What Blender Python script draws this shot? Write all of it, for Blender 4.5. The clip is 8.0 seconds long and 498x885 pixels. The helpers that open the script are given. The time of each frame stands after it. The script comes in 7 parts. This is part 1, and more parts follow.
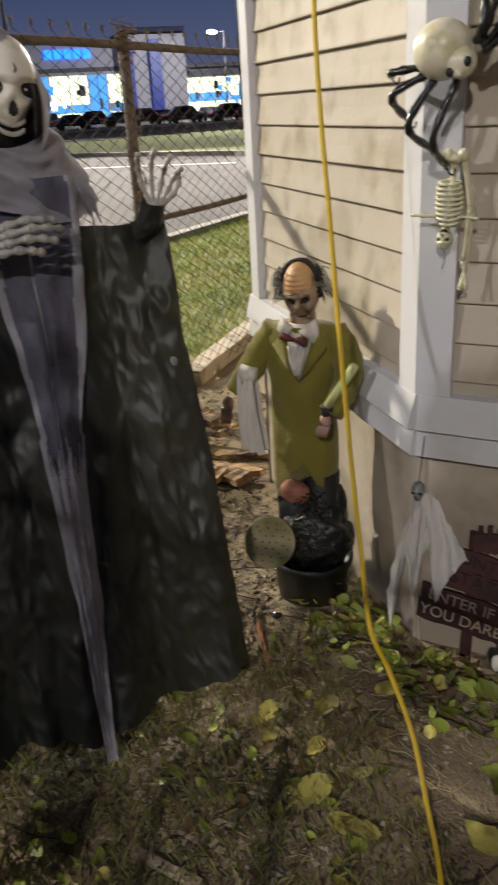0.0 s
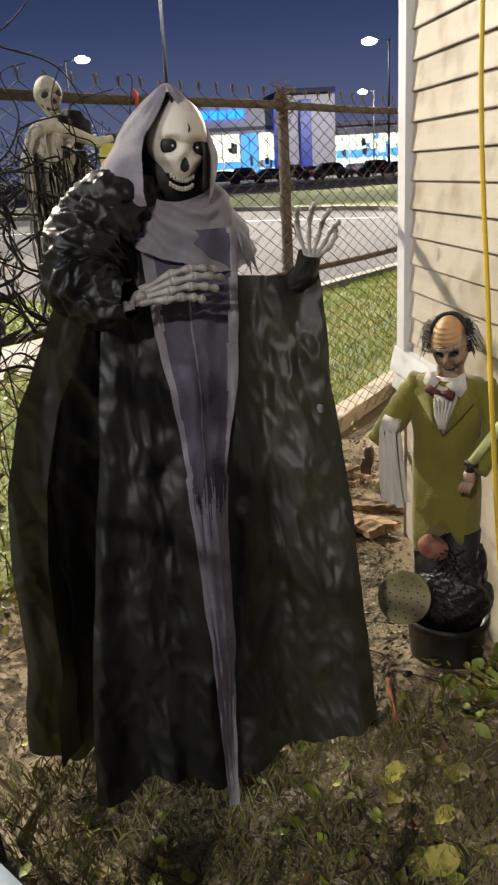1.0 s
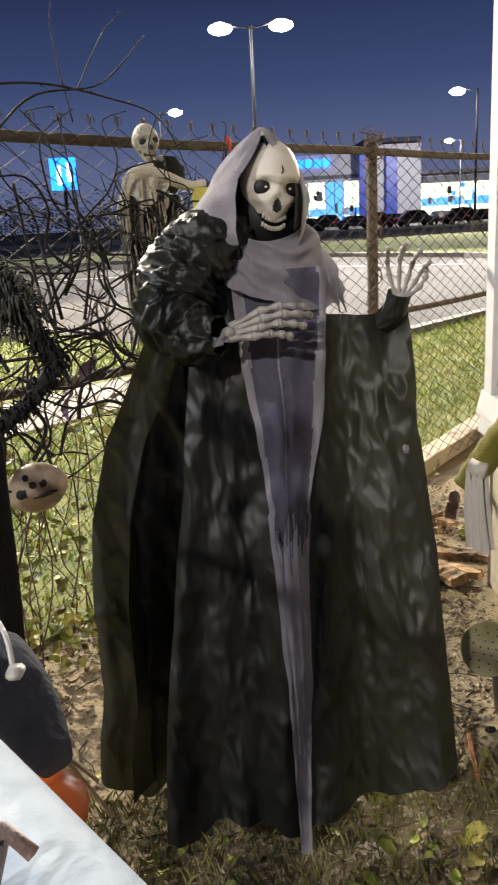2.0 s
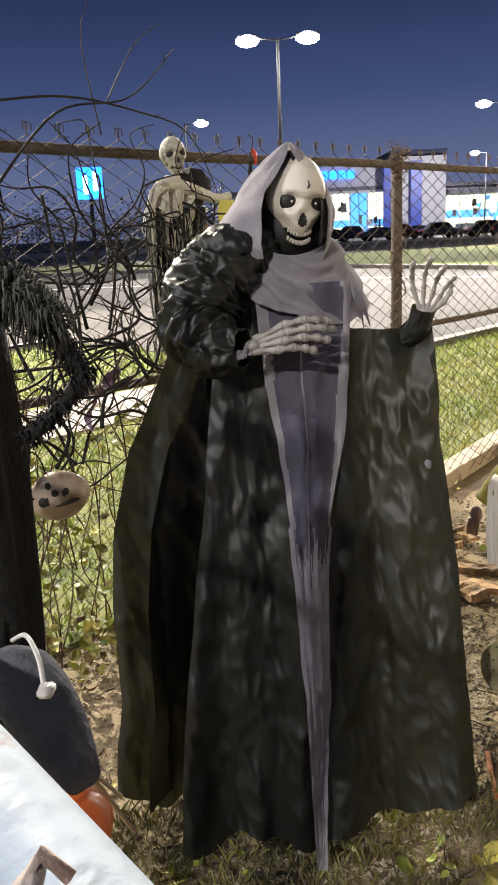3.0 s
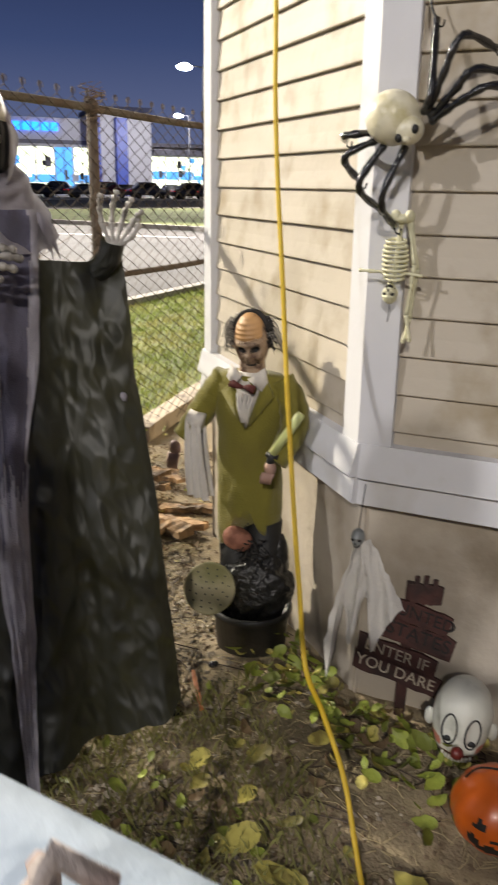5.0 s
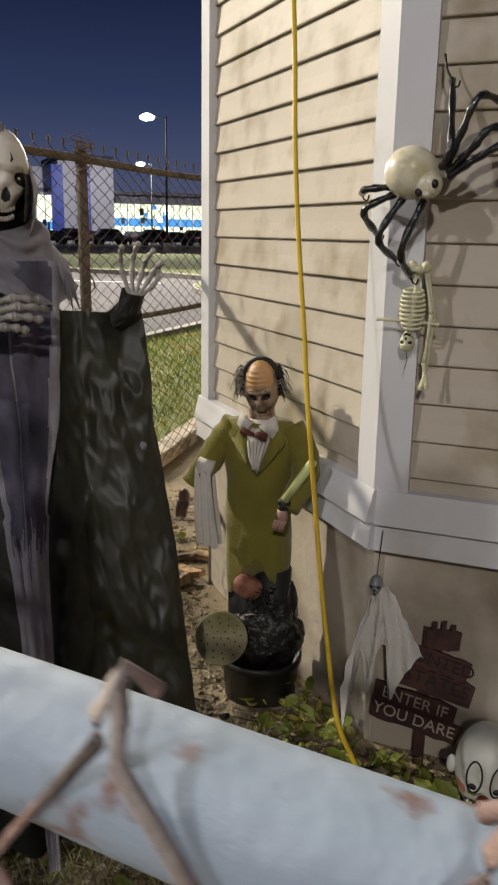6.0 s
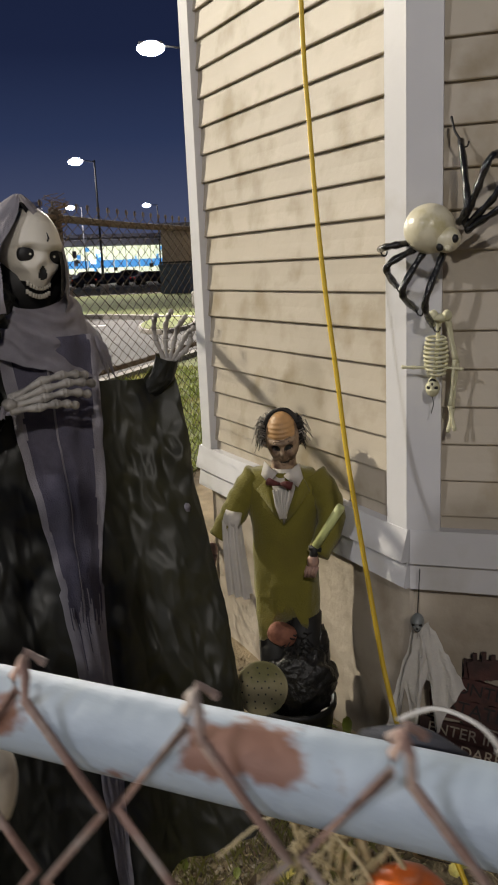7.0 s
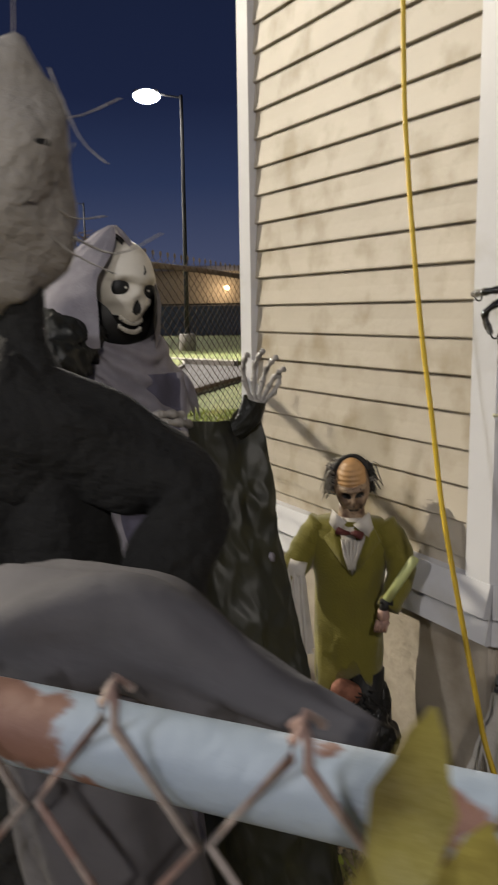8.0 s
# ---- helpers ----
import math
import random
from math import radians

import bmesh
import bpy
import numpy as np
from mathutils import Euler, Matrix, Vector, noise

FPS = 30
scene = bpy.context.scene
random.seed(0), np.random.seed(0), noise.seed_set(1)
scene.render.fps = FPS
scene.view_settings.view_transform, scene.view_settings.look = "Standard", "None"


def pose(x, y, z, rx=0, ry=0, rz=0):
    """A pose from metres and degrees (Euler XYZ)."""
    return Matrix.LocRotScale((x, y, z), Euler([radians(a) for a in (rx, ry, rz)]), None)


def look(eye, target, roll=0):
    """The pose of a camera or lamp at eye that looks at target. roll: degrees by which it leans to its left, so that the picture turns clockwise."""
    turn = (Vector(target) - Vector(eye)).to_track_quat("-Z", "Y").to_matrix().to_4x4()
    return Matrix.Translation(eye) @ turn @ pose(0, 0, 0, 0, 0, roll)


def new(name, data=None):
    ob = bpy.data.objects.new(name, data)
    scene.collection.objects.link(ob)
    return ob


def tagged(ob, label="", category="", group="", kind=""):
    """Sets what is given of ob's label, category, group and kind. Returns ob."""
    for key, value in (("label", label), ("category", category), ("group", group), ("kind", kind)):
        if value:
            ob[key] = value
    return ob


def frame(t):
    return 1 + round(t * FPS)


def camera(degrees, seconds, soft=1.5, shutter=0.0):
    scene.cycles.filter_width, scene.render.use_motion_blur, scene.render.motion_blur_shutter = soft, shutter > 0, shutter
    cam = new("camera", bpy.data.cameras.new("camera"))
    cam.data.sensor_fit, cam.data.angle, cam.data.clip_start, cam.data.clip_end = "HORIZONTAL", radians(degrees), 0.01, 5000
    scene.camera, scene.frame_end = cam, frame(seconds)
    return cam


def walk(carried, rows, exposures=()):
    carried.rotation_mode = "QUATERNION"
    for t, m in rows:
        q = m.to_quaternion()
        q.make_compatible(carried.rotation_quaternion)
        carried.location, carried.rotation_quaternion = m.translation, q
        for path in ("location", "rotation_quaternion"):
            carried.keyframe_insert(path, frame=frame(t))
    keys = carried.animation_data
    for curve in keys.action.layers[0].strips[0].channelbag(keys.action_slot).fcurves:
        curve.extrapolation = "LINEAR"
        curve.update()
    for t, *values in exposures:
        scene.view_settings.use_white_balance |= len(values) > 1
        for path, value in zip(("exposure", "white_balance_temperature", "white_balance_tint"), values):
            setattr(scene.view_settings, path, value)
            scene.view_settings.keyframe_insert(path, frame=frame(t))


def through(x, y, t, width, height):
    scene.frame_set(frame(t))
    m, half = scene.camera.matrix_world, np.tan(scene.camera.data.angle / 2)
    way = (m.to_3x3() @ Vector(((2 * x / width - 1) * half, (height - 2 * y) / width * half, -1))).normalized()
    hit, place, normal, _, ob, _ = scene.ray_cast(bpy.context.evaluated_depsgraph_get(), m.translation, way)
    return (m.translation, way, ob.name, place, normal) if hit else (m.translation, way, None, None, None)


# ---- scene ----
cam = camera(34.5, 8.0, soft=1.8, shutter=0.35)
PATH = [
    (0, (3.0217, -1.0023, 1.5622), (1.2582, -0.4670, 0.7851), -3.28),
    (0.5, (3.0252, -1.0325, 1.5702), (1.1892, -0.6938, 0.8532), -3.50),
    (1, (3.0299, -1.0398, 1.5635), (1.1521, -0.7988, 0.9186), -3.31),
    (1.5, (3.0336, -1.0513, 1.5584), (1.1254, -0.8990, 0.9790), -3.06),
    (2, (3.0279, -1.0569, 1.5487), (1.1009, -0.9980, 1.0168), -3.16),
    (2.2, (3.0252, -1.0596, 1.5452), (1.0939, -1.0317, 1.0262), -2.95),
    (3.5, (3.0378, -1.0607, 1.5634), (1.1016, -1.0472, 1.0621), -2.44),
    (4, (3.0441, -1.0268, 1.5453), (1.1224, -0.8791, 1.0111), -2.47),
    (4.5, (3.0601, -1.0224, 1.5176), (1.1840, -0.6552, 0.9300), -0.98),
    (5, (3.0758, -1.0187, 1.4944), (1.2977, -0.3346, 0.8857), 0.88),
    (5.2, (3.0603, -1.0404, 1.4783), (1.3066, -0.2985, 0.8668), 1.23),
    (6.3, (3.0150, -1.2086, 1.5363), (1.2347, -0.4215, 1.0771), -0.45),
    (6.5, (3.0138, -1.2597, 1.5612), (1.2416, -0.4544, 1.1022), -2.27),
    (7, (2.9461, -1.3707, 1.5761), (1.2155, -0.4649, 1.1463), -2.53),
    (7.5, (2.8305, -1.4586, 1.5592), (1.1145, -0.5000, 1.1900), -2.76),
    (7.9, (2.7540, -1.5415, 1.5693), (1.0408, -0.5695, 1.2224), -1.17),
    (8, (2.7348, -1.5634, 1.5705), (1.0150, -0.5956, 1.2458), -0.82),
]
EXPOSURES = [(0.0, 0.22), (1.0, 0.45), (2.0, 0.75), (3.5, 0.95), (4.5, 0.8), (5.2, 0.6), (6.3, -0.15), (7.0, -0.2), (8.0, -0.22)]
walk(cam, [(t, look(eye, target, roll)) for t, eye, target, roll in PATH], EXPOSURES)

# ---- world and light: dusk sky, parking lot lamps, a street lamp ----
scene.view_settings.exposure = 0.0
world = bpy.data.worlds.new("dusk")
scene.world = world
world.use_nodes = True
wn, wl = world.node_tree.nodes, world.node_tree.links
wn.clear()
w_out = wn.new("ShaderNodeOutputWorld")
w_bg = wn.new("ShaderNodeBackground")
w_co = wn.new("ShaderNodeTexCoord")
w_sep = wn.new("ShaderNodeSeparateXYZ")
w_ramp = wn.new("ShaderNodeValToRGB")
wl.new(w_co.outputs["Generated"], w_sep.inputs[0])
wl.new(w_sep.outputs["Z"], w_ramp.inputs[0])
wl.new(w_ramp.outputs[0], w_bg.inputs[0])
wl.new(w_bg.outputs[0], w_out.inputs[0])
ramp = w_ramp.color_ramp
ramp.elements[0].position, ramp.elements[0].color = 0.0, (0.078, 0.090, 0.165, 1)
ramp.elements[1].position, ramp.elements[1].color = 1.0, (0.008, 0.012, 0.030, 1)
for p_, c_ in ((0.07, (0.060, 0.075, 0.145, 1)), (0.15, (0.027, 0.041, 0.100, 1)), (0.24, (0.013, 0.020, 0.056, 1)), (0.45, (0.009, 0.014, 0.038, 1))):
    e_ = ramp.elements.new(p_)
    e_.color = c_
w_bg.inputs[1].default_value = 1.0


def bearing(az, d, z=0.0):
    """A far place by its bearing from the camera's spot, fitted to its view."""
    a = radians(az)
    return Vector((3.0 + d * math.cos(a), -1.1 + d * math.sin(a), z))


def point_light(name, at, watts, colour, radius):
    data = bpy.data.lights.new(name, "POINT")
    data.energy, data.color, data.shadow_soft_size = watts, colour, radius
    ob = new(name, data)
    ob.location = at
    return ob


def beam_light(name, at, aim, watts, colour, radius, cone=125):
    """A lamp head that throws its light over the lot."""
    data = bpy.data.lights.new(name, "SPOT")
    data.energy, data.color, data.shadow_soft_size, data.spot_size, data.spot_blend = watts, colour, radius, radians(cone), 0.3
    ob = new(name, data)
    ob.matrix_world = look(at, aim)
    return ob


beam_light("lot_lamp_light", bearing(175.4, 34.4, 8.7), (-2, -0.5, 0), 17000, (1.0, 0.93, 0.84), 0.35)
beam_light("lot_lamp_light", bearing(210.9, 17.95, 10.1), (0.5, 0, 0.8), 18500, (1.0, 0.90, 0.73), 0.15)
beam_light("lot_lamp_light", bearing(157.2, 29.0, 8.8), (-3, 2, 0), 14000, (1.0, 0.93, 0.86), 0.3)
beam_light("lot_lamp_light", bearing(163.2, 97.5, 8.9), (-112, 16, 4), 6500, (0.98, 0.94, 1.0), 0.3, 150)
beam_light("street_lamp_light", bearing(276.0, 12.6, 8.2), (1, 0, 0), 2200, (0.95, 0.92, 0.95), 0.22)
beam_light("street_lamp_light", bearing(330.0, 12.6, 8.7), (1, -0.5, 0), 2900, (1.0, 0.93, 0.86), 0.22)


beam_light("lot_lamp_light", bearing(162.2, 56.8, 8.6), bearing(163, 40), 11000, (1.0, 0.94, 0.86), 0.3, 110)
beam_light("lot_lamp_light", bearing(183.0, 59.8, 8.7), bearing(180, 44), 11000, (1.0, 0.94, 0.86), 0.3, 110)


# ---- materials ----
def material(name, colour, rough=0.7, metal=0.0, vary=0.25, scale=8.0, bump=0.2, bump_scale=60.0, tint=None, tint_scale=2.0,
             tint_at=(0.45, 0.6), coat=0.0, emit=None, strength=0.0, transmission=0.0, alpha=1.0, coords="Object", piece=0.0, sheen=0.0, distance=0.01, through=None, share=0.0):
    """A surface: base colour broken up by fine and coarse noise, stains of a second colour, and fine relief."""
    m = bpy.data.materials.new(name)
    m.use_nodes = True
    nt = m.node_tree
    b = nt.nodes["Principled BSDF"]
    co = nt.nodes.new("ShaderNodeTexCoord")
    where = co.outputs[coords]
    if piece:
        info = nt.nodes.new("ShaderNodeObjectInfo")
        add = nt.nodes.new("ShaderNodeVectorMath")
        nt.links.new(where, add.inputs[0])
        nt.links.new(info.outputs["Location"], add.inputs[1])
        where = add.outputs[0]
    n1 = nt.nodes.new("ShaderNodeTexNoise")
    n1.inputs["Scale"].default_value, n1.inputs["Detail"].default_value = scale, 6
    nt.links.new(where, n1.inputs["Vector"])
    mix = nt.nodes.new("ShaderNodeMix")
    mix.data_type = "RGBA"
    lo, hi = [c * (1 - vary) for c in colour], [min(1, c * (1 + vary)) for c in colour]
    mix.inputs["A"].default_value, mix.inputs["B"].default_value = (*lo, 1), (*hi, 1)
    nt.links.new(n1.outputs["Fac"], mix.inputs["Factor"])
    last = mix.outputs["Result"]
    if tint:
        n2 = nt.nodes.new("ShaderNodeTexNoise")
        n2.inputs["Scale"].default_value, n2.inputs["Detail"].default_value = tint_scale, 8
        nt.links.new(where, n2.inputs["Vector"])
        mr = nt.nodes.new("ShaderNodeMapRange")
        mr.inputs["From Min"].default_value, mr.inputs["From Max"].default_value = tint_at
        nt.links.new(n2.outputs["Fac"], mr.inputs["Value"])
        m2 = nt.nodes.new("ShaderNodeMix")
        m2.data_type = "RGBA"
        m2.inputs["B"].default_value = (*tint, 1)
        nt.links.new(mr.outputs["Result"], m2.inputs["Factor"])
        nt.links.new(last, m2.inputs["A"])
        last = m2.outputs["Result"]
    if piece:
        oi = nt.nodes.new("ShaderNodeObjectInfo")
        mr2 = nt.nodes.new("ShaderNodeMapRange")
        mr2.inputs["To Min"].default_value, mr2.inputs["To Max"].default_value = 1 - piece, 1 + piece
        nt.links.new(oi.outputs["Random"], mr2.inputs["Value"])
        hs = nt.nodes.new("ShaderNodeHueSaturation")
        nt.links.new(mr2.outputs["Result"], hs.inputs["Value"])
        nt.links.new(last, hs.inputs["Color"])
        last = hs.outputs["Color"]
    nt.links.new(last, b.inputs["Base Color"])
    b.inputs["Roughness"].default_value, b.inputs["Metallic"].default_value = rough, metal
    b.inputs["Coat Weight"].default_value = coat
    b.inputs["Sheen Weight"].default_value = sheen
    if emit:
        b.inputs["Emission Color"].default_value, b.inputs["Emission Strength"].default_value = (*emit, 1), strength
    b.inputs["Transmission Weight"].default_value = transmission
    b.inputs["Alpha"].default_value = alpha
    if bump:
        n3 = nt.nodes.new("ShaderNodeTexNoise")
        n3.inputs["Scale"].default_value, n3.inputs["Detail"].default_value = bump_scale, 5
        nt.links.new(where, n3.inputs["Vector"])
        bp = nt.nodes.new("ShaderNodeBump")
        bp.inputs["Strength"].default_value, bp.inputs["Distance"].default_value = bump, distance
        nt.links.new(n3.outputs["Fac"], bp.inputs["Height"])
        nt.links.new(bp.outputs["Normal"], b.inputs["Normal"])
    if through:
        # thin cloth: part of the light passes
        tr = nt.nodes.new("ShaderNodeBsdfTranslucent")
        tr.inputs["Color"].default_value = (*through, 1)
        ms = nt.nodes.new("ShaderNodeMixShader")
        ms.inputs[0].default_value = share
        nt.links.new(b.outputs[0], ms.inputs[1])
        nt.links.new(tr.outputs[0], ms.inputs[2])
        nt.links.new(ms.outputs[0], nt.nodes["Material Output"].inputs["Surface"])
    return m


SIDING = material("vinyl_siding", (0.42, 0.372, 0.298), 0.55, vary=0.10, scale=5, bump=0.10, bump_scale=40, tint=(0.26, 0.21, 0.13), tint_scale=6.0, tint_at=(0.50, 0.72), piece=0.05, coords="Object")
TRIM = material("white_trim", (0.56, 0.56, 0.575), 0.5, vary=0.06, scale=6, bump=0.05, tint=(0.42, 0.40, 0.36), tint_scale=5, tint_at=(0.58, 0.85))
PARGE = material("parged_foundation", (0.42, 0.37, 0.30), 0.9, vary=0.15, scale=4, bump=0.4, bump_scale=30, tint=(0.20, 0.16, 0.11), tint_scale=3.0, tint_at=(0.48, 0.72))
DIRT = material("bare_earth", (0.31, 0.245, 0.155), 0.95, vary=0.45, scale=9, bump=0.5, bump_scale=90, tint=(0.15, 0.122, 0.068), tint_scale=2.2, tint_at=(0.42, 0.66), distance=0.02)
LAWN = material("lawn_soil", (0.13, 0.16, 0.045), 0.95, vary=0.5, scale=12, bump=0.8, bump_scale=90, tint=(0.19, 0.20, 0.065), tint_scale=3)
GRASS = material("grass_blades", (0.25, 0.31, 0.055), 0.7, vary=0.5, scale=3, bump=0, tint=(0.36, 0.34, 0.10), tint_scale=1.5)
ASPHALT = material("asphalt", (0.064, 0.057, 0.054), 0.9, vary=0.2, scale=14, bump=0.5, bump_scale=160, tint=(0.047, 0.042, 0.040), tint_scale=0.4)
CONCRETE = material("concrete", (0.31, 0.285, 0.26), 0.9, vary=0.15, scale=5, bump=0.3, bump_scale=90, tint=(0.24, 0.22, 0.19), tint_scale=2)
PAINT_LINE = material("road_paint", (0.62, 0.60, 0.57), 0.8, vary=0.12, scale=4)
CLOTH = material("black_polyester", (0.0145, 0.0155, 0.0130), 0.46, vary=0.15, scale=3, bump=0.10, bump_scale=220, distance=0.004, through=(0.028, 0.027, 0.011), share=0.18)
GAUZE = material("grey_gauze", (0.39, 0.37, 0.415), 0.9, vary=0.2, scale=60, bump=0.5, bump_scale=300, tint=(0.29, 0.275, 0.31), tint_scale=16, tint_at=(0.45, 0.7), through=(0.36, 0.34, 0.35), share=0.3)
GAUZE_DARK = material("dark_lilac_gauze", (0.098, 0.092, 0.132), 0.9, vary=0.3, scale=70, bump=0.5, bump_scale=300, tint=(0.085, 0.080, 0.110), tint_scale=9)
BONE = material("plastic_bone", (0.55, 0.51, 0.42), 0.55, vary=0.15, scale=25, bump=0.2, bump_scale=90, tint=(0.12, 0.10, 0.08), tint_scale=18, tint_at=(0.55, 0.75))
BONE_GREY = material("grey_plastic_bone", (0.34, 0.32, 0.29), 0.5, vary=0.2, scale=40, bump=0.3, bump_scale=120, tint=(0.06, 0.055, 0.05), tint_scale=28, tint_at=(0.5, 0.75))
SKULL = material("skull_paint", (0.66, 0.62, 0.53), 0.5, vary=0.10, scale=14, bump=0.15, bump_scale=60, tint=(0.30, 0.26, 0.20), tint_scale=9, tint_at=(0.56, 0.8))
BLACK = material("black_and_deep_shade", (0.010, 0.010, 0.010), 0.6, vary=0.3, bump=0.1)
RUST = material("rusty_steel", (0.085, 0.062, 0.045), 0.85, metal=0.3, vary=0.4, scale=20, bump=0.5, bump_scale=90, tint=(0.10, 0.085, 0.07), tint_scale=9)
WIRE = material("galvanised_wire", (0.085, 0.070, 0.055), 0.7, metal=0.3, vary=0.35, scale=20, bump=0.2, tint=(0.05, 0.033, 0.02), tint_scale=12)
LIME = material("olive_jacket", (0.175, 0.155, 0.018), 0.85, vary=0.18, scale=14, bump=0.35, bump_scale=160, tint=(0.15, 0.13, 0.018), tint_scale=5, sheen=0.2)
SHIRT = material("white_shirt", (0.62, 0.59, 0.55), 0.85, vary=0.12, scale=20, bump=0.4, bump_scale=60)
SKIN = material("rubber_skin", (0.34, 0.24, 0.16), 0.5, vary=0.25, scale=30, bump=0.5, bump_scale=90, tint=(0.10, 0.055, 0.035), tint_scale=26, tint_at=(0.46, 0.64))
SKIN_TOP = material("rubber_scalp", (0.47, 0.27, 0.115), 0.5, vary=0.15, scale=14, bump=0.25, bump_scale=40)
HAIR = material("grey_wig_hair", (0.30, 0.28, 0.25), 0.8, vary=0.4, scale=40, bump=0.6, bump_scale=150)
HAIR_DARK = material("dark_wig_hair", (0.018, 0.016, 0.015), 0.8, vary=0.4, scale=40, bump=0.6, bump_scale=150)
BOW_TIE = material("dark_red_tie", (0.10, 0.02, 0.018), 0.7, vary=0.4, scale=60)
CORD = material("yellow_cord", (0.62, 0.42, 0.02), 0.5, vary=0.12, scale=30, bump=0.1)


# ---- mesh helpers ----
def finish(ob, smooth):
    if smooth:
        for p in ob.data.polygons:
            p.use_smooth = True
    return ob


def part(name, bm, mats, parent=None, label="", smooth=False):
    """Links a bmesh as one mesh object, under a thing or part if one is given."""
    me = bpy.data.meshes.new(name)
    bm.normal_update()
    bm.to_mesh(me)
    bm.free()
    for m in mats if isinstance(mats, (list, tuple)) else [mats]:
        me.materials.append(m)
    ob = new(name, me)
    if parent:
        ob.parent = parent
    if label:
        tagged(ob, label)
    return finish(ob, smooth)


def raw(name, verts, faces, mats, parent=None, label="", smooth=False):
    me = bpy.data.meshes.new(name)
    me.from_pydata(verts, [], faces)
    me.update()
    for m in mats if isinstance(mats, (list, tuple)) else [mats]:
        me.materials.append(m)
    ob = new(name, me)
    if parent:
        ob.parent = parent
    if label:
        tagged(ob, label)
    return finish(ob, smooth)


def thing(name, at, label, category, group="", turn=0.0):
    ob = new(name)
    ob.empty_display_size = 0.1
    ob.matrix_basis = at if isinstance(at, Matrix) else pose(*at, 0, 0, turn)
    return tagged(ob, label, category, group)


def box(bm, c, size, m=None, mi=0, bevel=0.0):
    made = bmesh.ops.create_cube(bm, size=1.0, matrix=(m or Matrix()) @ Matrix.Translation(c) @ Matrix.Diagonal((*size, 1)))
    faces = {f for v in made["verts"] for f in v.link_faces}
    for f in faces:
        f.material_index = mi
    if bevel:
        edges = list({e for f in faces for e in f.edges})
        out = bmesh.ops.bevel(bm, geom=edges, offset=bevel, segments=2, affect="EDGES")
        for f in out["faces"]:
            f.material_index = mi


def loft(bm, rings, mi=0, closed=True, caps=True):
    """Skins rows of points; each row has the same count."""
    rows = [[bm.verts.new(p) for p in ring] for ring in rings]
    n = len(rows[0])
    for a, b in zip(rows, rows[1:]):
        for k in range(n if closed else n - 1):
            f = bm.faces.new((a[k], a[(k + 1) % n], b[(k + 1) % n], b[k]))
            f.material_index = mi
    if caps and closed and n > 2:
        for row, flip in ((rows[0], True), (rows[-1], False)):
            f = bm.faces.new(row[::-1] if flip else row)
            f.material_index = mi
    return rows


def tube(bm, pts, radii, n=8, mi=0, flat=1.0):
    """A round bar along points, with one radius or one for each point."""
    pts = [Vector(p) for p in pts]
    radii = radii if isinstance(radii, (list, tuple)) else [radii] * len(pts)
    rings, side = [], None
    for k, p in enumerate(pts):
        d = (pts[min(k + 1, len(pts) - 1)] - pts[max(k - 1, 0)]).normalized()
        ref = Vector((0, 0, 1)) if abs(d.z) < 0.9 else Vector((1, 0, 0))
        s = d.cross(ref).normalized() if side is None else (side - d * side.dot(d)).normalized()
        side = s
        u = s.cross(d)
        rings.append([p + (s * math.cos(a) + u * math.sin(a) * flat) * radii[k] for a in [2 * math.pi * j / n for j in range(n)]])
    loft(bm, rings, mi)


def smooth_path(pts, steps=6):
    """Points of a soft curve through the given ones."""
    pts = [Vector(p) for p in pts]
    out = []
    for k in range(len(pts) - 1):
        a, b, c, d = pts[max(k - 1, 0)], pts[k], pts[k + 1], pts[min(k + 2, len(pts) - 1)]
        for j in range(steps):
            t = j / steps
            out.append(0.5 * ((2 * b) + (c - a) * t + (2 * a - 5 * b + 4 * c - d) * t * t + (3 * b - a - 3 * c + d) * t ** 3))
    return out + [pts[-1]]


def ball(bm, c, r, mi=0, u=16, v=10, m=None, shape=None):
    """An ellipsoid; shape(p) may move each point of the unit ball."""
    made = bmesh.ops.create_uvsphere(bm, u_segments=u, v_segments=v, radius=1.0)
    r = r if isinstance(r, (list, tuple)) else (r, r, r)
    vs = made["verts"]
    for f in {f for w in vs for f in w.link_faces}:
        f.material_index = mi
    for w in vs:
        p = shape(w.co.copy()) if shape else w.co.copy()
        p = Vector((p.x * r[0], p.y * r[1], p.z * r[2]))
        w.co = Vector(c) + (m @ p if m else p)
    return vs


def spin(bm, profile, n=24, mi=0, m=None, caps=True):
    """A turned body from (radius, height) pairs."""
    rings = [[(m or Matrix()) @ Vector((r * math.cos(2 * math.pi * k / n), r * math.sin(2 * math.pi * k / n), z)) for k in range(n)] for r, z in profile]
    loft(bm, rings, mi, caps=caps)


def wires(lines, radius, sides=3):
    """Vertices and faces of many thin bars at once."""
    V, Fs = [], []
    for pts in lines:
        base = len(V)
        for k, p in enumerate(pts):
            d = (pts[min(k + 1, len(pts) - 1)] - pts[max(k - 1, 0)]).normalized()
            ref = Vector((0.3, 0.2, 0.93)) if abs(d.z) < 0.9 else Vector((1, 0.2, 0))
            s = d.cross(ref).normalized()
            u = s.cross(d)
            V += [p + (s * math.cos(a) + u * math.sin(a)) * radius for a in [2 * math.pi * j / sides for j in range(sides)]]
        for k in range(len(pts) - 1):
            for j in range(sides):
                a, b = base + k * sides + j, base + k * sides + (j + 1) % sides
                Fs.append((a, b, b + sides, a + sides))
    return V, Fs


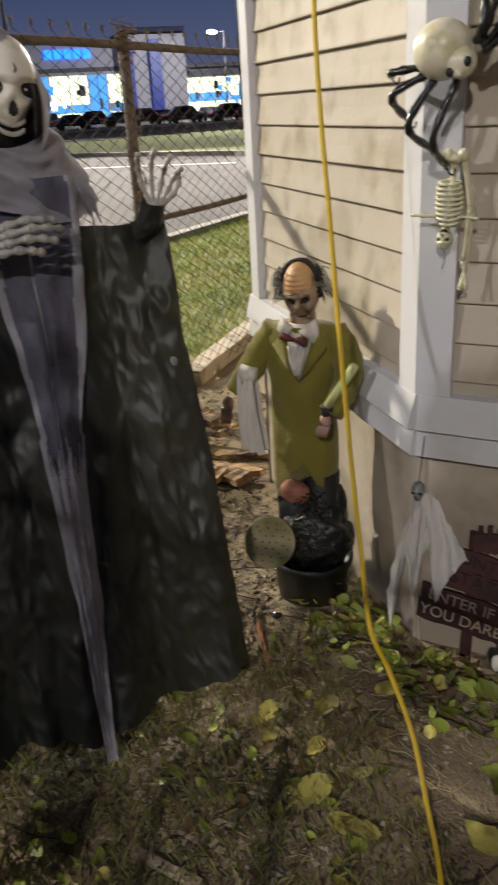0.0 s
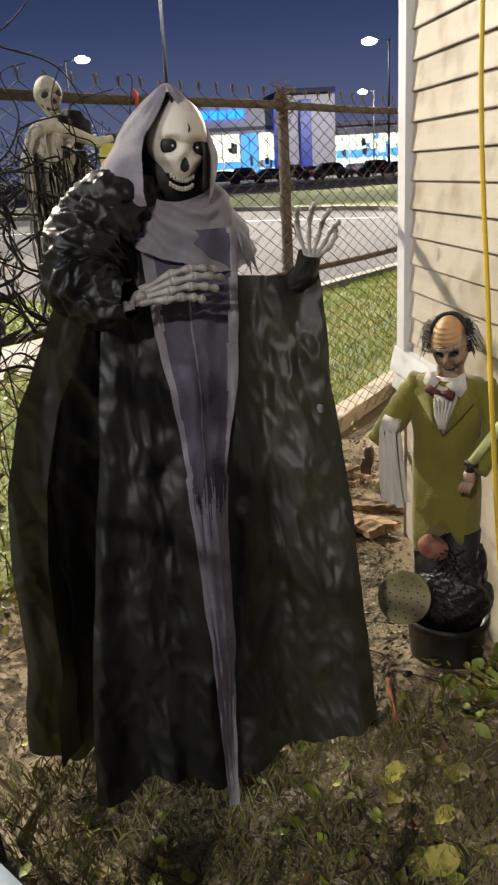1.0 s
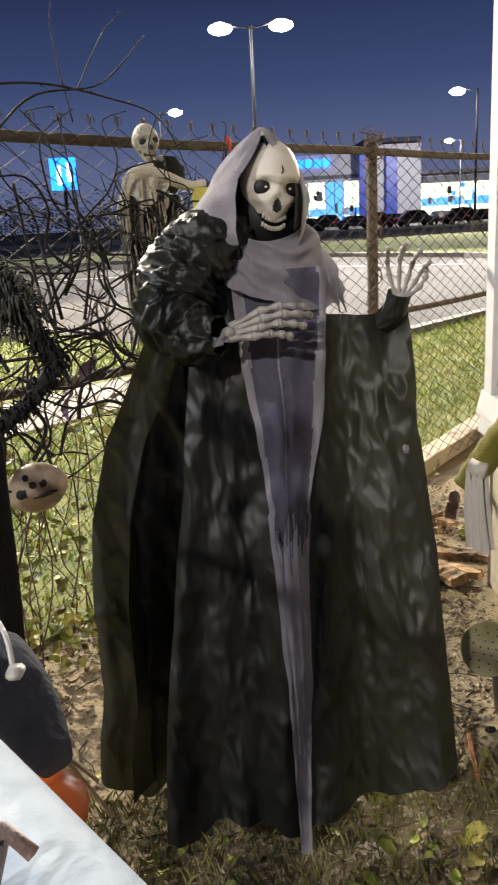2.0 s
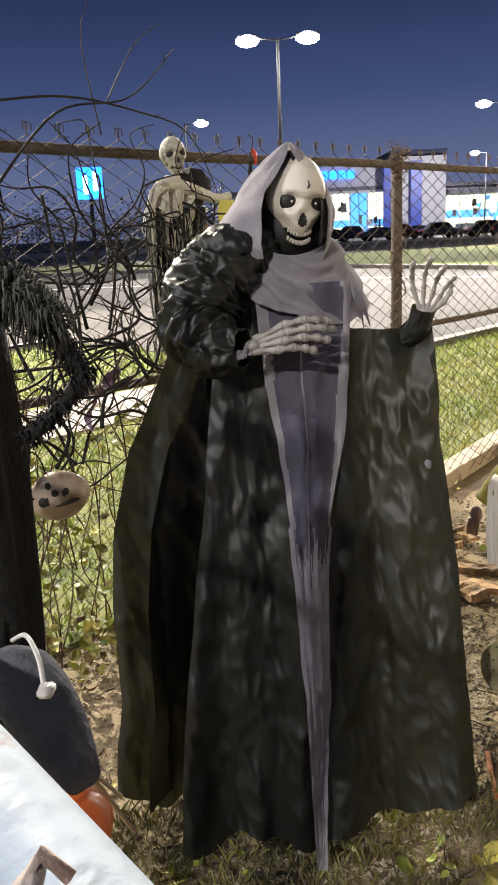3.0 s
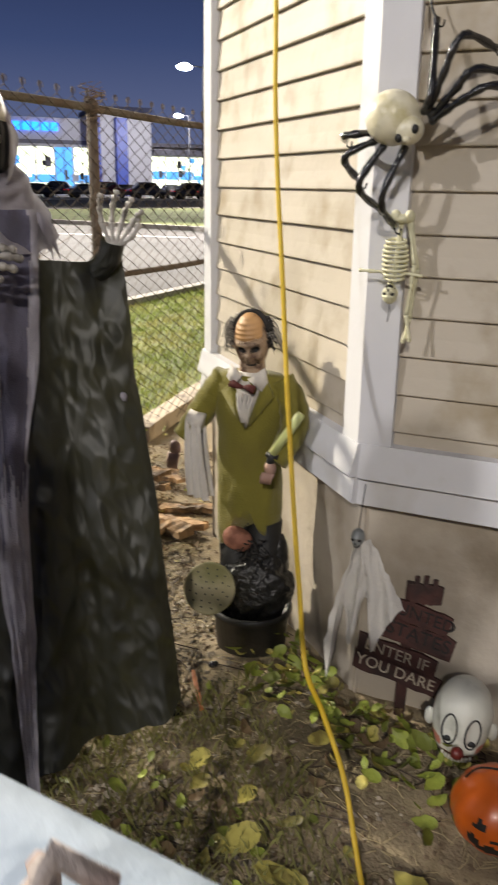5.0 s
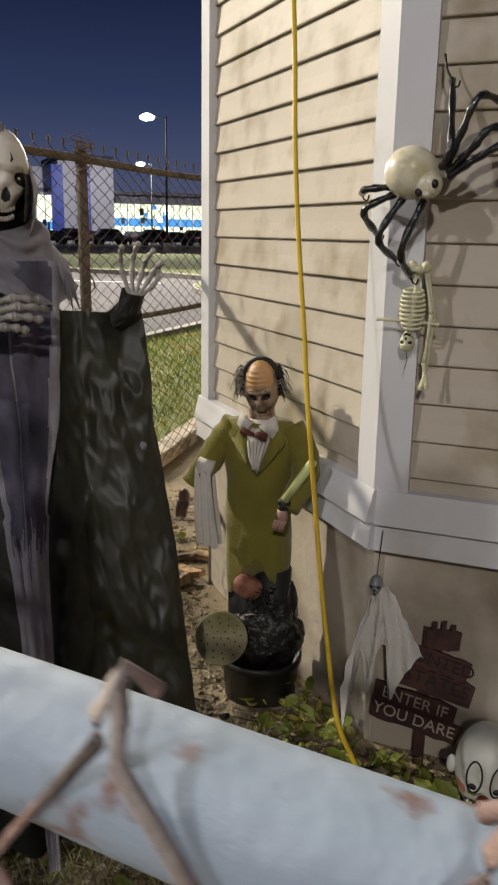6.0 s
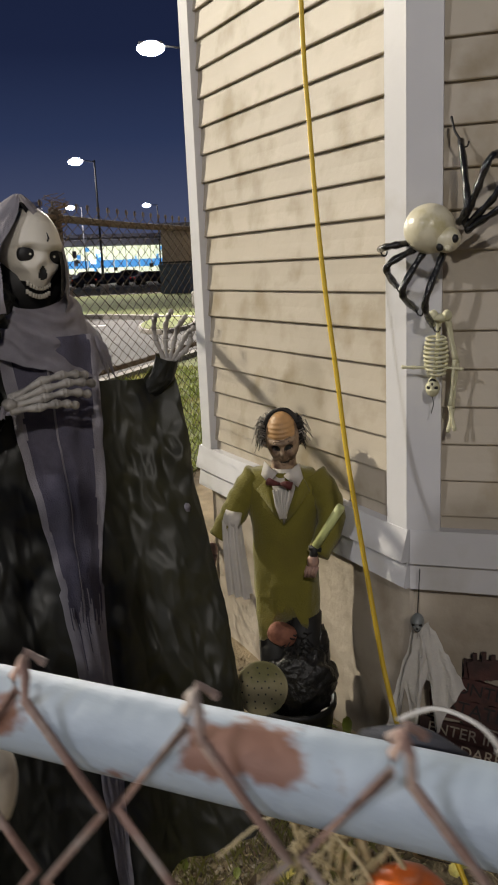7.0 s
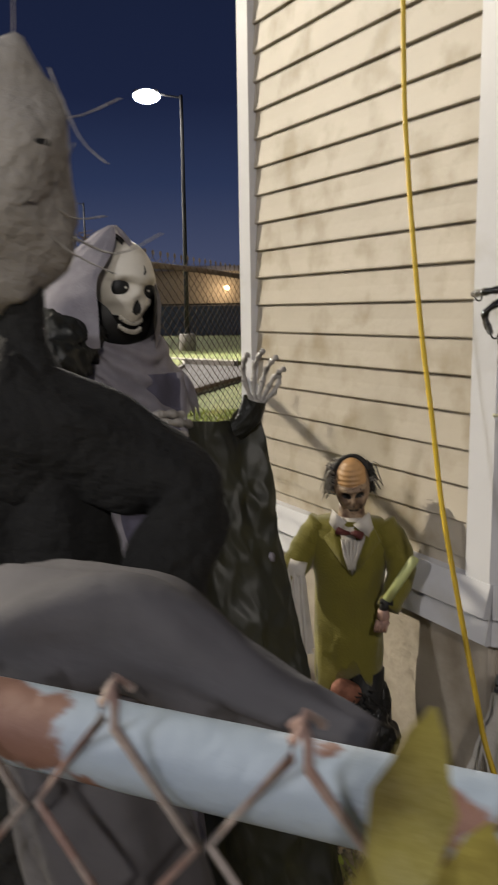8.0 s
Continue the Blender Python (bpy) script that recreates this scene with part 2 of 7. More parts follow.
def gz(x, y):
    """Height of the yard's ground."""
    near_house = math.exp(-((x - y - 1.3) / 0.5) ** 2) * (1 if x > 0.9 else math.exp(-((x - 0.9) / 0.3) ** 2))
    return 0.05 * near_house * (1 if y > -0.9 else math.exp(-((y + 0.9) / 0.4) ** 2)) + 0.012 * noise.noise((x * 2.1, y * 2.1, 0.3)) + 0.006 * noise.noise((x * 9, y * 9, 1.3))


# ---- ground ----
def axis(lo, hi, step, far):
    mid = list(np.arange(lo, hi + 1e-6, step))
    out, d = [], step
    p = 0.0
    while p < far:
        d *= 1.6
        p += d
        out.append(p)
    return [lo - q for q in out[::-1]] + mid + [hi + q for q in out]


gx, gy = axis(-2.4, 3.8, 0.04, 900), axis(-2.6, 1.4, 0.04, 900)
gv, gf = [], []
for y_ in gy:
    for x_ in gx:
        inside = -2.6 < x_ < 4.0 and -2.8 < y_ < 1.6
        gv.append((x_, y_, gz(x_, y_) if inside else 0.0))
W_ = len(gx)
for j_ in range(len(gy) - 1):
    for i_ in range(W_ - 1):
        gf.append((j_ * W_ + i_, j_ * W_ + i_ + 1, (j_ + 1) * W_ + i_ + 1, (j_ + 1) * W_ + i_))
ground = tagged(raw("ground", gv, gf, DIRT, smooth=True), "bare trampled brown earth of a narrow yard", "ground", kind="structure")

DS, DN = Vector((-0.7071, 0.7071, 0)), Vector((-0.7071, -0.7071, 0))


def lot(s, n, z=0.0):
    """A place by its distance along the back fence line (s) and away behind it (n)."""
    return DS * s + DN * n + Vector((0, 0, z))


def slab(name, corners, z0, z1, mat, label, category, kind="structure"):
    bm = bmesh.new()
    lo = [bm.verts.new((p[0], p[1], z0)) for p in corners]
    hi = [bm.verts.new((p[0], p[1], z1)) for p in corners]
    k = len(corners)
    bm.faces.new(hi)
    bm.faces.new(lo[::-1])
    for a in range(k):
        bm.faces.new((lo[a], lo[(a + 1) % k], hi[(a + 1) % k], hi[a]))
    bmesh.ops.recalc_face_normals(bm, faces=bm.faces[:])
    return tagged(part(name, bm, mat), label, category, kind=kind)


slab("lawn", [lot(-12, 1.15), lot(22, 1.15), lot(22, 4.1), lot(-12, 4.1)], -0.1, 0.018, LAWN, "mown green lawn behind the chain-link fence", "lawn")
slab("road", [lot(-60, 9.3), lot(4.1, 9.3), lot(4.1, 4.26), lot(90, 4.26), lot(90, 120), lot(-60, 120)], -0.1, 0.022, ASPHALT, "grey asphalt parking lot and road", "road")
slab("kerb", [lot(4.0, 4.1), lot(60, 4.1), lot(60, 4.26), lot(4.0, 4.26)], -0.1, 0.10, CONCRETE, "pale concrete kerb at the lawn's edge", "kerb")
slab("pavement", [lot(-14, 4.1), lot(4.0, 4.1), lot(4.0, 5.2), lot(-14, 5.2)], -0.1, 0.04, CONCRETE, "pale concrete footpath behind the fence", "pavement")
slab("verge", [lot(-14, 5.2), lot(4.0, 5.2), lot(4.0, 9.15), lot(-14, 9.15)], -0.1, 0.03, LAWN, "green grass verge beside the footpath", "lawn")
slab("kerb", [lot(-40, 9.15), lot(4.1, 9.15), lot(4.1, 9.3), lot(-40, 9.3)], -0.1, 0.12, CONCRETE, "pale concrete kerb along the road", "kerb")
slab("far_lawn", [(-38, -60), (-33, 1), (-24, 7.5), (-17.5, 9.5), (-17, 30), (-36, 34), (-47, 14.5), (-43, 3), (-44, -60)], -0.1, 0.14, LAWN, "grass strip between road and car lot", "lawn")
slab("far_kerb", [(-37.7, -60), (-32.7, 0.8), (-23.8, 7.2), (-17.2, 9.2), (-17.5, 9.5), (-24, 7.5), (-33, 1), (-38, -60)], -0.1, 0.17, CONCRETE, "pale kerb along the far grass strip", "kerb")
slab("far_kerb", [(-44.4, -60), (-43.4, 3), (-47.4, 14.6), (-36.3, 34.3), (-36, 34), (-47, 14.5), (-43, 3), (-44, -60)], -0.1, 0.17, CONCRETE, "pale kerb behind the far grass strip", "kerb")
isl = [Vector((-18.2, 7.3, 0)) + Vector((2.3 * math.cos(a) - 0.5 * math.sin(a), 1.0 * math.sin(a) - 0.9 * math.cos(a), 0)) for a in [k * math.pi / 12 for k in range(24)]]
slab("island_kerb", [(p - isl[0].lerp(isl[12], 0.5)) * 1.09 + isl[0].lerp(isl[12], 0.5) for p in isl], -0.1, 0.13, CONCRETE, "pale kerb round the grass island", "kerb")
slab("lawn_island", isl, -0.1, 0.15, LAWN, "small grass island with kerb in the parking lot", "lawn")
slab("road_line", [(-24.5, -20), (-22.9, 2.1), (-20.2, 6.1), (-20.4, 6.2), (-23.1, 2.2), (-24.7, -20)], 0.0, 0.03, PAINT_LINE, "white painted line on the road", "road marking")
slab("far_pavement", [(-76, -60), (-76, 60), (-108, 60), (-108, -60)], -0.1, 0.06, CONCRETE, "light concrete apron in front of the showroom", "pavement")


def blades(name, count, place, height, mat, label, spread=0.006):
    V, Fs = [], []
    for _ in range(count):
        p = place()
        h = height * random.uniform(0.5, 1.3)
        a = random.uniform(0, 6.28)
        w = Vector((math.cos(a), math.sin(a), 0)) * spread
        lean = Vector((random.uniform(-1, 1), random.uniform(-1, 1), 0)) * h * 0.6
        b = len(V)
        V += [p - w, p + w, p + lean * 0.5 + Vector((0, 0, h * 0.7)) + w * 0.5, p + lean + Vector((0, 0, h))]
        Fs += [(b, b + 1, b + 2), (b, b + 2, b + 3)]
    return tagged(raw(name, V, Fs, mat), label, "grass", kind="stuff")


blades("lawn_grass", 26000, lambda: lot(random.uniform(-3, 9), random.uniform(1.15, 4.1), 0.015), 0.05, GRASS, "short green grass of the lawn", 0.007)
blades("verge_grass", 7000, lambda: lot(random.uniform(-6, 4), random.uniform(5.2, 9.1), 0.03), 0.07, GRASS, "short green grass of the verge", 0.012)

# ---- house ----
CX, CY = 1.262, 0.0            # corner of the bay
TB, NB = Vector((0.7071, 0.7071, 0)), Vector((0.7071, -0.7071, 0))
PITCH, SIDE_Z, ROWS_N = 0.1016, 0.7784, 32
M_A = Matrix(((1, 0, 0, 0), (0, 1, 0, 0), (0, 0, 1, 0), (0, 0, 0, 1)))                    # along x, outside is -y
M_B = Matrix(((TB.x, -NB.x, 0, CX), (TB.y, -NB.y, 0, CY), (0, 0, 1, 0), (0, 0, 0, 1)))    # along the front, outside is -y


def wall_of(name, m, x0, x1, label):
    bm = bmesh.new()
    box(bm, ((x0 + x1) / 2, 0.115, 2.0), (x1 - x0, 0.17, 4.4), m)
    return tagged(part(name, bm, PARGE), label, "wall", kind="structure")


wall_a = wall_of("wall_west", M_A, -0.09, 1.262, "parged foundation and siding wall of a house")
wall_b = wall_of("wall_front", M_B, 0.0, 3.4, "parged foundation and siding wall of a house")
M_C = Matrix(((0.7071, -(-0.7071), 0, -0.09 - 0.7071 * 3), (-0.7071, 0.7071, 0, 0.7071 * 3), (0, 0, 1, 0), (0, 0, 0, 1)))
wall_c = wall_of("wall_back", M_C, 0.0, 3.0, "side wall of the house facing the fence")


def siding_mesh(length):
    """One dutch-lap siding board, thin at its hollow top and thick at its foot."""
    prof = [(0.004, 0.0), (-0.0170, 0.0), (-0.0185, 0.003), (-0.0180, 0.008), (-0.0120, 0.050), (-0.0065, PITCH + 0.004), (0.004, PITCH + 0.004)]
    bm = bmesh.new()
    loft(bm, [[Vector((x, y + 0.03, z)) for y, z in prof] for x in (0.0, length)])
    bmesh.ops.recalc_face_normals(bm, faces=bm.faces[:])
    me = bpy.data.meshes.new("siding_board")
    bm.to_mesh(me)
    bm.free()
    me.materials.append(SIDING)
    return me


for wall, m, x0, x1 in ((wall_a, M_A, 0.0, 1.180), (wall_b, M_B, 0.084, 3.4)):
    me_ = siding_mesh(x1 - x0)
    for k_ in range(ROWS_N):
        ob_ = new("siding_board", me_)
        ob_.parent = wall
        ob_.matrix_basis = m @ Matrix.Translation((x0, random.uniform(-0.0008, 0.0008), SIDE_Z + PITCH * k_))


def trim_piece(name, pts, mat, label, z0, z1, parent=None):
    """An upright strip of constant outline."""
    bm = bmesh.new()
    loft(bm, [[Vector((p[0], p[1], z)) for p in pts] for z in (z0, z1)])
    bmesh.ops.recalc_face_normals(bm, faces=bm.faces[:])
    ob = part(name, bm, mat)
    return tagged(ob, label, "trim", kind="structure")


b1 = Vector((CX, CY, 0)) + TB * 0.086 + NB * 0.006
trim_piece("corner_trim", [(1.176, 0.03), (1.176, -0.008), (CX + 0.004, -0.010), (b1.x, b1.y), (b1.x - 0.03, b1.y + 0.03)], TRIM, "white vinyl corner post on the bay", 0.836, 4.0)
trim_piece("corner_trim", [(0.004, 0.03), (0.004, -0.010), (-0.078, -0.010), (-0.098, 0.008), (-0.098, 0.03)], TRIM, "white vinyl corner post at the wall's end", 0.82, 4.0)


def skirt(m, x0, x1, name):
    bm = bmesh.new()
    prof = [(0.03, 0.845), (-0.012, 0.842), (-0.034, 0.752), (-0.030, 0.748), (-0.012, 0.748), (-0.024, 0.674), (-0.018, 0.670), (0.03, 0.670)]
    loft(bm, [[m @ Vector((x, y, z)) for y, z in prof] for x in (x0, x1)])
    bmesh.ops.recalc_face_normals(bm, faces=bm.faces[:])
    return tagged(part(name, bm, TRIM), "two-step white sheet-metal drip skirt under the siding", "trim", kind="structure")


skirt(M_A, -0.105, 1.272, "skirt_trim")
skirt(M_B, 0.006, 3.4, "skirt_trim")

# ---- back fence ----
FN = 1.06                       # distance of the fence from the origin


def chain_link(s0, s1, z0, z1, place, radius, pitch=0.072, knuckles=True):
    """Zigzag wires woven into diamonds; place(s, z, off) puts a point."""
    lines, half = [], pitch / 2
    n = int((s1 - s0) / half)
    tall = pitch * 0.56
    rows = int((z1 - z0) / tall)
    for k in range(0, n, 2):
        pts = []
        for r in range(rows + 1):
            s = s0 + k * half + (half if (r + k // 2) % 2 else -half) * 0.98
            pts.append(place(s, z1 - r * tall, 0.002 if r % 2 else -0.002))
        if knuckles:
            # each wire is bent over into a small round loop at the top
            a, side = pts[0], (pts[1] - pts[0]) * 0.30
            pts = [a - side * 0.9 + Vector((0, 0, 0.004)), a - side * 0.9 + Vector((0, 0, 0.024)), a - side * 0.4 + Vector((0, 0, 0.036)), a + side * 0.2 + Vector((0, 0, 0.034)), a + side * 0.1 + Vector((0, 0, 0.014))] + pts
        lines.append(pts)
    return wires(lines, radius)


fence_place = lambda s, z, o=0: lot(s, FN + o, z)
back_fence = thing("chain_link_fence", lot(1.5, FN, 0), "weathered rusty chain-link fence with top and middle rail", "fence")
inv = back_fence.matrix_basis.inverted()
loc = lambda p: inv @ p
V_, F_ = chain_link(-3.2, 5.2, 0.03, 1.895, lambda s, z, o: loc(fence_place(s, z, o - 0.03)), 0.0027, 0.061)
tagged(raw("wire_mesh", V_, F_, WIRE, back_fence, "rusty diamond wire mesh"), kind="stuff")
for z_, r_ in ((1.855, 0.020), (1.015, 0.018)):
    bm_ = bmesh.new()
    tube(bm_, [loc(lot(s, FN, z_ + 0.004 * math.sin(s * 3))) for s in np.linspace(-3.2, 5.2, 30)], r_, 10)
    part("rail", bm_, RUST, back_fence, "rust-brown pipe rail", True)
for s_ in (-2.05, 0.75, 5.0):
    bm_ = bmesh.new()
    tube(bm_, [loc(lot(s_, FN, z)) for z in (-0.1, 0.5, 1.2, 1.84)], 0.029, 12)
    spin(bm_, [(0.031, 1.83), (0.036, 1.85), (0.036, 1.875), (0.028, 1.895), (0.008, 1.905)], 12, 0, Matrix.Translation(loc(lot(s_, FN, 0))))
    part("post", bm_, RUST, back_fence, "rusty steel fence post", True)

# ---- near fence with its pale rail ----
R0, RD = Vector((2.700, -1.2367, 1.3836)), Vector((0.7703, 0.6375, -0.0169)).normalized()
near_fence = thing("garden_fence", (R0.x, R0.y, 0), "low chain-link fence with a pale grey rusting top rail", "fence")
ninv = near_fence.matrix_basis.inverted()
RAIL = material("galvanised_rail", (0.33, 0.40, 0.49), 0.6, metal=0.0, vary=0.12, scale=40, bump=0.15, bump_scale=90, tint=(0.20, 0.105, 0.08), tint_scale=17, tint_at=(0.55, 0.585))
bm_ = bmesh.new()
tube(bm_, [ninv @ (R0 + RD * s) for s in np.linspace(-1.8, 1.6, 12)], 0.0178, 20)
part("rail", bm_, RAIL, near_fence, "pale galvanised rail with rust patches", True)
RN = Vector((-RD.y, RD.x, 0)).normalized()
NEARWIRE = material("rust_flecked_wire", (0.27, 0.175, 0.15), 0.7, metal=0.1, vary=0.35, scale=60, bump=0.3, bump_scale=200, tint=(0.32, 0.28, 0.26), tint_scale=30)


def near_place(s, z, o=0):
    p = R0 + RD * s
    p.z += z
    return ninv @ (p - RN * (0.021 + o))


nl_ = []
SP = 0.0788
for k_ in range(-24, 20):
    s_ = 0.1331 + k_ * SP
    # two wires meet in a twisted tip above the rail, then run down as a zigzag
    for sg_, up_ in ((1, 0.0), (-1, 0.003)):
        pts_ = [near_place(s_ - sg_ * 0.006, 0.030 + up_, -0.010), near_place(s_ - sg_ * 0.001, 0.036 + up_, -0.006), near_place(s_ + sg_ * 0.003, 0.030, -0.001)]
        for r_ in range(0, 30):
            odd_ = r_ % 2
            a_ = 0.0 if r_ == 0 else r_
            pts_.append(near_place(s_ + sg_ * (SP / 2 * 0.96 if odd_ else 0.004), 0.022 - 0.043 * a_, (0.002 * sg_)))
        nl_.append(pts_)
V_, F_ = wires(nl_, 0.0021, 6)
tagged(raw("wire_mesh", V_, F_, NEARWIRE, near_fence, "rust-flecked diamond wire with twisted tips", True), kind="stuff")
for s_ in (-1.7, 1.5):
    bm_ = bmesh.new()
    p_ = R0 + RD * s_
    tube(bm_, [ninv @ Vector((p_.x, p_.y, z)) for z in (-0.1, 0.7, p_.z)], 0.024, 12)
    part("post", bm_, RAIL, near_fence, "galvanised fence post", True)

# ---- props: skull, bony hand ----
def skull(bm, m, size, bone=0, black=1, teeth=True):
    """A skull in a frame with x to its left as seen, y to the front, z up."""
    def shape(p):
        x, y, z = p
        if z < -0.05:
            k = min(1.0, (-z - 0.05) / 0.9)
            x *= 1 - 0.42 * k
            if y < 0:
                y *= 1 - 0.55 * k
            z *= 1.12
        if z > 0.1:
            y *= 1.06
        x *= 0.72
        y *= 0.95
        if y > 0:
            for ex in (-0.31, 0.31):
                d = ((x - ex) / 0.21) ** 2 + ((z - 0.02) / 0.20) ** 2
                y -= 0.26 * math.exp(-d * 1.3) * (1 if d < 3 else 0)
                y += 0.06 * math.exp(-(((x - ex) / 0.26) ** 2 + ((z - 0.25) / 0.09) ** 2))
                y += 0.07 * math.exp(-(((x - ex * 1.35) / 0.18) ** 2 + ((z + 0.28) / 0.10) ** 2))
            y -= 0.12 * math.exp(-((x / 0.12) ** 2 + ((z + 0.28) / 0.13) ** 2))
            y -= 0.13 * math.exp(-(((abs(x) - 0.50) / 0.14) ** 2 + ((z + 0.55) / 0.2) ** 2))
        return Vector((x, y, z))
    before = set(bm.faces)
    ball(bm, (0, 0, 0), 1.0, bone, *((128, 96) if size > 0.06 else (96, 72)), None, shape)
    # nose, mouth, cheek hollows and sockets go black: shade put into the colour
    for f in set(bm.faces) - before:
        c = f.calc_center_median()
        if c.y > 0.15:
            eye = min(((c.x - ex) / 0.215) ** 2 + ((c.z + 0.02 + 0.22 * (abs(c.x) - 0.3)) / 0.20) ** 2 for ex in (-0.30, 0.30))
            nose = (c.x / (0.04 + 0.10 * max(0, min(1, (-0.20 - c.z) / 0.24)))) ** 2 + ((c.z + 0.36) / 0.16) ** 2
            mouth = (abs(c.x) / 0.38) ** 4 + ((c.z + 0.80 - 0.12 * (c.x / 0.3) ** 2) / 0.115) ** 2
            cheek = ((abs(c.x) - 0.56) / 0.12) ** 2 + ((c.z + 0.66) / 0.26) ** 2
            if nose < 1 or mouth < 1 or cheek < 1:
                f.material_index = black
    for ex in (-0.295, 0.295):
        ball(bm, (ex, 0.60, -0.015), (0.262, 0.15, 0.235), black, 28, 20)
    if teeth:
        for row, zz in ((0, -0.71), (1, -0.895)):
            for k in range(-4, 5):
                x = k * 0.068
                box(bm, (x, 0.66 - 0.9 * x * x + 0.06, zz + 0.10 * (x / 0.3) ** 2), (0.056, 0.06, 0.10), None, bone)
    new_verts = {v for f in set(bm.faces) - before for v in f.verts}
    for v in new_verts:
        v.co = m @ (v.co * size)


def bony_finger(bm, pts, r, mi):
    pts = [Vector(p) for p in pts]
    for a, b in zip(pts, pts[1:]):
        d = b - a
        tube(bm, [a, a + d * 0.12, a + d * 0.5, a + d * 0.88, b], [r * 1.25, r * 1.2, r * 0.72, r * 1.1, r * 1.2], 7, mi)
        ball(bm, b, r * 1.16, mi, 8, 6)


def bony_hand(bm, wrist, palm_dir, side, up, size, mi, curl=0.5, spread=0.16, thumb=True):
    """Five fingers of three bones, with metacarpals, from a wrist."""
    w, d, s, u = Vector(wrist), Vector(palm_dir).normalized(), Vector(side).normalized(), Vector(up).normalized()
    for k in range(4):
        o = (k - 1.5) / 1.5
        ln = size * (1.0, 1.08, 1.0, 0.82)[k]
        base = w + s * o * size * 0.075
        dirn = (d + s * o * spread).normalized()
        p1 = base + dirn * ln * 0.42 + s * o * size * 0.07 + u * size * 0.06
        p2 = p1 + dirn * ln * 0.26 + u * size * (0.02 - 0.06 * curl)
        p3 = p2 + (dirn * (1 - 0.4 * curl) - u * curl).normalized() * ln * 0.19
        p4 = p3 + (dirn * (1 - 0.75 * curl) - u * 1.5 * curl).normalized() * ln * 0.14
        bony_finger(bm, [base, p1, p2, p3, p4], size * 0.052, mi)
    t0 = w + s * size * 0.14
    if thumb:
        bony_finger(bm, [t0, t0 + d * size * 0.22 + s * size * 0.2, t0 + d * size * 0.42 + s * size * 0.28, t0 + d * size * 0.55 + s * size * 0.26], size * 0.052, mi)
    ball(bm, w, (size * 0.11, size * 0.12, size * 0.09), mi, 12, 10)


def interp(tab, z, k):
    zs = [r[0] for r in tab]
    return float(np.interp(-z, [-q for q in zs], [r[k] for r in tab]))


def local_frame(at, front):
    """Frame at a place: x to the viewer's right, y to the front, z up."""
    f = Vector((front[0], front[1], 0)).normalized()
    x = Vector((-f.y, f.x, 0))
    return Matrix(((x.x, f.x, 0, at[0]), (x.y, f.y, 0, at[1]), (0, 0, 1, at[2]), (0, 0, 0, 1)))


# ---- the hooded reaper figure: one mesh ----
def crease(a, b, seed, sx, sz):
    """Sharp-edged dents of crumpled thin cloth, about -0.5 to 0.5."""
    d = noise.voronoi((a * sx + 0.5 * noise.noise((a * 3, b * 3, seed)), b * sz, seed))[0]
    return 0.5 - (d[1] - d[0])


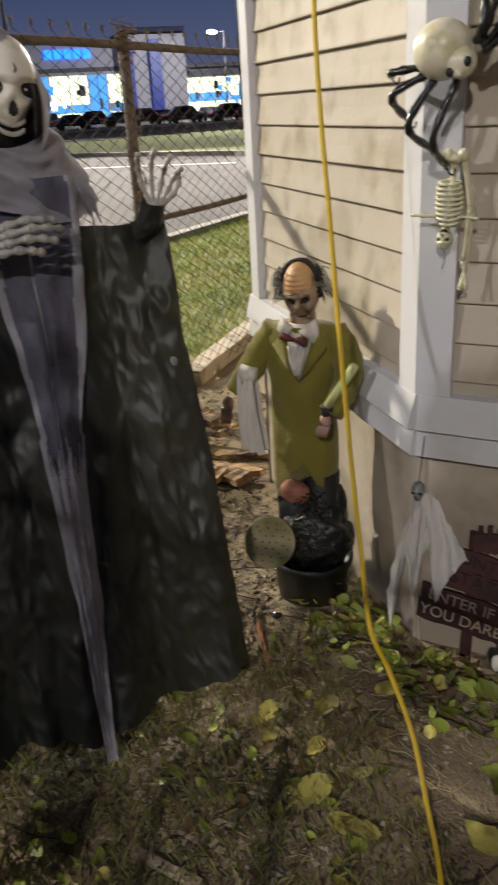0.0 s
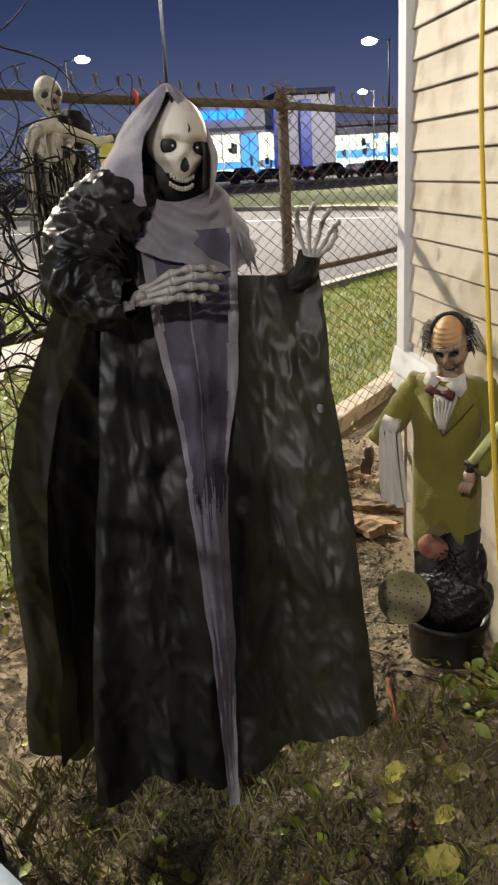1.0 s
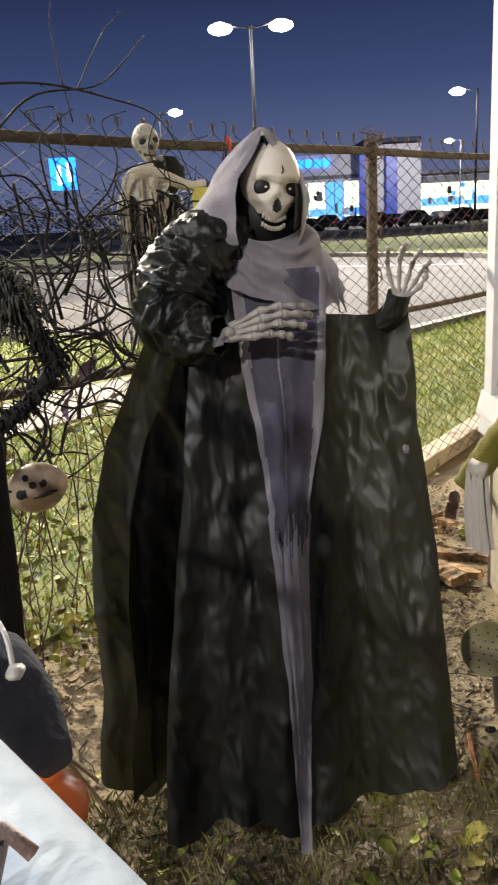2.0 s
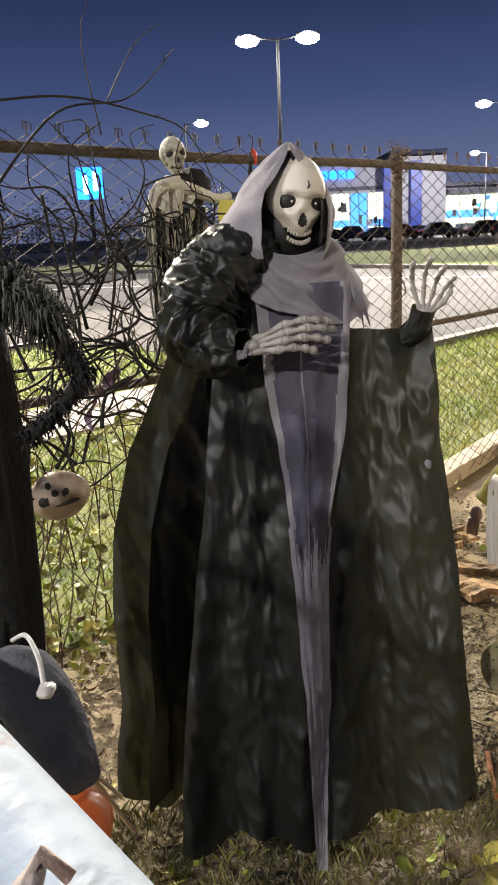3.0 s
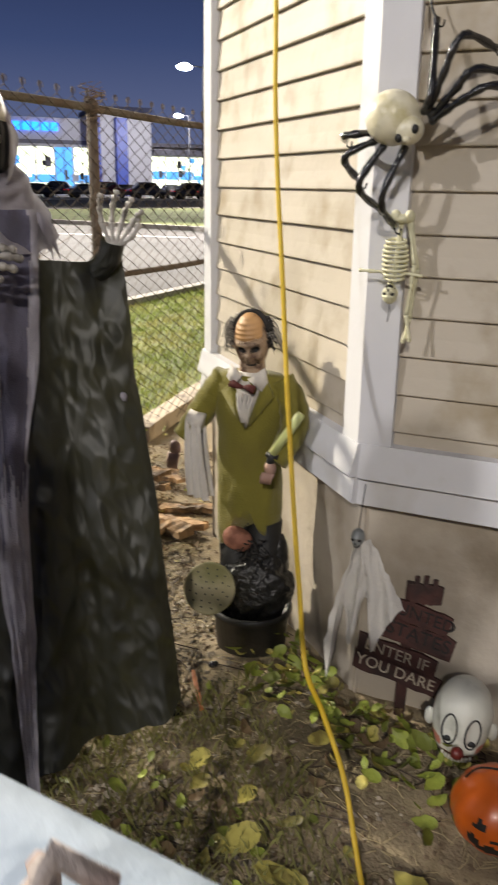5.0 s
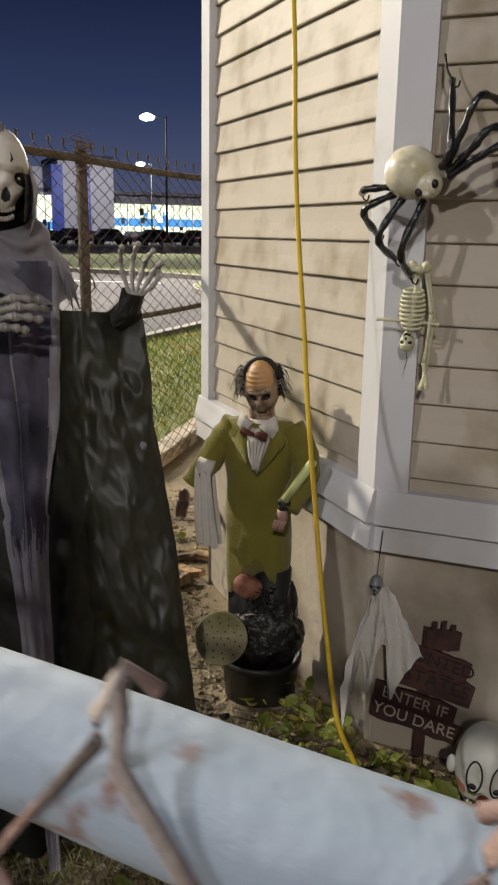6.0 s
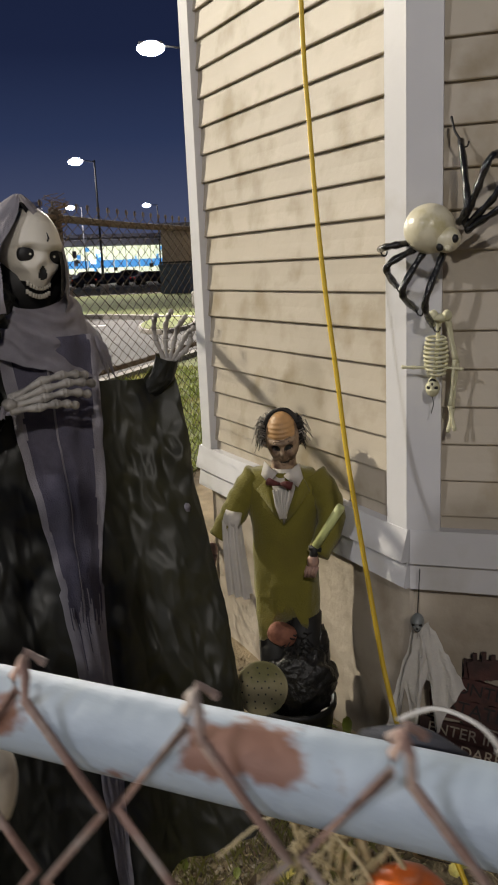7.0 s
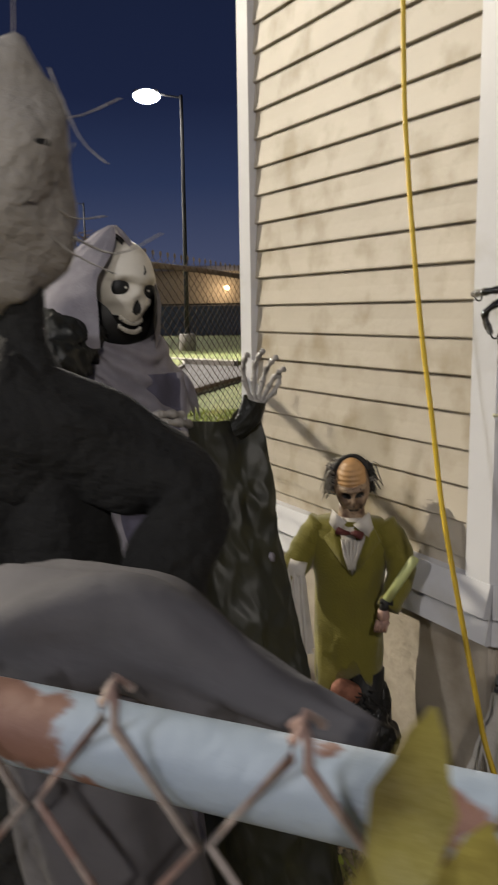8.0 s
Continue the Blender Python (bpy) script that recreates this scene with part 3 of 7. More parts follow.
def build_reaper():
    bm = bmesh.new()
    # outlines by height, traced from the camera's view: left edge, right edge, left edge of the front fall
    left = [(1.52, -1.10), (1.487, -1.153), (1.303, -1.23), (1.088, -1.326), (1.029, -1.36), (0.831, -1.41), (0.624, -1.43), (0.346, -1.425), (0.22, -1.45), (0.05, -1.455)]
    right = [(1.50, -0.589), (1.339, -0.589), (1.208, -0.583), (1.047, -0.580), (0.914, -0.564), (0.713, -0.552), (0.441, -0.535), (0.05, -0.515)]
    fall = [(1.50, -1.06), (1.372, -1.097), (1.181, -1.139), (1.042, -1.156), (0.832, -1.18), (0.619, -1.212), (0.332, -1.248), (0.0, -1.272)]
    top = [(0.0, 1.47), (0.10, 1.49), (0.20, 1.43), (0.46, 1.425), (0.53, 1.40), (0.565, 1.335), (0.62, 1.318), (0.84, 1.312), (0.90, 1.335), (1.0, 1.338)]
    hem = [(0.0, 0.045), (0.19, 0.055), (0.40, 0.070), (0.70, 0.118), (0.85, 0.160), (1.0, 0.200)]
    at = lambda tab, z: interp(tab, z, 1)
    along = lambda tab, u: float(np.interp(u, [r[0] for r in tab], [r[1] for r in tab]))
    # forward lean chosen so the hem fits the camera's view
    lean = lambda z: 1.04 + 0.25 * (max(0.0, 1.45 - z) / 1.4) ** 1.2

    def front_x(u, z):
        k = max(0.0, 1 - z / 1.45)
        y = at(fall, z) + (at(right, z) - at(fall, z)) * u
        x = lean(z) - 0.09 * max(0, 1 - k * 1.6) * abs(2 * min(u, 0.62) - 0.62) ** 1.5 + 0.04 * u * (0.6 + k)
        # long folds fan out from the shoulder and from the raised wrist
        x += (0.004 + 0.030 * k) * math.sin(u * 15.5 + 1.2 * noise.noise((u * 2, z * 1.1, 0)) + 0.6)
        x += (0.003 + 0.011 * k) * math.sin(u * 34 + 2.0 * noise.noise((u * 3, z * 1.4, 4)))
        wing = max(0.0, (u - 0.60) / 0.40)
        x += 0.016 * wing * math.sin((y + 0.60) * 38 + (1.33 - z) * 9) * max(0.0, 1 - (1.33 - z) / 0.9)
        x += 0.034 * crease(y + 0.10 * z, z, 2.0, 5.5, 2.4) + 0.015 * crease(y - 0.25 * z, z + 0.3 * y, 7.0, 11.0, 6.0) + 0.012 * crease(y + 0.2 * z, z, 11.0, 24.0, 15.0)
        return x

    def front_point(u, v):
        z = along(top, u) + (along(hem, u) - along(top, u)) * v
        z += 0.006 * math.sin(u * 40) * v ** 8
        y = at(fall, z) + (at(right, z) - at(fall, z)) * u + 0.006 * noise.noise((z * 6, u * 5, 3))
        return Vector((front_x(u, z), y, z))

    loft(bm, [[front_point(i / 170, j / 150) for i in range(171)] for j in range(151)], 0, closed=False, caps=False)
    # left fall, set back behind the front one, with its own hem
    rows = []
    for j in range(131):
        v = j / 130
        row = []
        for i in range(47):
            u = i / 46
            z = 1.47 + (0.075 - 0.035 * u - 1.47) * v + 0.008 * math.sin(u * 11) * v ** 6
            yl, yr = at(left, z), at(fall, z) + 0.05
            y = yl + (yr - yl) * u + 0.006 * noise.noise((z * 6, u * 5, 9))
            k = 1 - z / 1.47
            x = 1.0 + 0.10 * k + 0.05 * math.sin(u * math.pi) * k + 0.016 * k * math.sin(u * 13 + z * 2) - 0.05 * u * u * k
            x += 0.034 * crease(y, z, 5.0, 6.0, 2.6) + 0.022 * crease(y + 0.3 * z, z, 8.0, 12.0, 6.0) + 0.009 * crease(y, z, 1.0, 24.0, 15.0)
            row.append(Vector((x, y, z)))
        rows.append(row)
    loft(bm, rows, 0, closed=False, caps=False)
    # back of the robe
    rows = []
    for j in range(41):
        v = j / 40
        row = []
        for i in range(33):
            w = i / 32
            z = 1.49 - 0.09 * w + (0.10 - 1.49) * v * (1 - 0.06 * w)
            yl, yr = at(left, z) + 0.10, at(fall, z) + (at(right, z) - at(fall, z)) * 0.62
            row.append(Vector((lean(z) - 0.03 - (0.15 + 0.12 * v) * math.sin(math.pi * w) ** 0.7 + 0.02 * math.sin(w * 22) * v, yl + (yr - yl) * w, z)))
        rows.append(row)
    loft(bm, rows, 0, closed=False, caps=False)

    # crumpled sleeves
    def sleeve(pts, radii, seed, deep=1.0, n=80):
        path = smooth_path(pts, 26)
        rr = np.interp(np.linspace(0, 1, len(path)), np.linspace(0, 1, len(radii)), radii)
        rings, side = [], Vector((1, 0, 0))
        run = 0.0
        for k, p in enumerate(path):
            run += (p - path[max(k - 1, 0)]).length
            d = (path[min(k + 1, len(path) - 1)] - path[max(k - 1, 0)]).normalized()
            s = (side - d * side.dot(d)).normalized()
            u = s.cross(d)
            rings.append([p + (s * math.cos(a) + u * math.sin(a)) * rr[k] * (1 + deep * 0.50 * crease(a / 6.283 * 0.42 + run * 0.35, run, seed, 16.0, 20.0) - 0.12 + deep * 0.30 * crease(a / 6.283 * 0.42 - run * 0.3, run, seed + 4, 36.0, 34.0)) for a in [2 * math.pi * j / n for j in range(n)]])
        for row in rings:
            row.append(row[0].copy())
        loft(bm, rings, 0, closed=False, caps=False)
    sleeve([(0.98, -0.985, 1.515), (1.03, -1.075, 1.490), (1.07, -1.140, 1.42), (1.11, -1.160, 1.345), (1.155, -1.115, 1.300), (1.19, -1.055, 1.300)], [0.050, 0.078, 0.084, 0.080, 0.062, 0.038], 1.0)
    sleeve([(1.03, -0.690, 1.270), (1.045, -0.650, 1.285), (1.068, -0.624, 1.318), (1.08, -0.614, 1.362)], [0.018, 0.026, 0.030, 0.029], 4.0, 0.35)
    # pale lining scraps at the cuff
    for k in range(5):
        c = Vector((1.205 + 0.006 * (k % 2), -1.120 + 0.020 * k, 1.268 + 0.007 * k))
        loft(bm, [[c + Vector((0.010 * noise.noise((u * 3, v * 3, k)), 0.026 * (u - 0.5), 0.022 * (v - 0.5) + 0.008 * noise.noise((u * 4, k, 2)))) for u in np.linspace(0, 1, 8)] for v in np.linspace(0, 1, 6)], 1, closed=False, caps=False)

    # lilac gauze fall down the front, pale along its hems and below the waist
    # both gauze edges traced from the camera's view too
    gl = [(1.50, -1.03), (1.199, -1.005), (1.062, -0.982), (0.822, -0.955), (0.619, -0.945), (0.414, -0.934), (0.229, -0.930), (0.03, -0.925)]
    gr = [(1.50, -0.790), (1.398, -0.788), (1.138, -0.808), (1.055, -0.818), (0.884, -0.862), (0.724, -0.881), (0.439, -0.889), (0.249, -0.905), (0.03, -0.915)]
    rings, zs = [], np.linspace(1.435, 0.045, 110)
    for z in zs:
        yl, yr = at(gl, z) - 0.007 * (z < 0.85), at(gr, z) + 0.007 * (z < 0.85)
        row = []
        for i in range(41):
            u = i / 40
            y = yl + (yr - yl) * u + 0.004 * noise.noise((z * 12, u * 3, 1))
            uf = (y - at(fall, z)) / (at(right, z) - at(fall, z))
            row.append(Vector((front_x(uf, z) + 0.016 + 0.022 * min(1.0, max(0.0, (1.0 - z) / 0.3)) + (yr - yl) * (0.018 * math.sin(u * 21 + 2 * noise.noise((u * 3, z * 3, 8))) + 0.012 * noise.noise((u * 9, z * 10, 8))), y, z)))
        rings.append(row)
    vr = loft(bm, rings, 2, closed=False, caps=False)
    bm.verts.index_update()
    for a in range(len(vr) - 1):
        for i in range(40):
            f = next(q for q in vr[a][i].link_faces if vr[a][i + 1] in q.verts and vr[a + 1][i] in q.verts)
            fade = zs[a] - (0.80 + 0.16 * noise.noise((i * 0.55, 3.1, 0)) + 0.06 * noise.noise((i * 2.3, zs[a] * 8, 0)))
            band = min(i, 39 - i) < 4 + 2.5 * noise.noise((zs[a] * 4, float(i > 20), 2)) or abs(i - 17) < 1
            if fade < 0 or band:
                f.material_index = 1

    # hood: an outer layer of pale gauze that falls to the shoulder, and a dark lining
    hc = Vector((0.955, -0.915, 1.645))

    def hood(scale, mi, a_left, a_right, crown, foot, flare):
        rings = []
        for k in range(31):
            t = k / 30
            z0 = crown - (crown - foot) * t
            w = 0.003 + 0.139 * math.sin(min(1, t * 1.55) * math.pi / 2) ** 0.8 - 0.030 * max(0, t - 0.55) / 0.45
            dpt = 0.008 + 0.180 * math.sin(min(1, t * 1.4) * math.pi / 2)
            grow_ = min(1, t * 2.6)
            row = []
            for j in range(65):
                a = math.radians(a_right * grow_ + (360 - (a_right + a_left) * grow_) * j / 64)
                sa, ca = math.sin(a), math.cos(a)
                y = hc.y - 0.010 + sa * w * scale * (1.0 if sa < 0 else 0.80)
                x = hc.x - 0.025 + ca * dpt * scale + 0.070 * max(0.0, 1 - 2.2 * t)
                out = max(0.0, t - 0.42) / 0.58
                y -= flare * out ** 1.3 * max(0.0, -sa) ** 3
                z = z0 + 0.030 * out * ca
                q = 0.012 * crease(a * 0.5 + 0.4 * t, t, 3.0 + scale, 3.0, 2.6) + 0.005 * math.sin(a * 9 + t * 8 + 3 * noise.noise((a, t * 3, 1))) * t
                row.append(Vector((x + q * ca, y + q * sa, z)))
            rings.append(row)
        loft(bm, rings, mi, closed=False, caps=False)
    hood(1.0, 1, 30, 50, 1.760, 1.470, 0.125)
    hood(0.94, 4, 46, 42, 1.742, 1.50, 0.03)
    # black lining round the jaw
    ball(bm, (0.965, -0.918, 1.555), (0.070, 0.085, 0.080), 4, 28, 20)
    # scarf wound under the chin and drawn to the far shoulder
    rings = []
    for k in range(29):
        t = k / 28
        row = []
        for j in range(73):
            a = math.radians(-150 + 290 * j / 72)
            sa, ca = math.sin(a), math.cos(a)
            ry = 0.082 + (0.070 + 0.036 * max(0, sa)) * t
            rx = 0.088 + 0.062 * t
            droop = 0.085 + 0.068 * max(0.0, sa) + 0.050 * max(0.0, ca)
            z = 1.556 - 0.056 * ca - droop * t ** 1.15 - 0.016 * sa * t
            fold = 0.0075 * math.sin(t * 17 - sa * 5.0 + 2.5 * noise.noise((sa * 2, ca * 2, t * 2))) + 0.010 * crease(sa * 0.3 + t * 0.2, t * 0.3, 6.0, 9.0, 16.0)
            edge = 0.010 * noise.noise((a * 5, 0.0, 4.0)) * t ** 4
            row.append(Vector((0.965 + ca * (rx + fold), -0.922 + sa * (ry + fold), z + edge)))
        rings.append(row)
    loft(bm, rings, 1, closed=False, caps=False)
    # thin torn ends on the far shoulder
    for k in range(5):
        a = Vector((1.045 - 0.004 * k, -0.785 + 0.006 * k, 1.425 - 0.006 * k))
        tube(bm, [a, a + Vector((0.008, 0.010, -0.035)), a + Vector((0.0, 0.014 + 0.003 * k, -0.07 - 0.014 * (k % 3)))], [0.010, 0.006, 0.001], 6, 1)
    fr = local_frame((0.982, -0.910, 1.628), (1.0, 0.20)) @ pose(0, 0, 0, -6, 7, 0)
    skull(bm, fr @ Matrix.Diagonal((0.95, 1.0, 1.02, 1.0)), 0.103, 3, 4)
    for ex in (-0.30, 0.30):
        ball(bm, fr @ Vector((ex * 0.098, 0.0785, 0.000)), 0.0030, 3, 8, 6)
        # angry brows and the split in the forehead
        tube(bm, [fr @ Vector((ex * 0.10 * q, 0.088 - 0.020 * abs(q - 0.5), 0.020 + 0.006 * q)) for q in (0.25, 0.6, 1.2)], [0.004, 0.006, 0.003], 8, 3)
    tube(bm, [fr @ Vector(p) for p in ((-0.002, 0.0975, 0.052), (0.003, 0.0985, 0.040), (-0.002, 0.0985, 0.028), (0.002, 0.0970, 0.018))], [0.0008, 0.0024, 0.003, 0.001], 6, 4)
    bony_hand(bm, (1.195, -1.030, 1.305), (0.16, 1, 0.18), (0.45, -0.1, -1), (0.75, -0.2, 0.7), 0.172, 5, 0.34, 0.05, False)
    bony_hand(bm, (1.08, -0.612, 1.352), (0.05, 0.20, 1), (0.1, 1, -0.1), (-0.9, -0.1, 0.1), 0.122, 5, 0.45, 0.34)
    # white fleck of torn thread on the robe
    p = front_point(0.93, 0.30)
    ball(bm, p + Vector((0.006, 0, 0)), (0.004, 0.009, 0.011), 1, 8, 6, None, lambda q: q * (1 + 0.5 * noise.noise(q * 3)))
    ob = part("reaper_figure", bm, [CLOTH, GAUZE, GAUZE_DARK, SKULL, BLACK, BONE_GREY], None, "", True)
    return tagged(ob, "life-size black robed reaper figure with grey gauze hood and skull face", "figure")


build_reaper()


# ---- the butler doll: one mesh ----
def build_doll():
    bm = bmesh.new()
    m = local_frame((0.845, -0.150, 0.0), (0.76, -0.65)) @ Matrix.Diagonal((0.90, 0.94, 1.012, 1.0))
    P = lambda x, y, z: m @ Vector((x, y, z))

    def ring(cx, cy, z, rx, ry, n=28, wob=0.0, seed=0):
        return [P(cx + math.cos(a) * rx * (1 + wob * noise.noise((math.cos(a) * 3, math.sin(a) * 3, z * 14 + seed))), cy + math.sin(a) * ry * (1 + wob * noise.noise((math.cos(a) * 3, math.sin(a) * 3, z * 14 + seed))), z) for a in [2 * math.pi * k / n for k in range(n)]]
    # jacket
    prof = [(0.965, 0.045, 0.040), (0.955, 0.085, 0.055), (0.935, 0.122, 0.066), (0.90, 0.132, 0.074), (0.84, 0.130, 0.080), (0.76, 0.118, 0.080), (0.70, 0.116, 0.082), (0.62, 0.116, 0.084), (0.54, 0.116, 0.086), (0.47, 0.112, 0.086), (0.42, 0.106, 0.086)]
    rings = []
    for z in np.linspace(0.942, 0.42, 34):
        rx, ry = interp(prof, z, 1), interp(prof, z, 2)
        row = []
        for k in range(40):
            a = 2 * math.pi * k / 40
            w = 1 + 0.08 * noise.noise((math.cos(a) * 3, math.sin(a) * 3, z * 9)) + 0.05 * (1 - min(1, (z - 0.42) / 0.3)) * math.sin(7 * a + 3)
            gap = math.exp(-((a - 1.45) / 0.55) ** 2)
            drop = (0.10 * gap - 0.05 * math.exp(-((a - 2.6) / 0.5) ** 2) + 0.012 * math.sin(11 * a) + 0.008 * math.sin(23 * a)) * max(0, 1 - (z - 0.42) / 0.22)
            row.append(P(-0.008 + math.cos(a) * rx * w, math.sin(a) * ry * w, z + drop))
        rings.append(row)
    loft(bm, rings, 0)
    tube(bm, [P(0.0, 0.0, 0.90), P(0.0, 0.010, 0.96), P(0.002, 0.018, 1.0)], [0.055, 0.040, 0.036], 14, 2)
    # lapels, shirt front and collar lie on the jacket
    def plate(pts, mi, lift):
        a = [bm.verts.new(P(x, y + lift, z)) for x, y, z in pts]
        b = [bm.verts.new(P(x, y + lift - 0.012, z)) for x, y, z in pts]
        n = len(pts)
        for f in [bm.faces.new(a), bm.faces.new(b[::-1])] + [bm.faces.new((a[k], b[k], b[(k + 1) % n], a[(k + 1) % n])) for k in range(n)]:
            f.material_index = mi
    plate([(-0.045, 0.045, 0.952), (0.045, 0.045, 0.952), (0.052, 0.072, 0.90), (0.010, 0.086, 0.795), (-0.030, 0.072, 0.90)], 1, 0.008)
    plate([(-0.050, 0.040, 0.958), (-0.028, 0.068, 0.90), (0.010, 0.084, 0.79), (-0.030, 0.082, 0.83), (-0.085, 0.066, 0.895), (-0.062, 0.060, 0.915)], 0, 0.013)
    plate([(0.050, 0.040, 0.958), (0.085, 0.060, 0.915), (0.098, 0.064, 0.89), (0.050, 0.082, 0.83), (0.010, 0.084, 0.79), (0.050, 0.070, 0.90)], 0, 0.013)
    plate([(-0.060, 0.035, 0.975), (-0.012, 0.062, 0.945), (-0.040, 0.066, 0.915), (-0.068, 0.05, 0.94)], 1, 0.022)
    plate([(0.060, 0.035, 0.972), (0.075, 0.052, 0.930), (0.060, 0.062, 0.905), (0.012, 0.066, 0.940)], 1, 0.022)
    for sx in (-1, 1):
        tube(bm, [P(0.002, 0.094, 0.917), P(sx * 0.016, 0.100, 0.920), P(sx * 0.040, 0.095, 0.925 - 0.014 * (sx > 0))], [0.007, 0.014, 0.020], 8, 5, 0.6)
    for k in range(5):
        tube(bm, [P(-0.025 + 0.014 * k, 0.082, 0.895), P(-0.015 + 0.009 * k, 0.094, 0.85), P(0.0 + 0.004 * k, 0.097, 0.81)], 0.0045, 5, 1)
    # head, bowed forward
    hm = m @ Matrix.Translation((0.002, 0.020, 1.040)) @ pose(0, 0, 0, -16, -4, -6)

    def face(p):
        x, y, z = p
        if z < 0:
            x *= 1 + 0.26 * z
        if y > 0:
            y += 0.26 * math.exp(-((x / 0.15) ** 2 + ((z + 0.20) / 0.17) ** 2))
            for ex in (-0.36, 0.36):
                y -= 0.30 * math.exp(-(((x - ex) / 0.22) ** 2 + ((z - 0.0) / 0.13) ** 2))
                y += 0.16 * math.exp(-(((x - ex) / 0.26) ** 2 + ((z - 0.20) / 0.08) ** 2))
                y += 0.08 * math.exp(-(((x - ex * 1.25) / 0.2) ** 2 + ((z + 0.30) / 0.14) ** 2))
                y -= 0.12 * math.exp(-(((x - ex * 0.95) / 0.08) ** 2 + ((z + 0.50) / 0.18) ** 2))
            y -= 0.10 * math.exp(-((x / 0.34) ** 2 + ((z + 0.58) / 0.05) ** 2))
            y += 0.08 * math.exp(-((x / 0.28) ** 2 + ((z + 0.80) / 0.12) ** 2))
            if z > 0.28:
                y += 0.018 * math.sin(z * 48 + 3 * x * x)
        return Vector((x, y, z))
    before = set(bm.faces)
    vs = ball(bm, (0, 0, 0), (0.060, 0.070, 0.090), 2, 110, 90, None, face)
    for f in set(bm.faces) - before:
        c = f.calc_center_median()
        if c.z > 0.030 and abs(c.x) < 0.045:
            f.material_index = 3
        # eye sockets and mouth line go black, deep shade as colour
        if c.y > 0.02 and min(((c.x - ex) / 0.0145) ** 2 + ((c.z + 0.001) / 0.0085) ** 2 for ex in (-0.021, 0.021)) < 1:
            f.material_index = 8
        if c.y > 0.02 and (c.x / 0.026) ** 2 + ((c.z + 0.050) / 0.006) ** 2 < 1:
            f.material_index = 8
    for v in vs:
        v.co = hm @ v.co
    for sx in (-1, 1):
        ball(bm, hm @ Vector((sx * 0.057, -0.004, -0.004)), (0.008, 0.014, 0.022), 2, 10, 8)
        tube(bm, [hm @ Vector((sx * 0.010, 0.064, 0.018)), hm @ Vector((sx * 0.024, 0.064, 0.022)), hm @ Vector((sx * 0.036, 0.056, 0.016))], [0.002, 0.004, 0.002], 6, 7)
    tube(bm, smooth_path([hm @ Vector((-0.030, 0.062, 0.024)), hm @ Vector((0, 0.072, 0.030)), hm @ Vector((0.034, 0.060, 0.036))], 4), 0.0018, 5, 2)
    # ring of hair: dark behind, long and grey at the temple
    for k in range(420):
        a = random.uniform(-0.25, math.pi + 0.25)
        grey = math.cos(a) < -0.25 and random.random() < 0.85 or random.random() < 0.12
        b = Vector((math.cos(a) * 0.056, -math.sin(a) * 0.058 + 0.006, random.uniform(-0.015, 0.058)))
        o = Vector((math.cos(a), -math.sin(a), 0.2)).normalized()
        ln = random.uniform(0.018, 0.040) * (1.5 if grey else 0.75)
        pts = [hm @ b, hm @ (b + o * ln * 0.5 + Vector((0, 0, 0.006))), hm @ (b + o * ln * 0.8 + Vector((random.uniform(-0.01, 0.01), 0, -ln * random.uniform(0.2, 1.0))))]
        tube(bm, pts, [0.0024, 0.0020, 0.0006], 4, 6 if grey else 7)
    tube(bm, smooth_path([hm @ Vector((-0.056, 0.004, 0.0)), hm @ Vector((-0.054, 0.0, 0.05)), hm @ Vector((-0.028, -0.015, 0.082)), hm @ Vector((0.02, -0.018, 0.086)), hm @ Vector((0.052, -0.006, 0.055)), hm @ Vector((0.058, 0.004, 0.0))], 5), 0.0085, 8, 7)
    # arms, hands, towel and the pale green blade
    def arm(pts, radii):
        path = smooth_path([P(*p) for p in pts], 6)
        rr = list(np.interp(np.linspace(0, 1, len(path)), np.linspace(0, 1, len(radii)), radii))
        rr = [r * (1 + 0.05 * math.sin(k * 1.9)) for k, r in enumerate(rr)]
        tube(bm, path, rr, 14, 0)
    arm([(-0.095, 0.0, 0.925), (-0.145, 0.01, 0.86), (-0.185, 0.05, 0.795), (-0.225, 0.075, 0.735)], [0.045, 0.046, 0.042, 0.036])
    arm([(0.095, 0.0, 0.925), (0.145, 0.01, 0.86), (0.165, 0.055, 0.79), (0.125, 0.115, 0.705)], [0.045, 0.046, 0.042, 0.034])

    def hand(c, d):
        ball(bm, P(*c), (0.020, 0.018, 0.026), 4, 12, 8)
        for k in range(4):
            a = Vector(c) + Vector((-0.015 + 0.010 * k, 0.012, -0.012))
            tube(bm, [P(*a), P(*(a + Vector(d) * 0.6)), P(*(a + Vector(d) + Vector((0, -0.006, -0.010))))], [0.0068, 0.0062, 0.004], 7, 4)
    hand((-0.250, 0.090, 0.700), (-0.008, 0.006, -0.040))
    hand((0.112, 0.132, 0.690), (-0.010, 0.012, -0.022))
    rows = []
    for k in range(15):
        t = k / 14
        row = []
        for j in range(13):
            u = j / 12
            fold = 0.010 * math.sin(u * 16 + t * 2)
            row.append(P(-0.205 + 0.055 * u + 0.012 * t + 0.02 * t * u, 0.105 + fold + 0.012 * math.sin(t * 3), 0.805 - 0.015 * u - 0.245 * t))
        rows.append(row)
    loft(bm, rows, 1, closed=False, caps=False)
    rows = [[v + m.to_3x3() @ Vector((0, -0.045 + 0.0 * k, 0.0)) for v in row] for k, row in enumerate(rows)]
    loft(bm, rows, 1, closed=False, caps=False)
    tube(bm, [P(-0.20, 0.085, 0.806), P(-0.145, 0.085, 0.795)], 0.026, 10, 1)
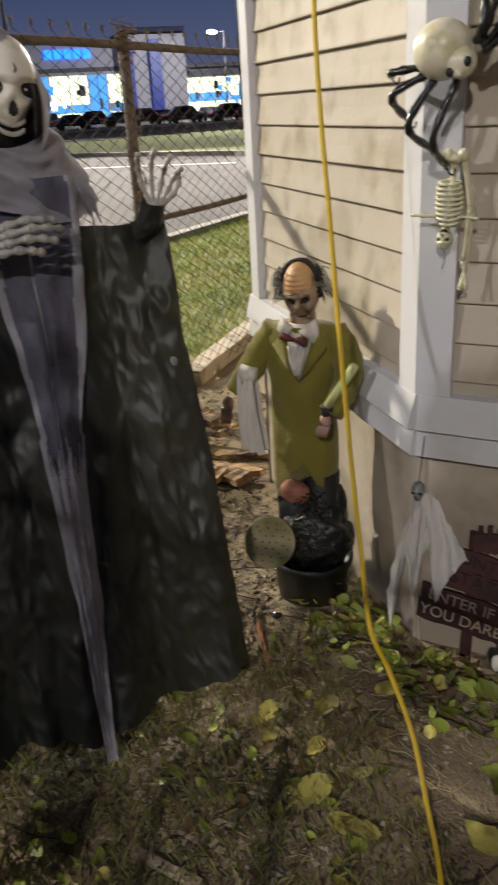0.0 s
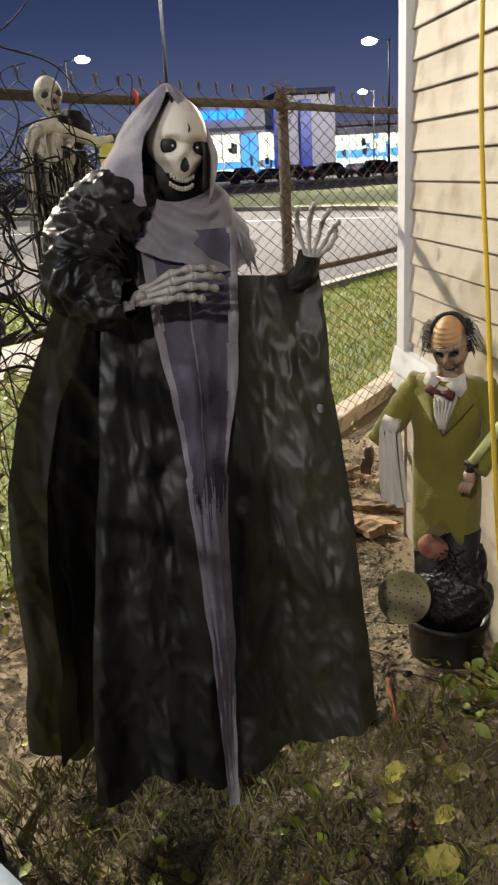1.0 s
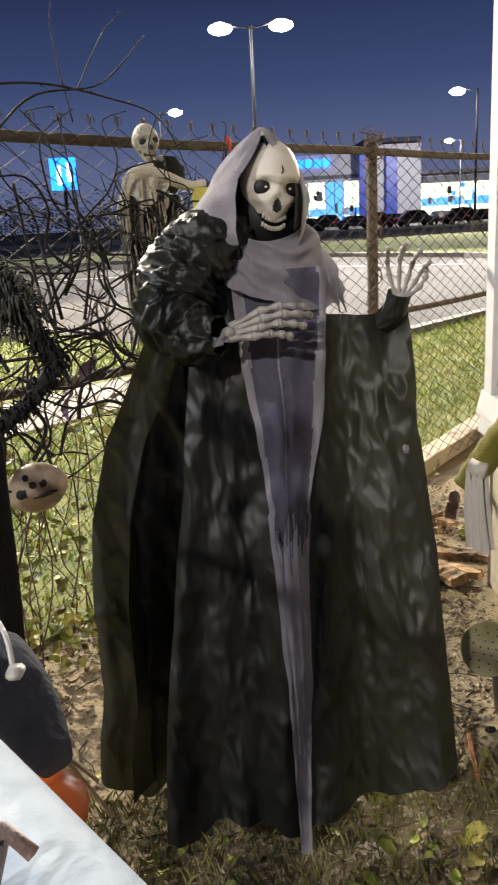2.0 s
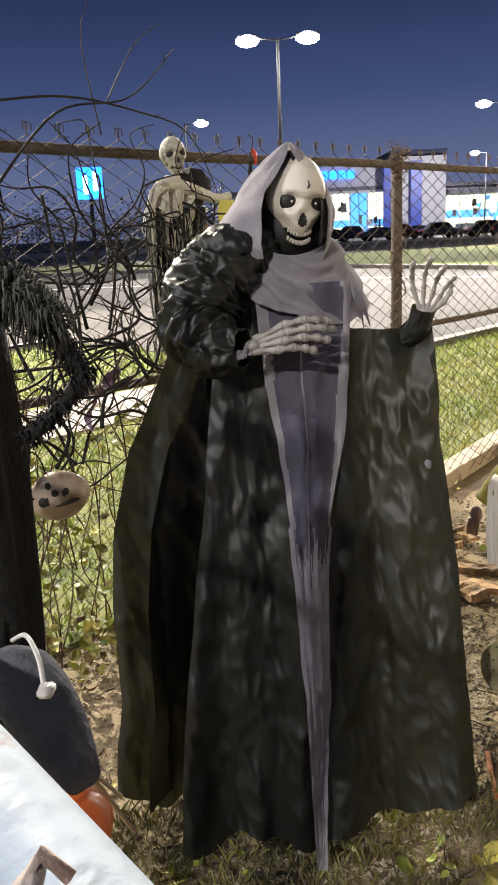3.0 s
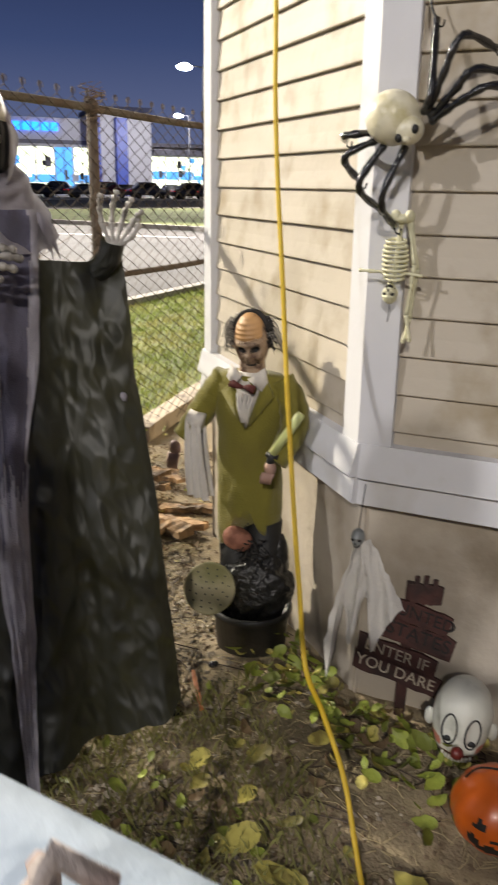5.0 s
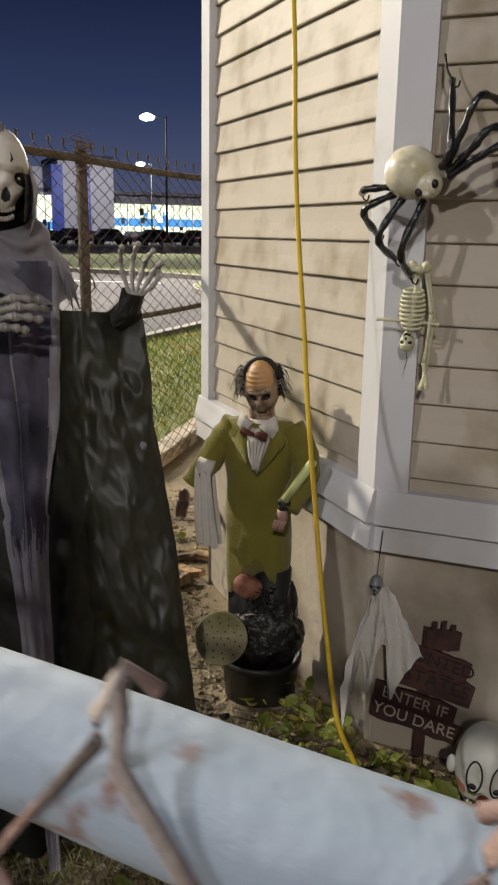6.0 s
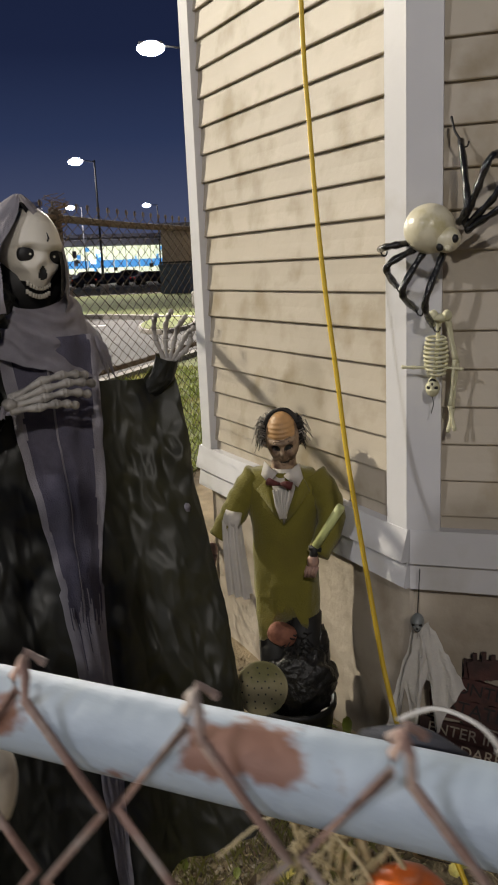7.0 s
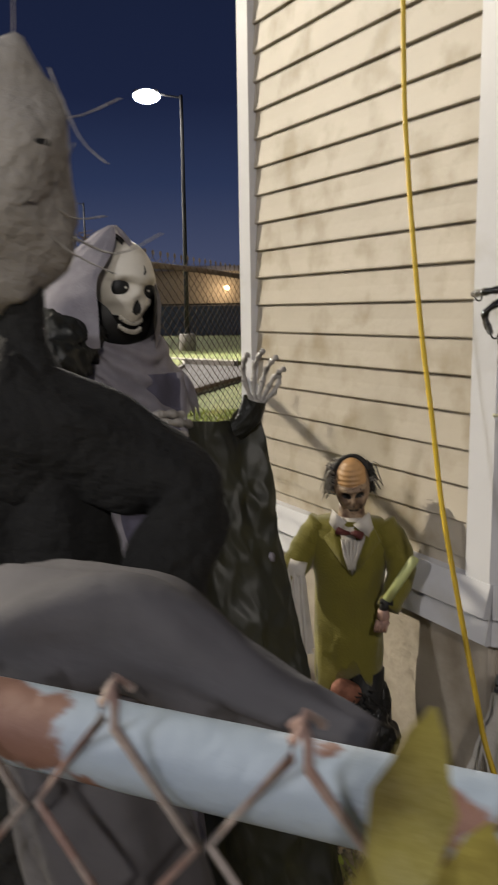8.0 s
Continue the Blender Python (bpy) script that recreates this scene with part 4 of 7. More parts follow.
    tube(bm, [P(0.108, 0.130, 0.692), P(0.122, 0.138, 0.738)], [0.012, 0.014], 10, 8)
    tube(bm, [P(0.100, 0.140, 0.735), P(0.142, 0.138, 0.728)], 0.008, 8, 8)
    tube(bm, [P(0.122, 0.138, 0.738), P(0.205, 0.125, 0.856), P(0.210, 0.124, 0.863)], [0.013, 0.014, 0.011], 12, 9)
    # legs and shirt tail
    for sx in (-1, 1):
        tube(bm, [P(sx * 0.05, 0.0, 0.47), P(sx * 0.055, 0.01, 0.25), P(sx * 0.055, 0.0, 0.03)], [0.06, 0.05, 0.045], 12, 8)
    ob = part("butler_doll", bm, [LIME, SHIRT, SKIN, SKIN_TOP, material("rubber_hand", (0.40, 0.25, 0.20), 0.5, vary=0.2, scale=30), BOW_TIE, HAIR, HAIR_DARK, BLACK,
                                  material("pale_green_blade", (0.52, 0.56, 0.24), 0.4, vary=0.12, scale=20)], None, "", True)
    return tagged(ob, "bald butler doll in an olive tailcoat holding towel and blade", "doll")


build_doll()

# ---- yellow cord down the wall and over the ground ----
def build_cord():
    bm = bmesh.new()
    pts = [(1.100, -0.220, 3.200), (1.140, -0.235, 2.500), (1.160, -0.240, 2.100), (1.180, -0.240, 1.900), (1.225, -0.255, 1.700), (1.265, -0.260, 1.500), (1.310, -0.262, 1.300), (1.355, -0.266, 1.100), (1.430, -0.280, 0.900), (1.510, -0.295, 0.700), (1.550, -0.300, 0.600), (1.667, -0.333, 0.470), (1.712, -0.306, 0.370), (1.797, -0.292, 0.260), (1.892, -0.307, 0.160), (2.008, -0.337, 0.070), (2.208, -0.437, 0.030), (2.508, -0.537, 0.012)]
    tube(bm, smooth_path(pts, 10), 0.0062, 8)
    ob = part("extension_cord", bm, CORD, None, "", True)
    tagged(ob, "yellow extension cord hanging from the eaves to the ground", "cord")


build_cord()

# ---- props on the front wall ----
PB = lambda s, o, z: Vector((CX, CY, 0)) + TB * s + NB * o + Vector((0, 0, z))
YELLOWED = material("yellowed_plastic", (0.62, 0.58, 0.43), 0.35, vary=0.10, scale=10, bump=0.1, tint=(0.36, 0.31, 0.10), tint_scale=13, tint_at=(0.52, 0.72), coat=0.3)
GLOSS_BLACK = material("glossy_black_foil", (0.010, 0.010, 0.011), 0.22, vary=0.3, scale=30, bump=0.5, bump_scale=60, coat=0.4)


def build_spider():
    t = thing("giant_spider", tuple(PB(0.085, 0.10, 1.63)), "giant toy spider with skull body and glossy black legs", "spider")
    iv = t.matrix_basis.inverted()
    q = lambda s, o, z: iv @ PB(s, o, z)
    bm = bmesh.new()
    vm = Matrix(((TB.x, NB.x, 0), (TB.y, NB.y, 0), (0, 0, 1)))
    ball(bm, q(0.062, 0.11, 1.645), (0.062, 0.062, 0.060), 0, 28, 20)
    ball(bm, q(0.104, 0.132, 1.618), (0.034, 0.034, 0.032), 0, 20, 14)
    for s, z in ((0.090, 1.600), (0.124, 1.618)):
        ball(bm, q(s, 0.156, z), (0.009, 0.009, 0.010), 1, 10, 8)
    ball(bm, q(0.108, 0.160, 1.596), (0.010, 0.010, 0.008), 0, 10, 8)
    part("skull_body", bm, [YELLOWED, BLACK], t, "yellowed white skull-shaped body", True)
    legs = [[(0.02, 1.615), (-0.035, 1.607), (-0.066, 1.603)], [(0.03, 1.600), (-0.037, 1.560), (-0.025, 1.510)], [(0.05, 1.594), (0.0, 1.500), (0.024, 1.450)],
            [(0.095, 1.585), (0.055, 1.470), (0.066, 1.408)], [(0.130, 1.655), (0.150, 1.70), (0.130, 1.850)], [(0.14, 1.652), (0.170, 1.72), (0.206, 1.800), (0.262, 1.786)],
            [(0.145, 1.645), (0.20, 1.695), (0.240, 1.735), (0.318, 1.728)], [(0.148, 1.635), (0.21, 1.672), (0.275, 1.702), (0.325, 1.690)]]
    for k, l in enumerate(legs):
        bm = bmesh.new()
        pts = smooth_path([q(s, 0.11 + 0.03 * (1 if 0 < j < len(l) - 1 else 0) - (0.06 if j == len(l) - 1 else 0), z) for j, (s, z) in enumerate(l)], 6)
        tube(bm, pts, [0.0088 * (1 + 0.18 * math.sin(i * 2.1)) for i in range(len(pts))], 8)
        e = pts[-1]
        hook = [e, e + Vector((0.006, 0.002, -0.014)), e + Vector((0.016, 0.006, -0.016)), e + Vector((0.02, 0.008, -0.004))]
        tube(bm, smooth_path(hook, 4), 0.0022, 6)
        part("leg", bm, GLOSS_BLACK, t, "", True)
    bm = bmesh.new()
    tube(bm, smooth_path([q(0.130, 0.05, 1.85), q(0.115, 0.04, 1.875), q(0.106, 0.02, 1.91)], 4), 0.003, 6)
    part("wire_hook", bm, BLACK, t, "thin black hanging wire", True)


build_spider()


def build_hanging_skeleton():
    bm = bmesh.new()
    o = 0.045
    # upside down: pelvis above, skull below
    tube(bm, smooth_path([PB(0.083, o, 1.425), PB(0.078, o, 1.36), PB(0.072, o, 1.28)], 6), 0.006, 7)
    for k in range(9):
        z, w = 1.375 - 0.011 * k, 0.020 + 0.010 * math.sin(k / 8 * math.pi * 0.8 + 0.4)
        pts = [PB(0.076 + math.sin(a) * w, o + 0.012 + math.cos(a) * 0.018, z - 0.004 * math.cos(a)) for a in [math.pi * 2 * j / 14 for j in range(14)]]
        tube(bm, pts + [pts[0]], 0.0036, 5)
    ball(bm, PB(0.085, o, 1.425), (0.020, 0.020, 0.012), 0, 10, 8)
    for s in (-1, 1):
        ball(bm, PB(0.085 + s * 0.017, o + 0.004, 1.432), (0.013, 0.013, 0.015), 0, 10, 8)
    m = Matrix(((TB.x, NB.x, 0, PB(0.068, o + 0.01, 1.250).x), (TB.y, NB.y, 0, PB(0.068, o + 0.01, 1.250).y), (0, 0, 1, 1.250), (0, 0, 0, 1))) @ pose(0, 0, 0, 0, 180, 0)
    skull(bm, m, 0.026, 0, 1, False)
    bony_finger(bm, [PB(0.055, o + 0.01, 1.300), PB(0.02, o + 0.02, 1.302), PB(-0.008, o + 0.02, 1.303)], 0.0042, 0)
    bony_finger(bm, [PB(0.098, o + 0.01, 1.300), PB(0.125, o + 0.012, 1.298), PB(0.140, o + 0.012, 1.296)], 0.0042, 0)
    bony_finger(bm, [PB(0.105, o, 1.425), PB(0.128, o, 1.31), PB(0.118, o, 1.19), PB(0.108, o + 0.01, 1.135)], 0.0050, 0)
    bony_finger(bm, [PB(0.100, o, 1.425), PB(0.122, o + 0.01, 1.32), PB(0.112, o + 0.01, 1.20), PB(0.124, o + 0.015, 1.14)], 0.0050, 0)
    tube(bm, smooth_path([PB(0.066, o + 0.01, 1.225), PB(0.070, o + 0.01, 1.205), PB(0.064, o + 0.01, 1.18), PB(0.068, o + 0.01, 1.195)], 4), 0.0011, 5, 1)
    ob = part("hanging_skeleton", bm, [material("glow_bone", (0.56, 0.54, 0.36), 0.5, vary=0.15, scale=40, bump=0.1), BLACK], None, "", True)
    tagged(ob, "small yellowish plastic skeleton hanging upside down by the corner", "skeleton")


build_hanging_skeleton()
WHITE_GAUZE = material("white_gauze", (0.62, 0.60, 0.56), 0.9, vary=0.12, scale=20, bump=0.5, bump_scale=140)


def build_ghost():
    t = thing("hanging_ghost", tuple(PB(0.035, 0.06, 0.60)), "small ghost of torn white gauze with grey skull head", "ghost")
    iv = t.matrix_basis.inverted()
    q = lambda s, o, z: iv @ PB(s, o, z)
    bm = bmesh.new()
    rows = []
    for k in range(26):
        tt = k / 25
        row = []
        for j in range(33):
            u = j / 32
            fall = 0.20 + 0.20 * (0.5 + 0.5 * math.sin(u * 17 + 1.0)) * (0.6 + 0.4 * math.sin(u * 5)) + 0.14 * math.exp(-((u - 0.08) / 0.07) ** 2) + 0.10 * math.exp(-((u - 0.66) / 0.05) ** 2) - 0.10 * math.exp(-((u - 0.45) / 0.12) ** 2)
            w = 0.022 + 0.125 * tt ** 0.9
            s = 0.040 + (u - 0.45) * 2 * w * 0.78 + 0.008 * noise.noise((u * 9, tt * 6, 0))
            o = 0.045 + 0.03 * math.cos((u - 0.5) * 3.0) + 0.014 * math.sin(u * 26 + tt * 4) * tt
            row.append(q(s, o, 0.590 - fall * tt + 0.01 * noise.noise((u * 14, tt * 9, 4))))
        rows.append(row)
    loft(bm, rows, 0, closed=False, caps=False)
    part("gauze", bm, WHITE_GAUZE, t, "torn white gauze", True)
    bm = bmesh.new()
    m = iv @ (Matrix.Translation(PB(0.033, 0.085, 0.603)) @ Matrix(((TB.x, NB.x, 0, 0), (TB.y, NB.y, 0, 0), (0, 0, 1, 0), (0, 0, 0, 1))))
    skull(bm, m, 0.026, 0, 1, False)
    part("skull_head", bm, [material("silver_grey_skull", (0.22, 0.235, 0.235), 0.4, vary=0.3, scale=50, bump=0.3), BLACK], t, "small grey skull head", True)
    bm = bmesh.new()
    tube(bm, [q(0.033, 0.08, 0.628), q(0.036, 0.05, 0.745)], 0.0016, 5)
    part("string", bm, BLACK, t, "black hanging string")


build_ghost()


def text_bars(body, size, m, mat, parent, name="lettering"):
    """Raised letters of a sign, as a mesh."""
    cu = bpy.data.curves.new("letters", "FONT")
    cu.body, cu.size, cu.extrude, cu.align_x, cu.align_y = body, size, 0.0008, "CENTER", "CENTER"
    tmp = bpy.data.objects.new("letters", cu)
    me = bpy.data.meshes.new_from_object(tmp)
    bpy.data.objects.remove(tmp)
    me.transform(m)
    me.materials.clear()
    me.materials.append(mat)
    ob = new(name, me)
    ob.parent = parent
    return ob


def build_sign():
    wood = material("dark_red_board", (0.060, 0.022, 0.018), 0.7, vary=0.4, scale=18, bump=0.4, bump_scale=50, tint=(0.03, 0.014, 0.012), tint_scale=12, piece=0.2)
    base = PB(0.15, 0.03, 0.05)
    t = thing("haunted_sign", Matrix.Translation(base) @ Matrix(((TB.x, NB.x, 0, 0), (TB.y, NB.y, 0, 0), (0, 0, 1, 0), (0, 0, 0, 1))) @ pose(0, 0, 0, 6, 0, 0), "dark red wooden plank sign with haunted estates lettering against the wall", "sign")
    # x along the wall, y out of it, z up
    planks = [(0.060, 0.385, 0.085, 0.055, -8), (0.035, 0.322, 0.200, 0.062, 9), (0.035, 0.258, 0.235, 0.066, 9), (0.0, 0.190, 0.225, 0.056, 8), (0.0, 0.138, 0.245, 0.058, 8)]
    for x, z, w, h, a in planks:
        bm = bmesh.new()
        n = 9
        top = [(-w / 2 + w * k / n, h / 2 + random.uniform(-0.004, 0.004)) for k in range(n + 1)]
        bot = [(w / 2 - w * k / n, -h / 2 + random.uniform(-0.004, 0.004)) for k in range(n + 1)]
        top[0], top[-1] = (-w / 2 - random.uniform(0, 0.015), h / 2), (w / 2 + random.uniform(0, 0.012), h / 2 - 0.006)
        r = pose(x, 0.012, z, 0, a, 0)
        loft(bm, [[r @ Vector((px, y, pz)) for px, pz in top + bot] for y in (-0.006, 0.006)])
        bmesh.ops.recalc_face_normals(bm, faces=bm.faces[:])
        part("plank", bm, wood, t)
    bm = bmesh.new()
    box(bm, (0.02, 0.0, 0.20), (0.03, 0.008, 0.42))
    for k in range(3):
        box(bm, (0.035 + 0.025 * k, 0.012, 0.418 + 0.006 * (k % 2)), (0.012, 0.010, 0.03))
    part("stake", bm, wood, t, "dark stake behind the planks")
    black = material("sign_black", (0.012, 0.010, 0.010), 0.6)
    pale = material("sign_cream", (0.42, 0.36, 0.28), 0.7, vary=0.25, scale=60)
    up = Matrix(((1, 0, 0, 0), (0, 0, 1, 0), (0, 1, 0, 0), (0, 0, 0, 1)))
    for body, x, z, a, sz, mat in (("HAUNTED", 0.035, 0.325, 9, 0.050, black), ("ESTATES", 0.040, 0.262, 9, 0.056, black), ("ENTER IF", 0.0, 0.192, 8, 0.047, pale), ("YOU DARE", 0.0, 0.140, 8, 0.047, pale)):
        text_bars(body, sz, pose(x, 0.0205, z, 0, a, 0) @ up, mat, t)


build_sign()


def build_clown():
    m = local_frame((1.60, 0.165, gz(1.6, 0.165) + 0.115), (0.78, -0.62)) @ pose(0, 0, 0, 0, 5, 0) @ Matrix.Scale(1.08, 4)
    bm = bmesh.new()

    def sh(p):
        x, y, z = p
        x *= 0.80 * (1 + 0.10 * z)
        if y > 0:
            for ex in (-0.30, 0.30):
                y -= 0.07 * math.exp(-(((x - ex) / 0.17) ** 2 + ((z - 0.12) / 0.32) ** 2))
                y += 0.10 * math.exp(-(((x - ex * 1.5) / 0.2) ** 2 + ((z + 0.36) / 0.16) ** 2))
            y -= 0.10 * math.exp(-((x / 0.36) ** 2 + ((z + 0.62) / 0.13) ** 2))
        return Vector((x, y, z))
    before = set(bm.faces)
    vs = ball(bm, (0, 0, 0), (0.088, 0.085, 0.112), 0, 130, 100, None, sh)
    for f in set(bm.faces) - before:
        c = f.calc_center_median()
        if c.y > 0.01:
            mo = (c.x / 0.042) ** 2 + ((c.z + 0.070 - 8 * c.x * c.x) / 0.020) ** 2
            if mo < 1:
                f.material_index = 2
            elif min(((c.x - ex) / 0.012) ** 2 + ((c.z + 0.032) / 0.012) ** 2 for ex in (-0.052, 0.052)) < 1:
                f.material_index = 3
    skin = {}
    for v in vs:
        if v.co.y > 0:
            skin[v] = v.co.copy()

    def on_face(x, z):
        v = min(skin.values(), key=lambda p: (p.x - x) ** 2 + (p.z - z) ** 2)
        return Vector((x, v.y, z))
    for ex in (-0.027, 0.027):
        ring = [on_face(ex + 0.017 * math.cos(a), 0.012 + 0.038 * math.sin(a)) for a in np.linspace(0, 2 * math.pi, 29)]
        tube(bm, [m @ p for p in ring], 0.0026, 6, 1)
        ball(bm, m @ on_face(ex, -0.012), (0.012, 0.006, 0.008), 1, 16, 10, m.to_3x3().normalized())
    for v in vs:
        v.co = m @ v.co
    ball(bm, m @ Vector((0, 0.092, -0.034)), 0.017, 2, 16, 12)
    for sx in (-1, 1):
        ball(bm, m @ Vector((sx * 0.076, -0.004, -0.018)), (0.014, 0.014, 0.026), 0, 12, 10)
    for k in range(-4, 5):
        box(bm, (k * 0.008, 0.080 - 3.5 * (k * 0.008) ** 2, -0.060 + 7 * (k * 0.008) ** 2), (0.006, 0.006, 0.010), m, 0)
    ob = part("clown_head", bm, [material("clown_white", (0.60, 0.60, 0.52), 0.4, vary=0.12, scale=9, bump=0.15, tint=(0.36, 0.37, 0.30), tint_scale=14, tint_at=(0.55, 0.75), coat=0.2), BLACK,
                                 material("clown_red", (0.13, 0.016, 0.012), 0.4, vary=0.3, scale=30, coat=0.3), material("clown_pink", (0.45, 0.16, 0.10), 0.5, vary=0.2, scale=20)], None, "", True)
    tagged(ob, "pale clown head mask with red nose on the ground", "mask")


build_clown()
ORANGE = material("orange_plastic", (0.55, 0.105, 0.008), 0.35, vary=0.12, scale=10, bump=0.12, bump_scale=30, coat=0.3)


def build_pumpkin(at, front, r, name, label, handle=True):
    t = thing(name, local_frame(at, front), label, "pumpkin")
    bm = bmesh.new()

    def sh(p):
        a = math.atan2(p.y, p.x)
        k = 1 + 0.045 * abs(math.cos(a * 5)) - 0.02
        return Vector((p.x * k, p.y * k, p.z * 0.88 - 0.10 * math.exp(-(p.x ** 2 + p.y ** 2) / 0.06) * (1 if p.z > 0 else 0)))
    before = set(bm.faces)
    ball(bm, (0, 0, r * 0.85), (r, r, r), 0, 60, 36, None, sh)
    for f in set(bm.faces) - before:
        c = f.calc_center_median()
        x, z = c.x / r, (c.z - r * 0.85) / r
        if c.y > 0:
            eye = any(abs(x - ex) < 0.17 * (1 - (z - 0.12) / 0.30) and 0.12 < z < 0.40 for ex in (-0.34, 0.34))
            nose = abs(x) < 0.10 * (1 - (z + 0.06) / 0.14) and -0.06 < z < 0.08
            mouth = abs(x) < 0.55 and -0.42 + 0.5 * x * x < z < -0.14 + 0.5 * x * x and not (int((x + 2) * 6) % 2 == 0 and (z > -0.24 + 0.5 * x * x))
            if eye or nose or mouth:
                f.material_index = 1
    part("body", bm, [ORANGE, BLACK], t, "", True)
    if handle:
        bm = bmesh.new()
        tube(bm, smooth_path([(-r * 0.75, 0, r * 1.45), (-r * 0.5, 0.02, r * 1.9), (0, 0.03, r * 2.05), (r * 0.5, 0.02, r * 1.85), (r * 0.75, 0, r * 1.45)], 6), 0.0025, 6)
        part("handle", bm, BLACK, t, "thin black handle", True)
    return t


build_pumpkin((1.85, 0.10, gz(1.85, 0.10) - 0.01), (0.75, -0.66), 0.110, "pumpkin_bucket", "orange plastic pumpkin bucket with black face on the ground")


def build_wall_things():
    t = thing("black_hanging_doll", tuple(PB(0.46, 0.07, 0.78)), "black cloth hanging decoration with grey netting", "decoration")
    iv = t.matrix_basis.inverted()
    q = lambda s, o, z: iv @ PB(s, o, z)
    bm = bmesh.new()
    ball(bm, q(0.465, 0.07, 0.845), (0.045, 0.045, 0.05), 0, 20, 14, None, lambda p: p * (1 + 0.12 * noise.noise(p * 3)))
    tube(bm, smooth_path([q(0.465, 0.07, 0.80), q(0.47, 0.08, 0.74), q(0.455, 0.08, 0.62), q(0.462, 0.09, 0.54)], 5), [0.03] * 8 + [0.022] * 8, 10)
    ball(bm, q(0.452, 0.10, 0.545), (0.018, 0.018, 0.022), 0, 12, 8)
    part("body", bm, BLACK, t, "black cloth body", True)
    bm = bmesh.new()
    loft(bm, [[q(0.40 + 0.05 * u + 0.02 * v, 0.09 + 0.012 * math.sin(u * 9 + v * 3), 0.83 - 0.055 * v - 0.02 * u) for u in np.linspace(0, 1, 9)] for v in np.linspace(0, 1.2, 8)], 0, closed=False, caps=False)
    part("netting", bm, material("grey_netting", (0.16, 0.16, 0.17), 0.8, vary=0.4, scale=60, bump=0.5), t, "crumpled grey netting", True)


build_wall_things()


# ---- planter with black bag and perforated lid in front of the doll ----
def build_planter():
    t = thing("planter_bucket", local_frame((0.86, -0.18, 0.0), (0.897, -0.443)), "black plastic planter bucket stuffed with black bag", "bucket")
    bm = bmesh.new()
    spin(bm, [(0.105, 0.0), (0.112, 0.008), (0.125, 0.16), (0.134, 0.165), (0.134, 0.185), (0.126, 0.187), (0.118, 0.10), (0.0, 0.10)], 36, 0, Matrix.Translation((0.03, 0.0, 0.0)), caps=False)
    part("bucket", bm, material("black_bucket", (0.018, 0.018, 0.018), 0.4, vary=0.4, scale=12, bump=0.2, tint=(0.07, 0.06, 0.045), tint_scale=6, tint_at=(0.5, 0.8)), t, "scuffed black bucket", True)
    bm = bmesh.new()
    ball(bm, (0.045, 0.005, 0.245), (0.115, 0.09, 0.13), 0, 36, 26, None, lambda p: p * (1 + 0.24 * noise.noise(p * 2.3) + 0.14 * noise.noise(p * 6.0)))
    ball(bm, (0.115, -0.01, 0.33), (0.032, 0.032, 0.105), 0, 18, 16, None, lambda p: p * (1 + 0.2 * noise.noise(p * 4.0)))
    part("bag", bm, material("black_bin_bag", (0.012, 0.012, 0.012), 0.3, vary=0.3, bump=0.6, bump_scale=45, distance=0.02), t, "crumpled black bag", True)
    bm = bmesh.new()
    for k in range(60):
        p = Vector((0.035 + random.gauss(0, 0.03), 0.085 + random.gauss(0, 0.012), 0.385 + random.gauss(0, 0.05)))
        d = Vector((random.uniform(-1, 1), random.uniform(-0.3, 0.6), random.uniform(-1, 0.6))) * 0.03
        tube(bm, [p, p + d * 0.5 + Vector((0, 0.006, 0)), p + d], [0.002, 0.003, 0.001], 4)
    tagged(part("stuffing", bm, HAIR_DARK, t, "tufts of grey stuffing", True), kind="stuff")
    bm = bmesh.new()
    ball(bm, (-0.012, 0.075, 0.445), (0.048, 0.030, 0.042), 0, 20, 14, pose(0, 0, 0, 0, 25, 0).to_3x3(), lambda p: Vector((p.x, p.y, max(-0.75, min(0.75, p.z)))))
    part("foam_block", bm, material("pink_foam", (0.36, 0.155, 0.10), 0.8, vary=0.25, scale=25, bump=0.4, tint=(0.2, 0.08, 0.05), tint_scale=12), t, "dirty pink foam block", True)
    t2 = thing("perforated_lid", local_frame((0.86, -0.18, 0.0), (0.897, -0.443)) @ pose(-0.085, 0.165, 0.315, -62, -12, 0), "round tan perforated lid leaning on the bucket", "lid")
    bm = bmesh.new()
    spin(bm, [(0.0, 0.0), (0.074, 0.0), (0.080, 0.004), (0.080, 0.016), (0.074, 0.018), (0.070, 0.012), (0.0, 0.012)], 40, 0, None, caps=False)
    part("disc", bm, material("tan_plastic", (0.34, 0.30, 0.17), 0.6, vary=0.15, scale=14, bump=0.2, tint=(0.2, 0.19, 0.08), tint_scale=8), t2, "", True)
    # holes stand as solid black plugs, the shade inside put into their colour
    for r, n in ((0.0, 1), (0.022, 6), (0.044, 10), (0.061, 12)):
        for k in range(n):
            bm = bmesh.new()
            a = 2 * math.pi * k / n + r * 9
            spin(bm, [(0.0028, 0.0), (0.0028, 0.0128)], 8, 0, Matrix.Translation((r * math.cos(a), r * math.sin(a), 0)))
            part("dark_hole_plug", bm, BLACK, t2)


build_planter()


# ---- lumber, litter, plants on the ground ----
WOOD = material("weathered_board", (0.42, 0.35, 0.25), 0.85, vary=0.25, scale=12, bump=0.5, bump_scale=40, tint=(0.16, 0.12, 0.08), tint_scale=5, piece=0.15)
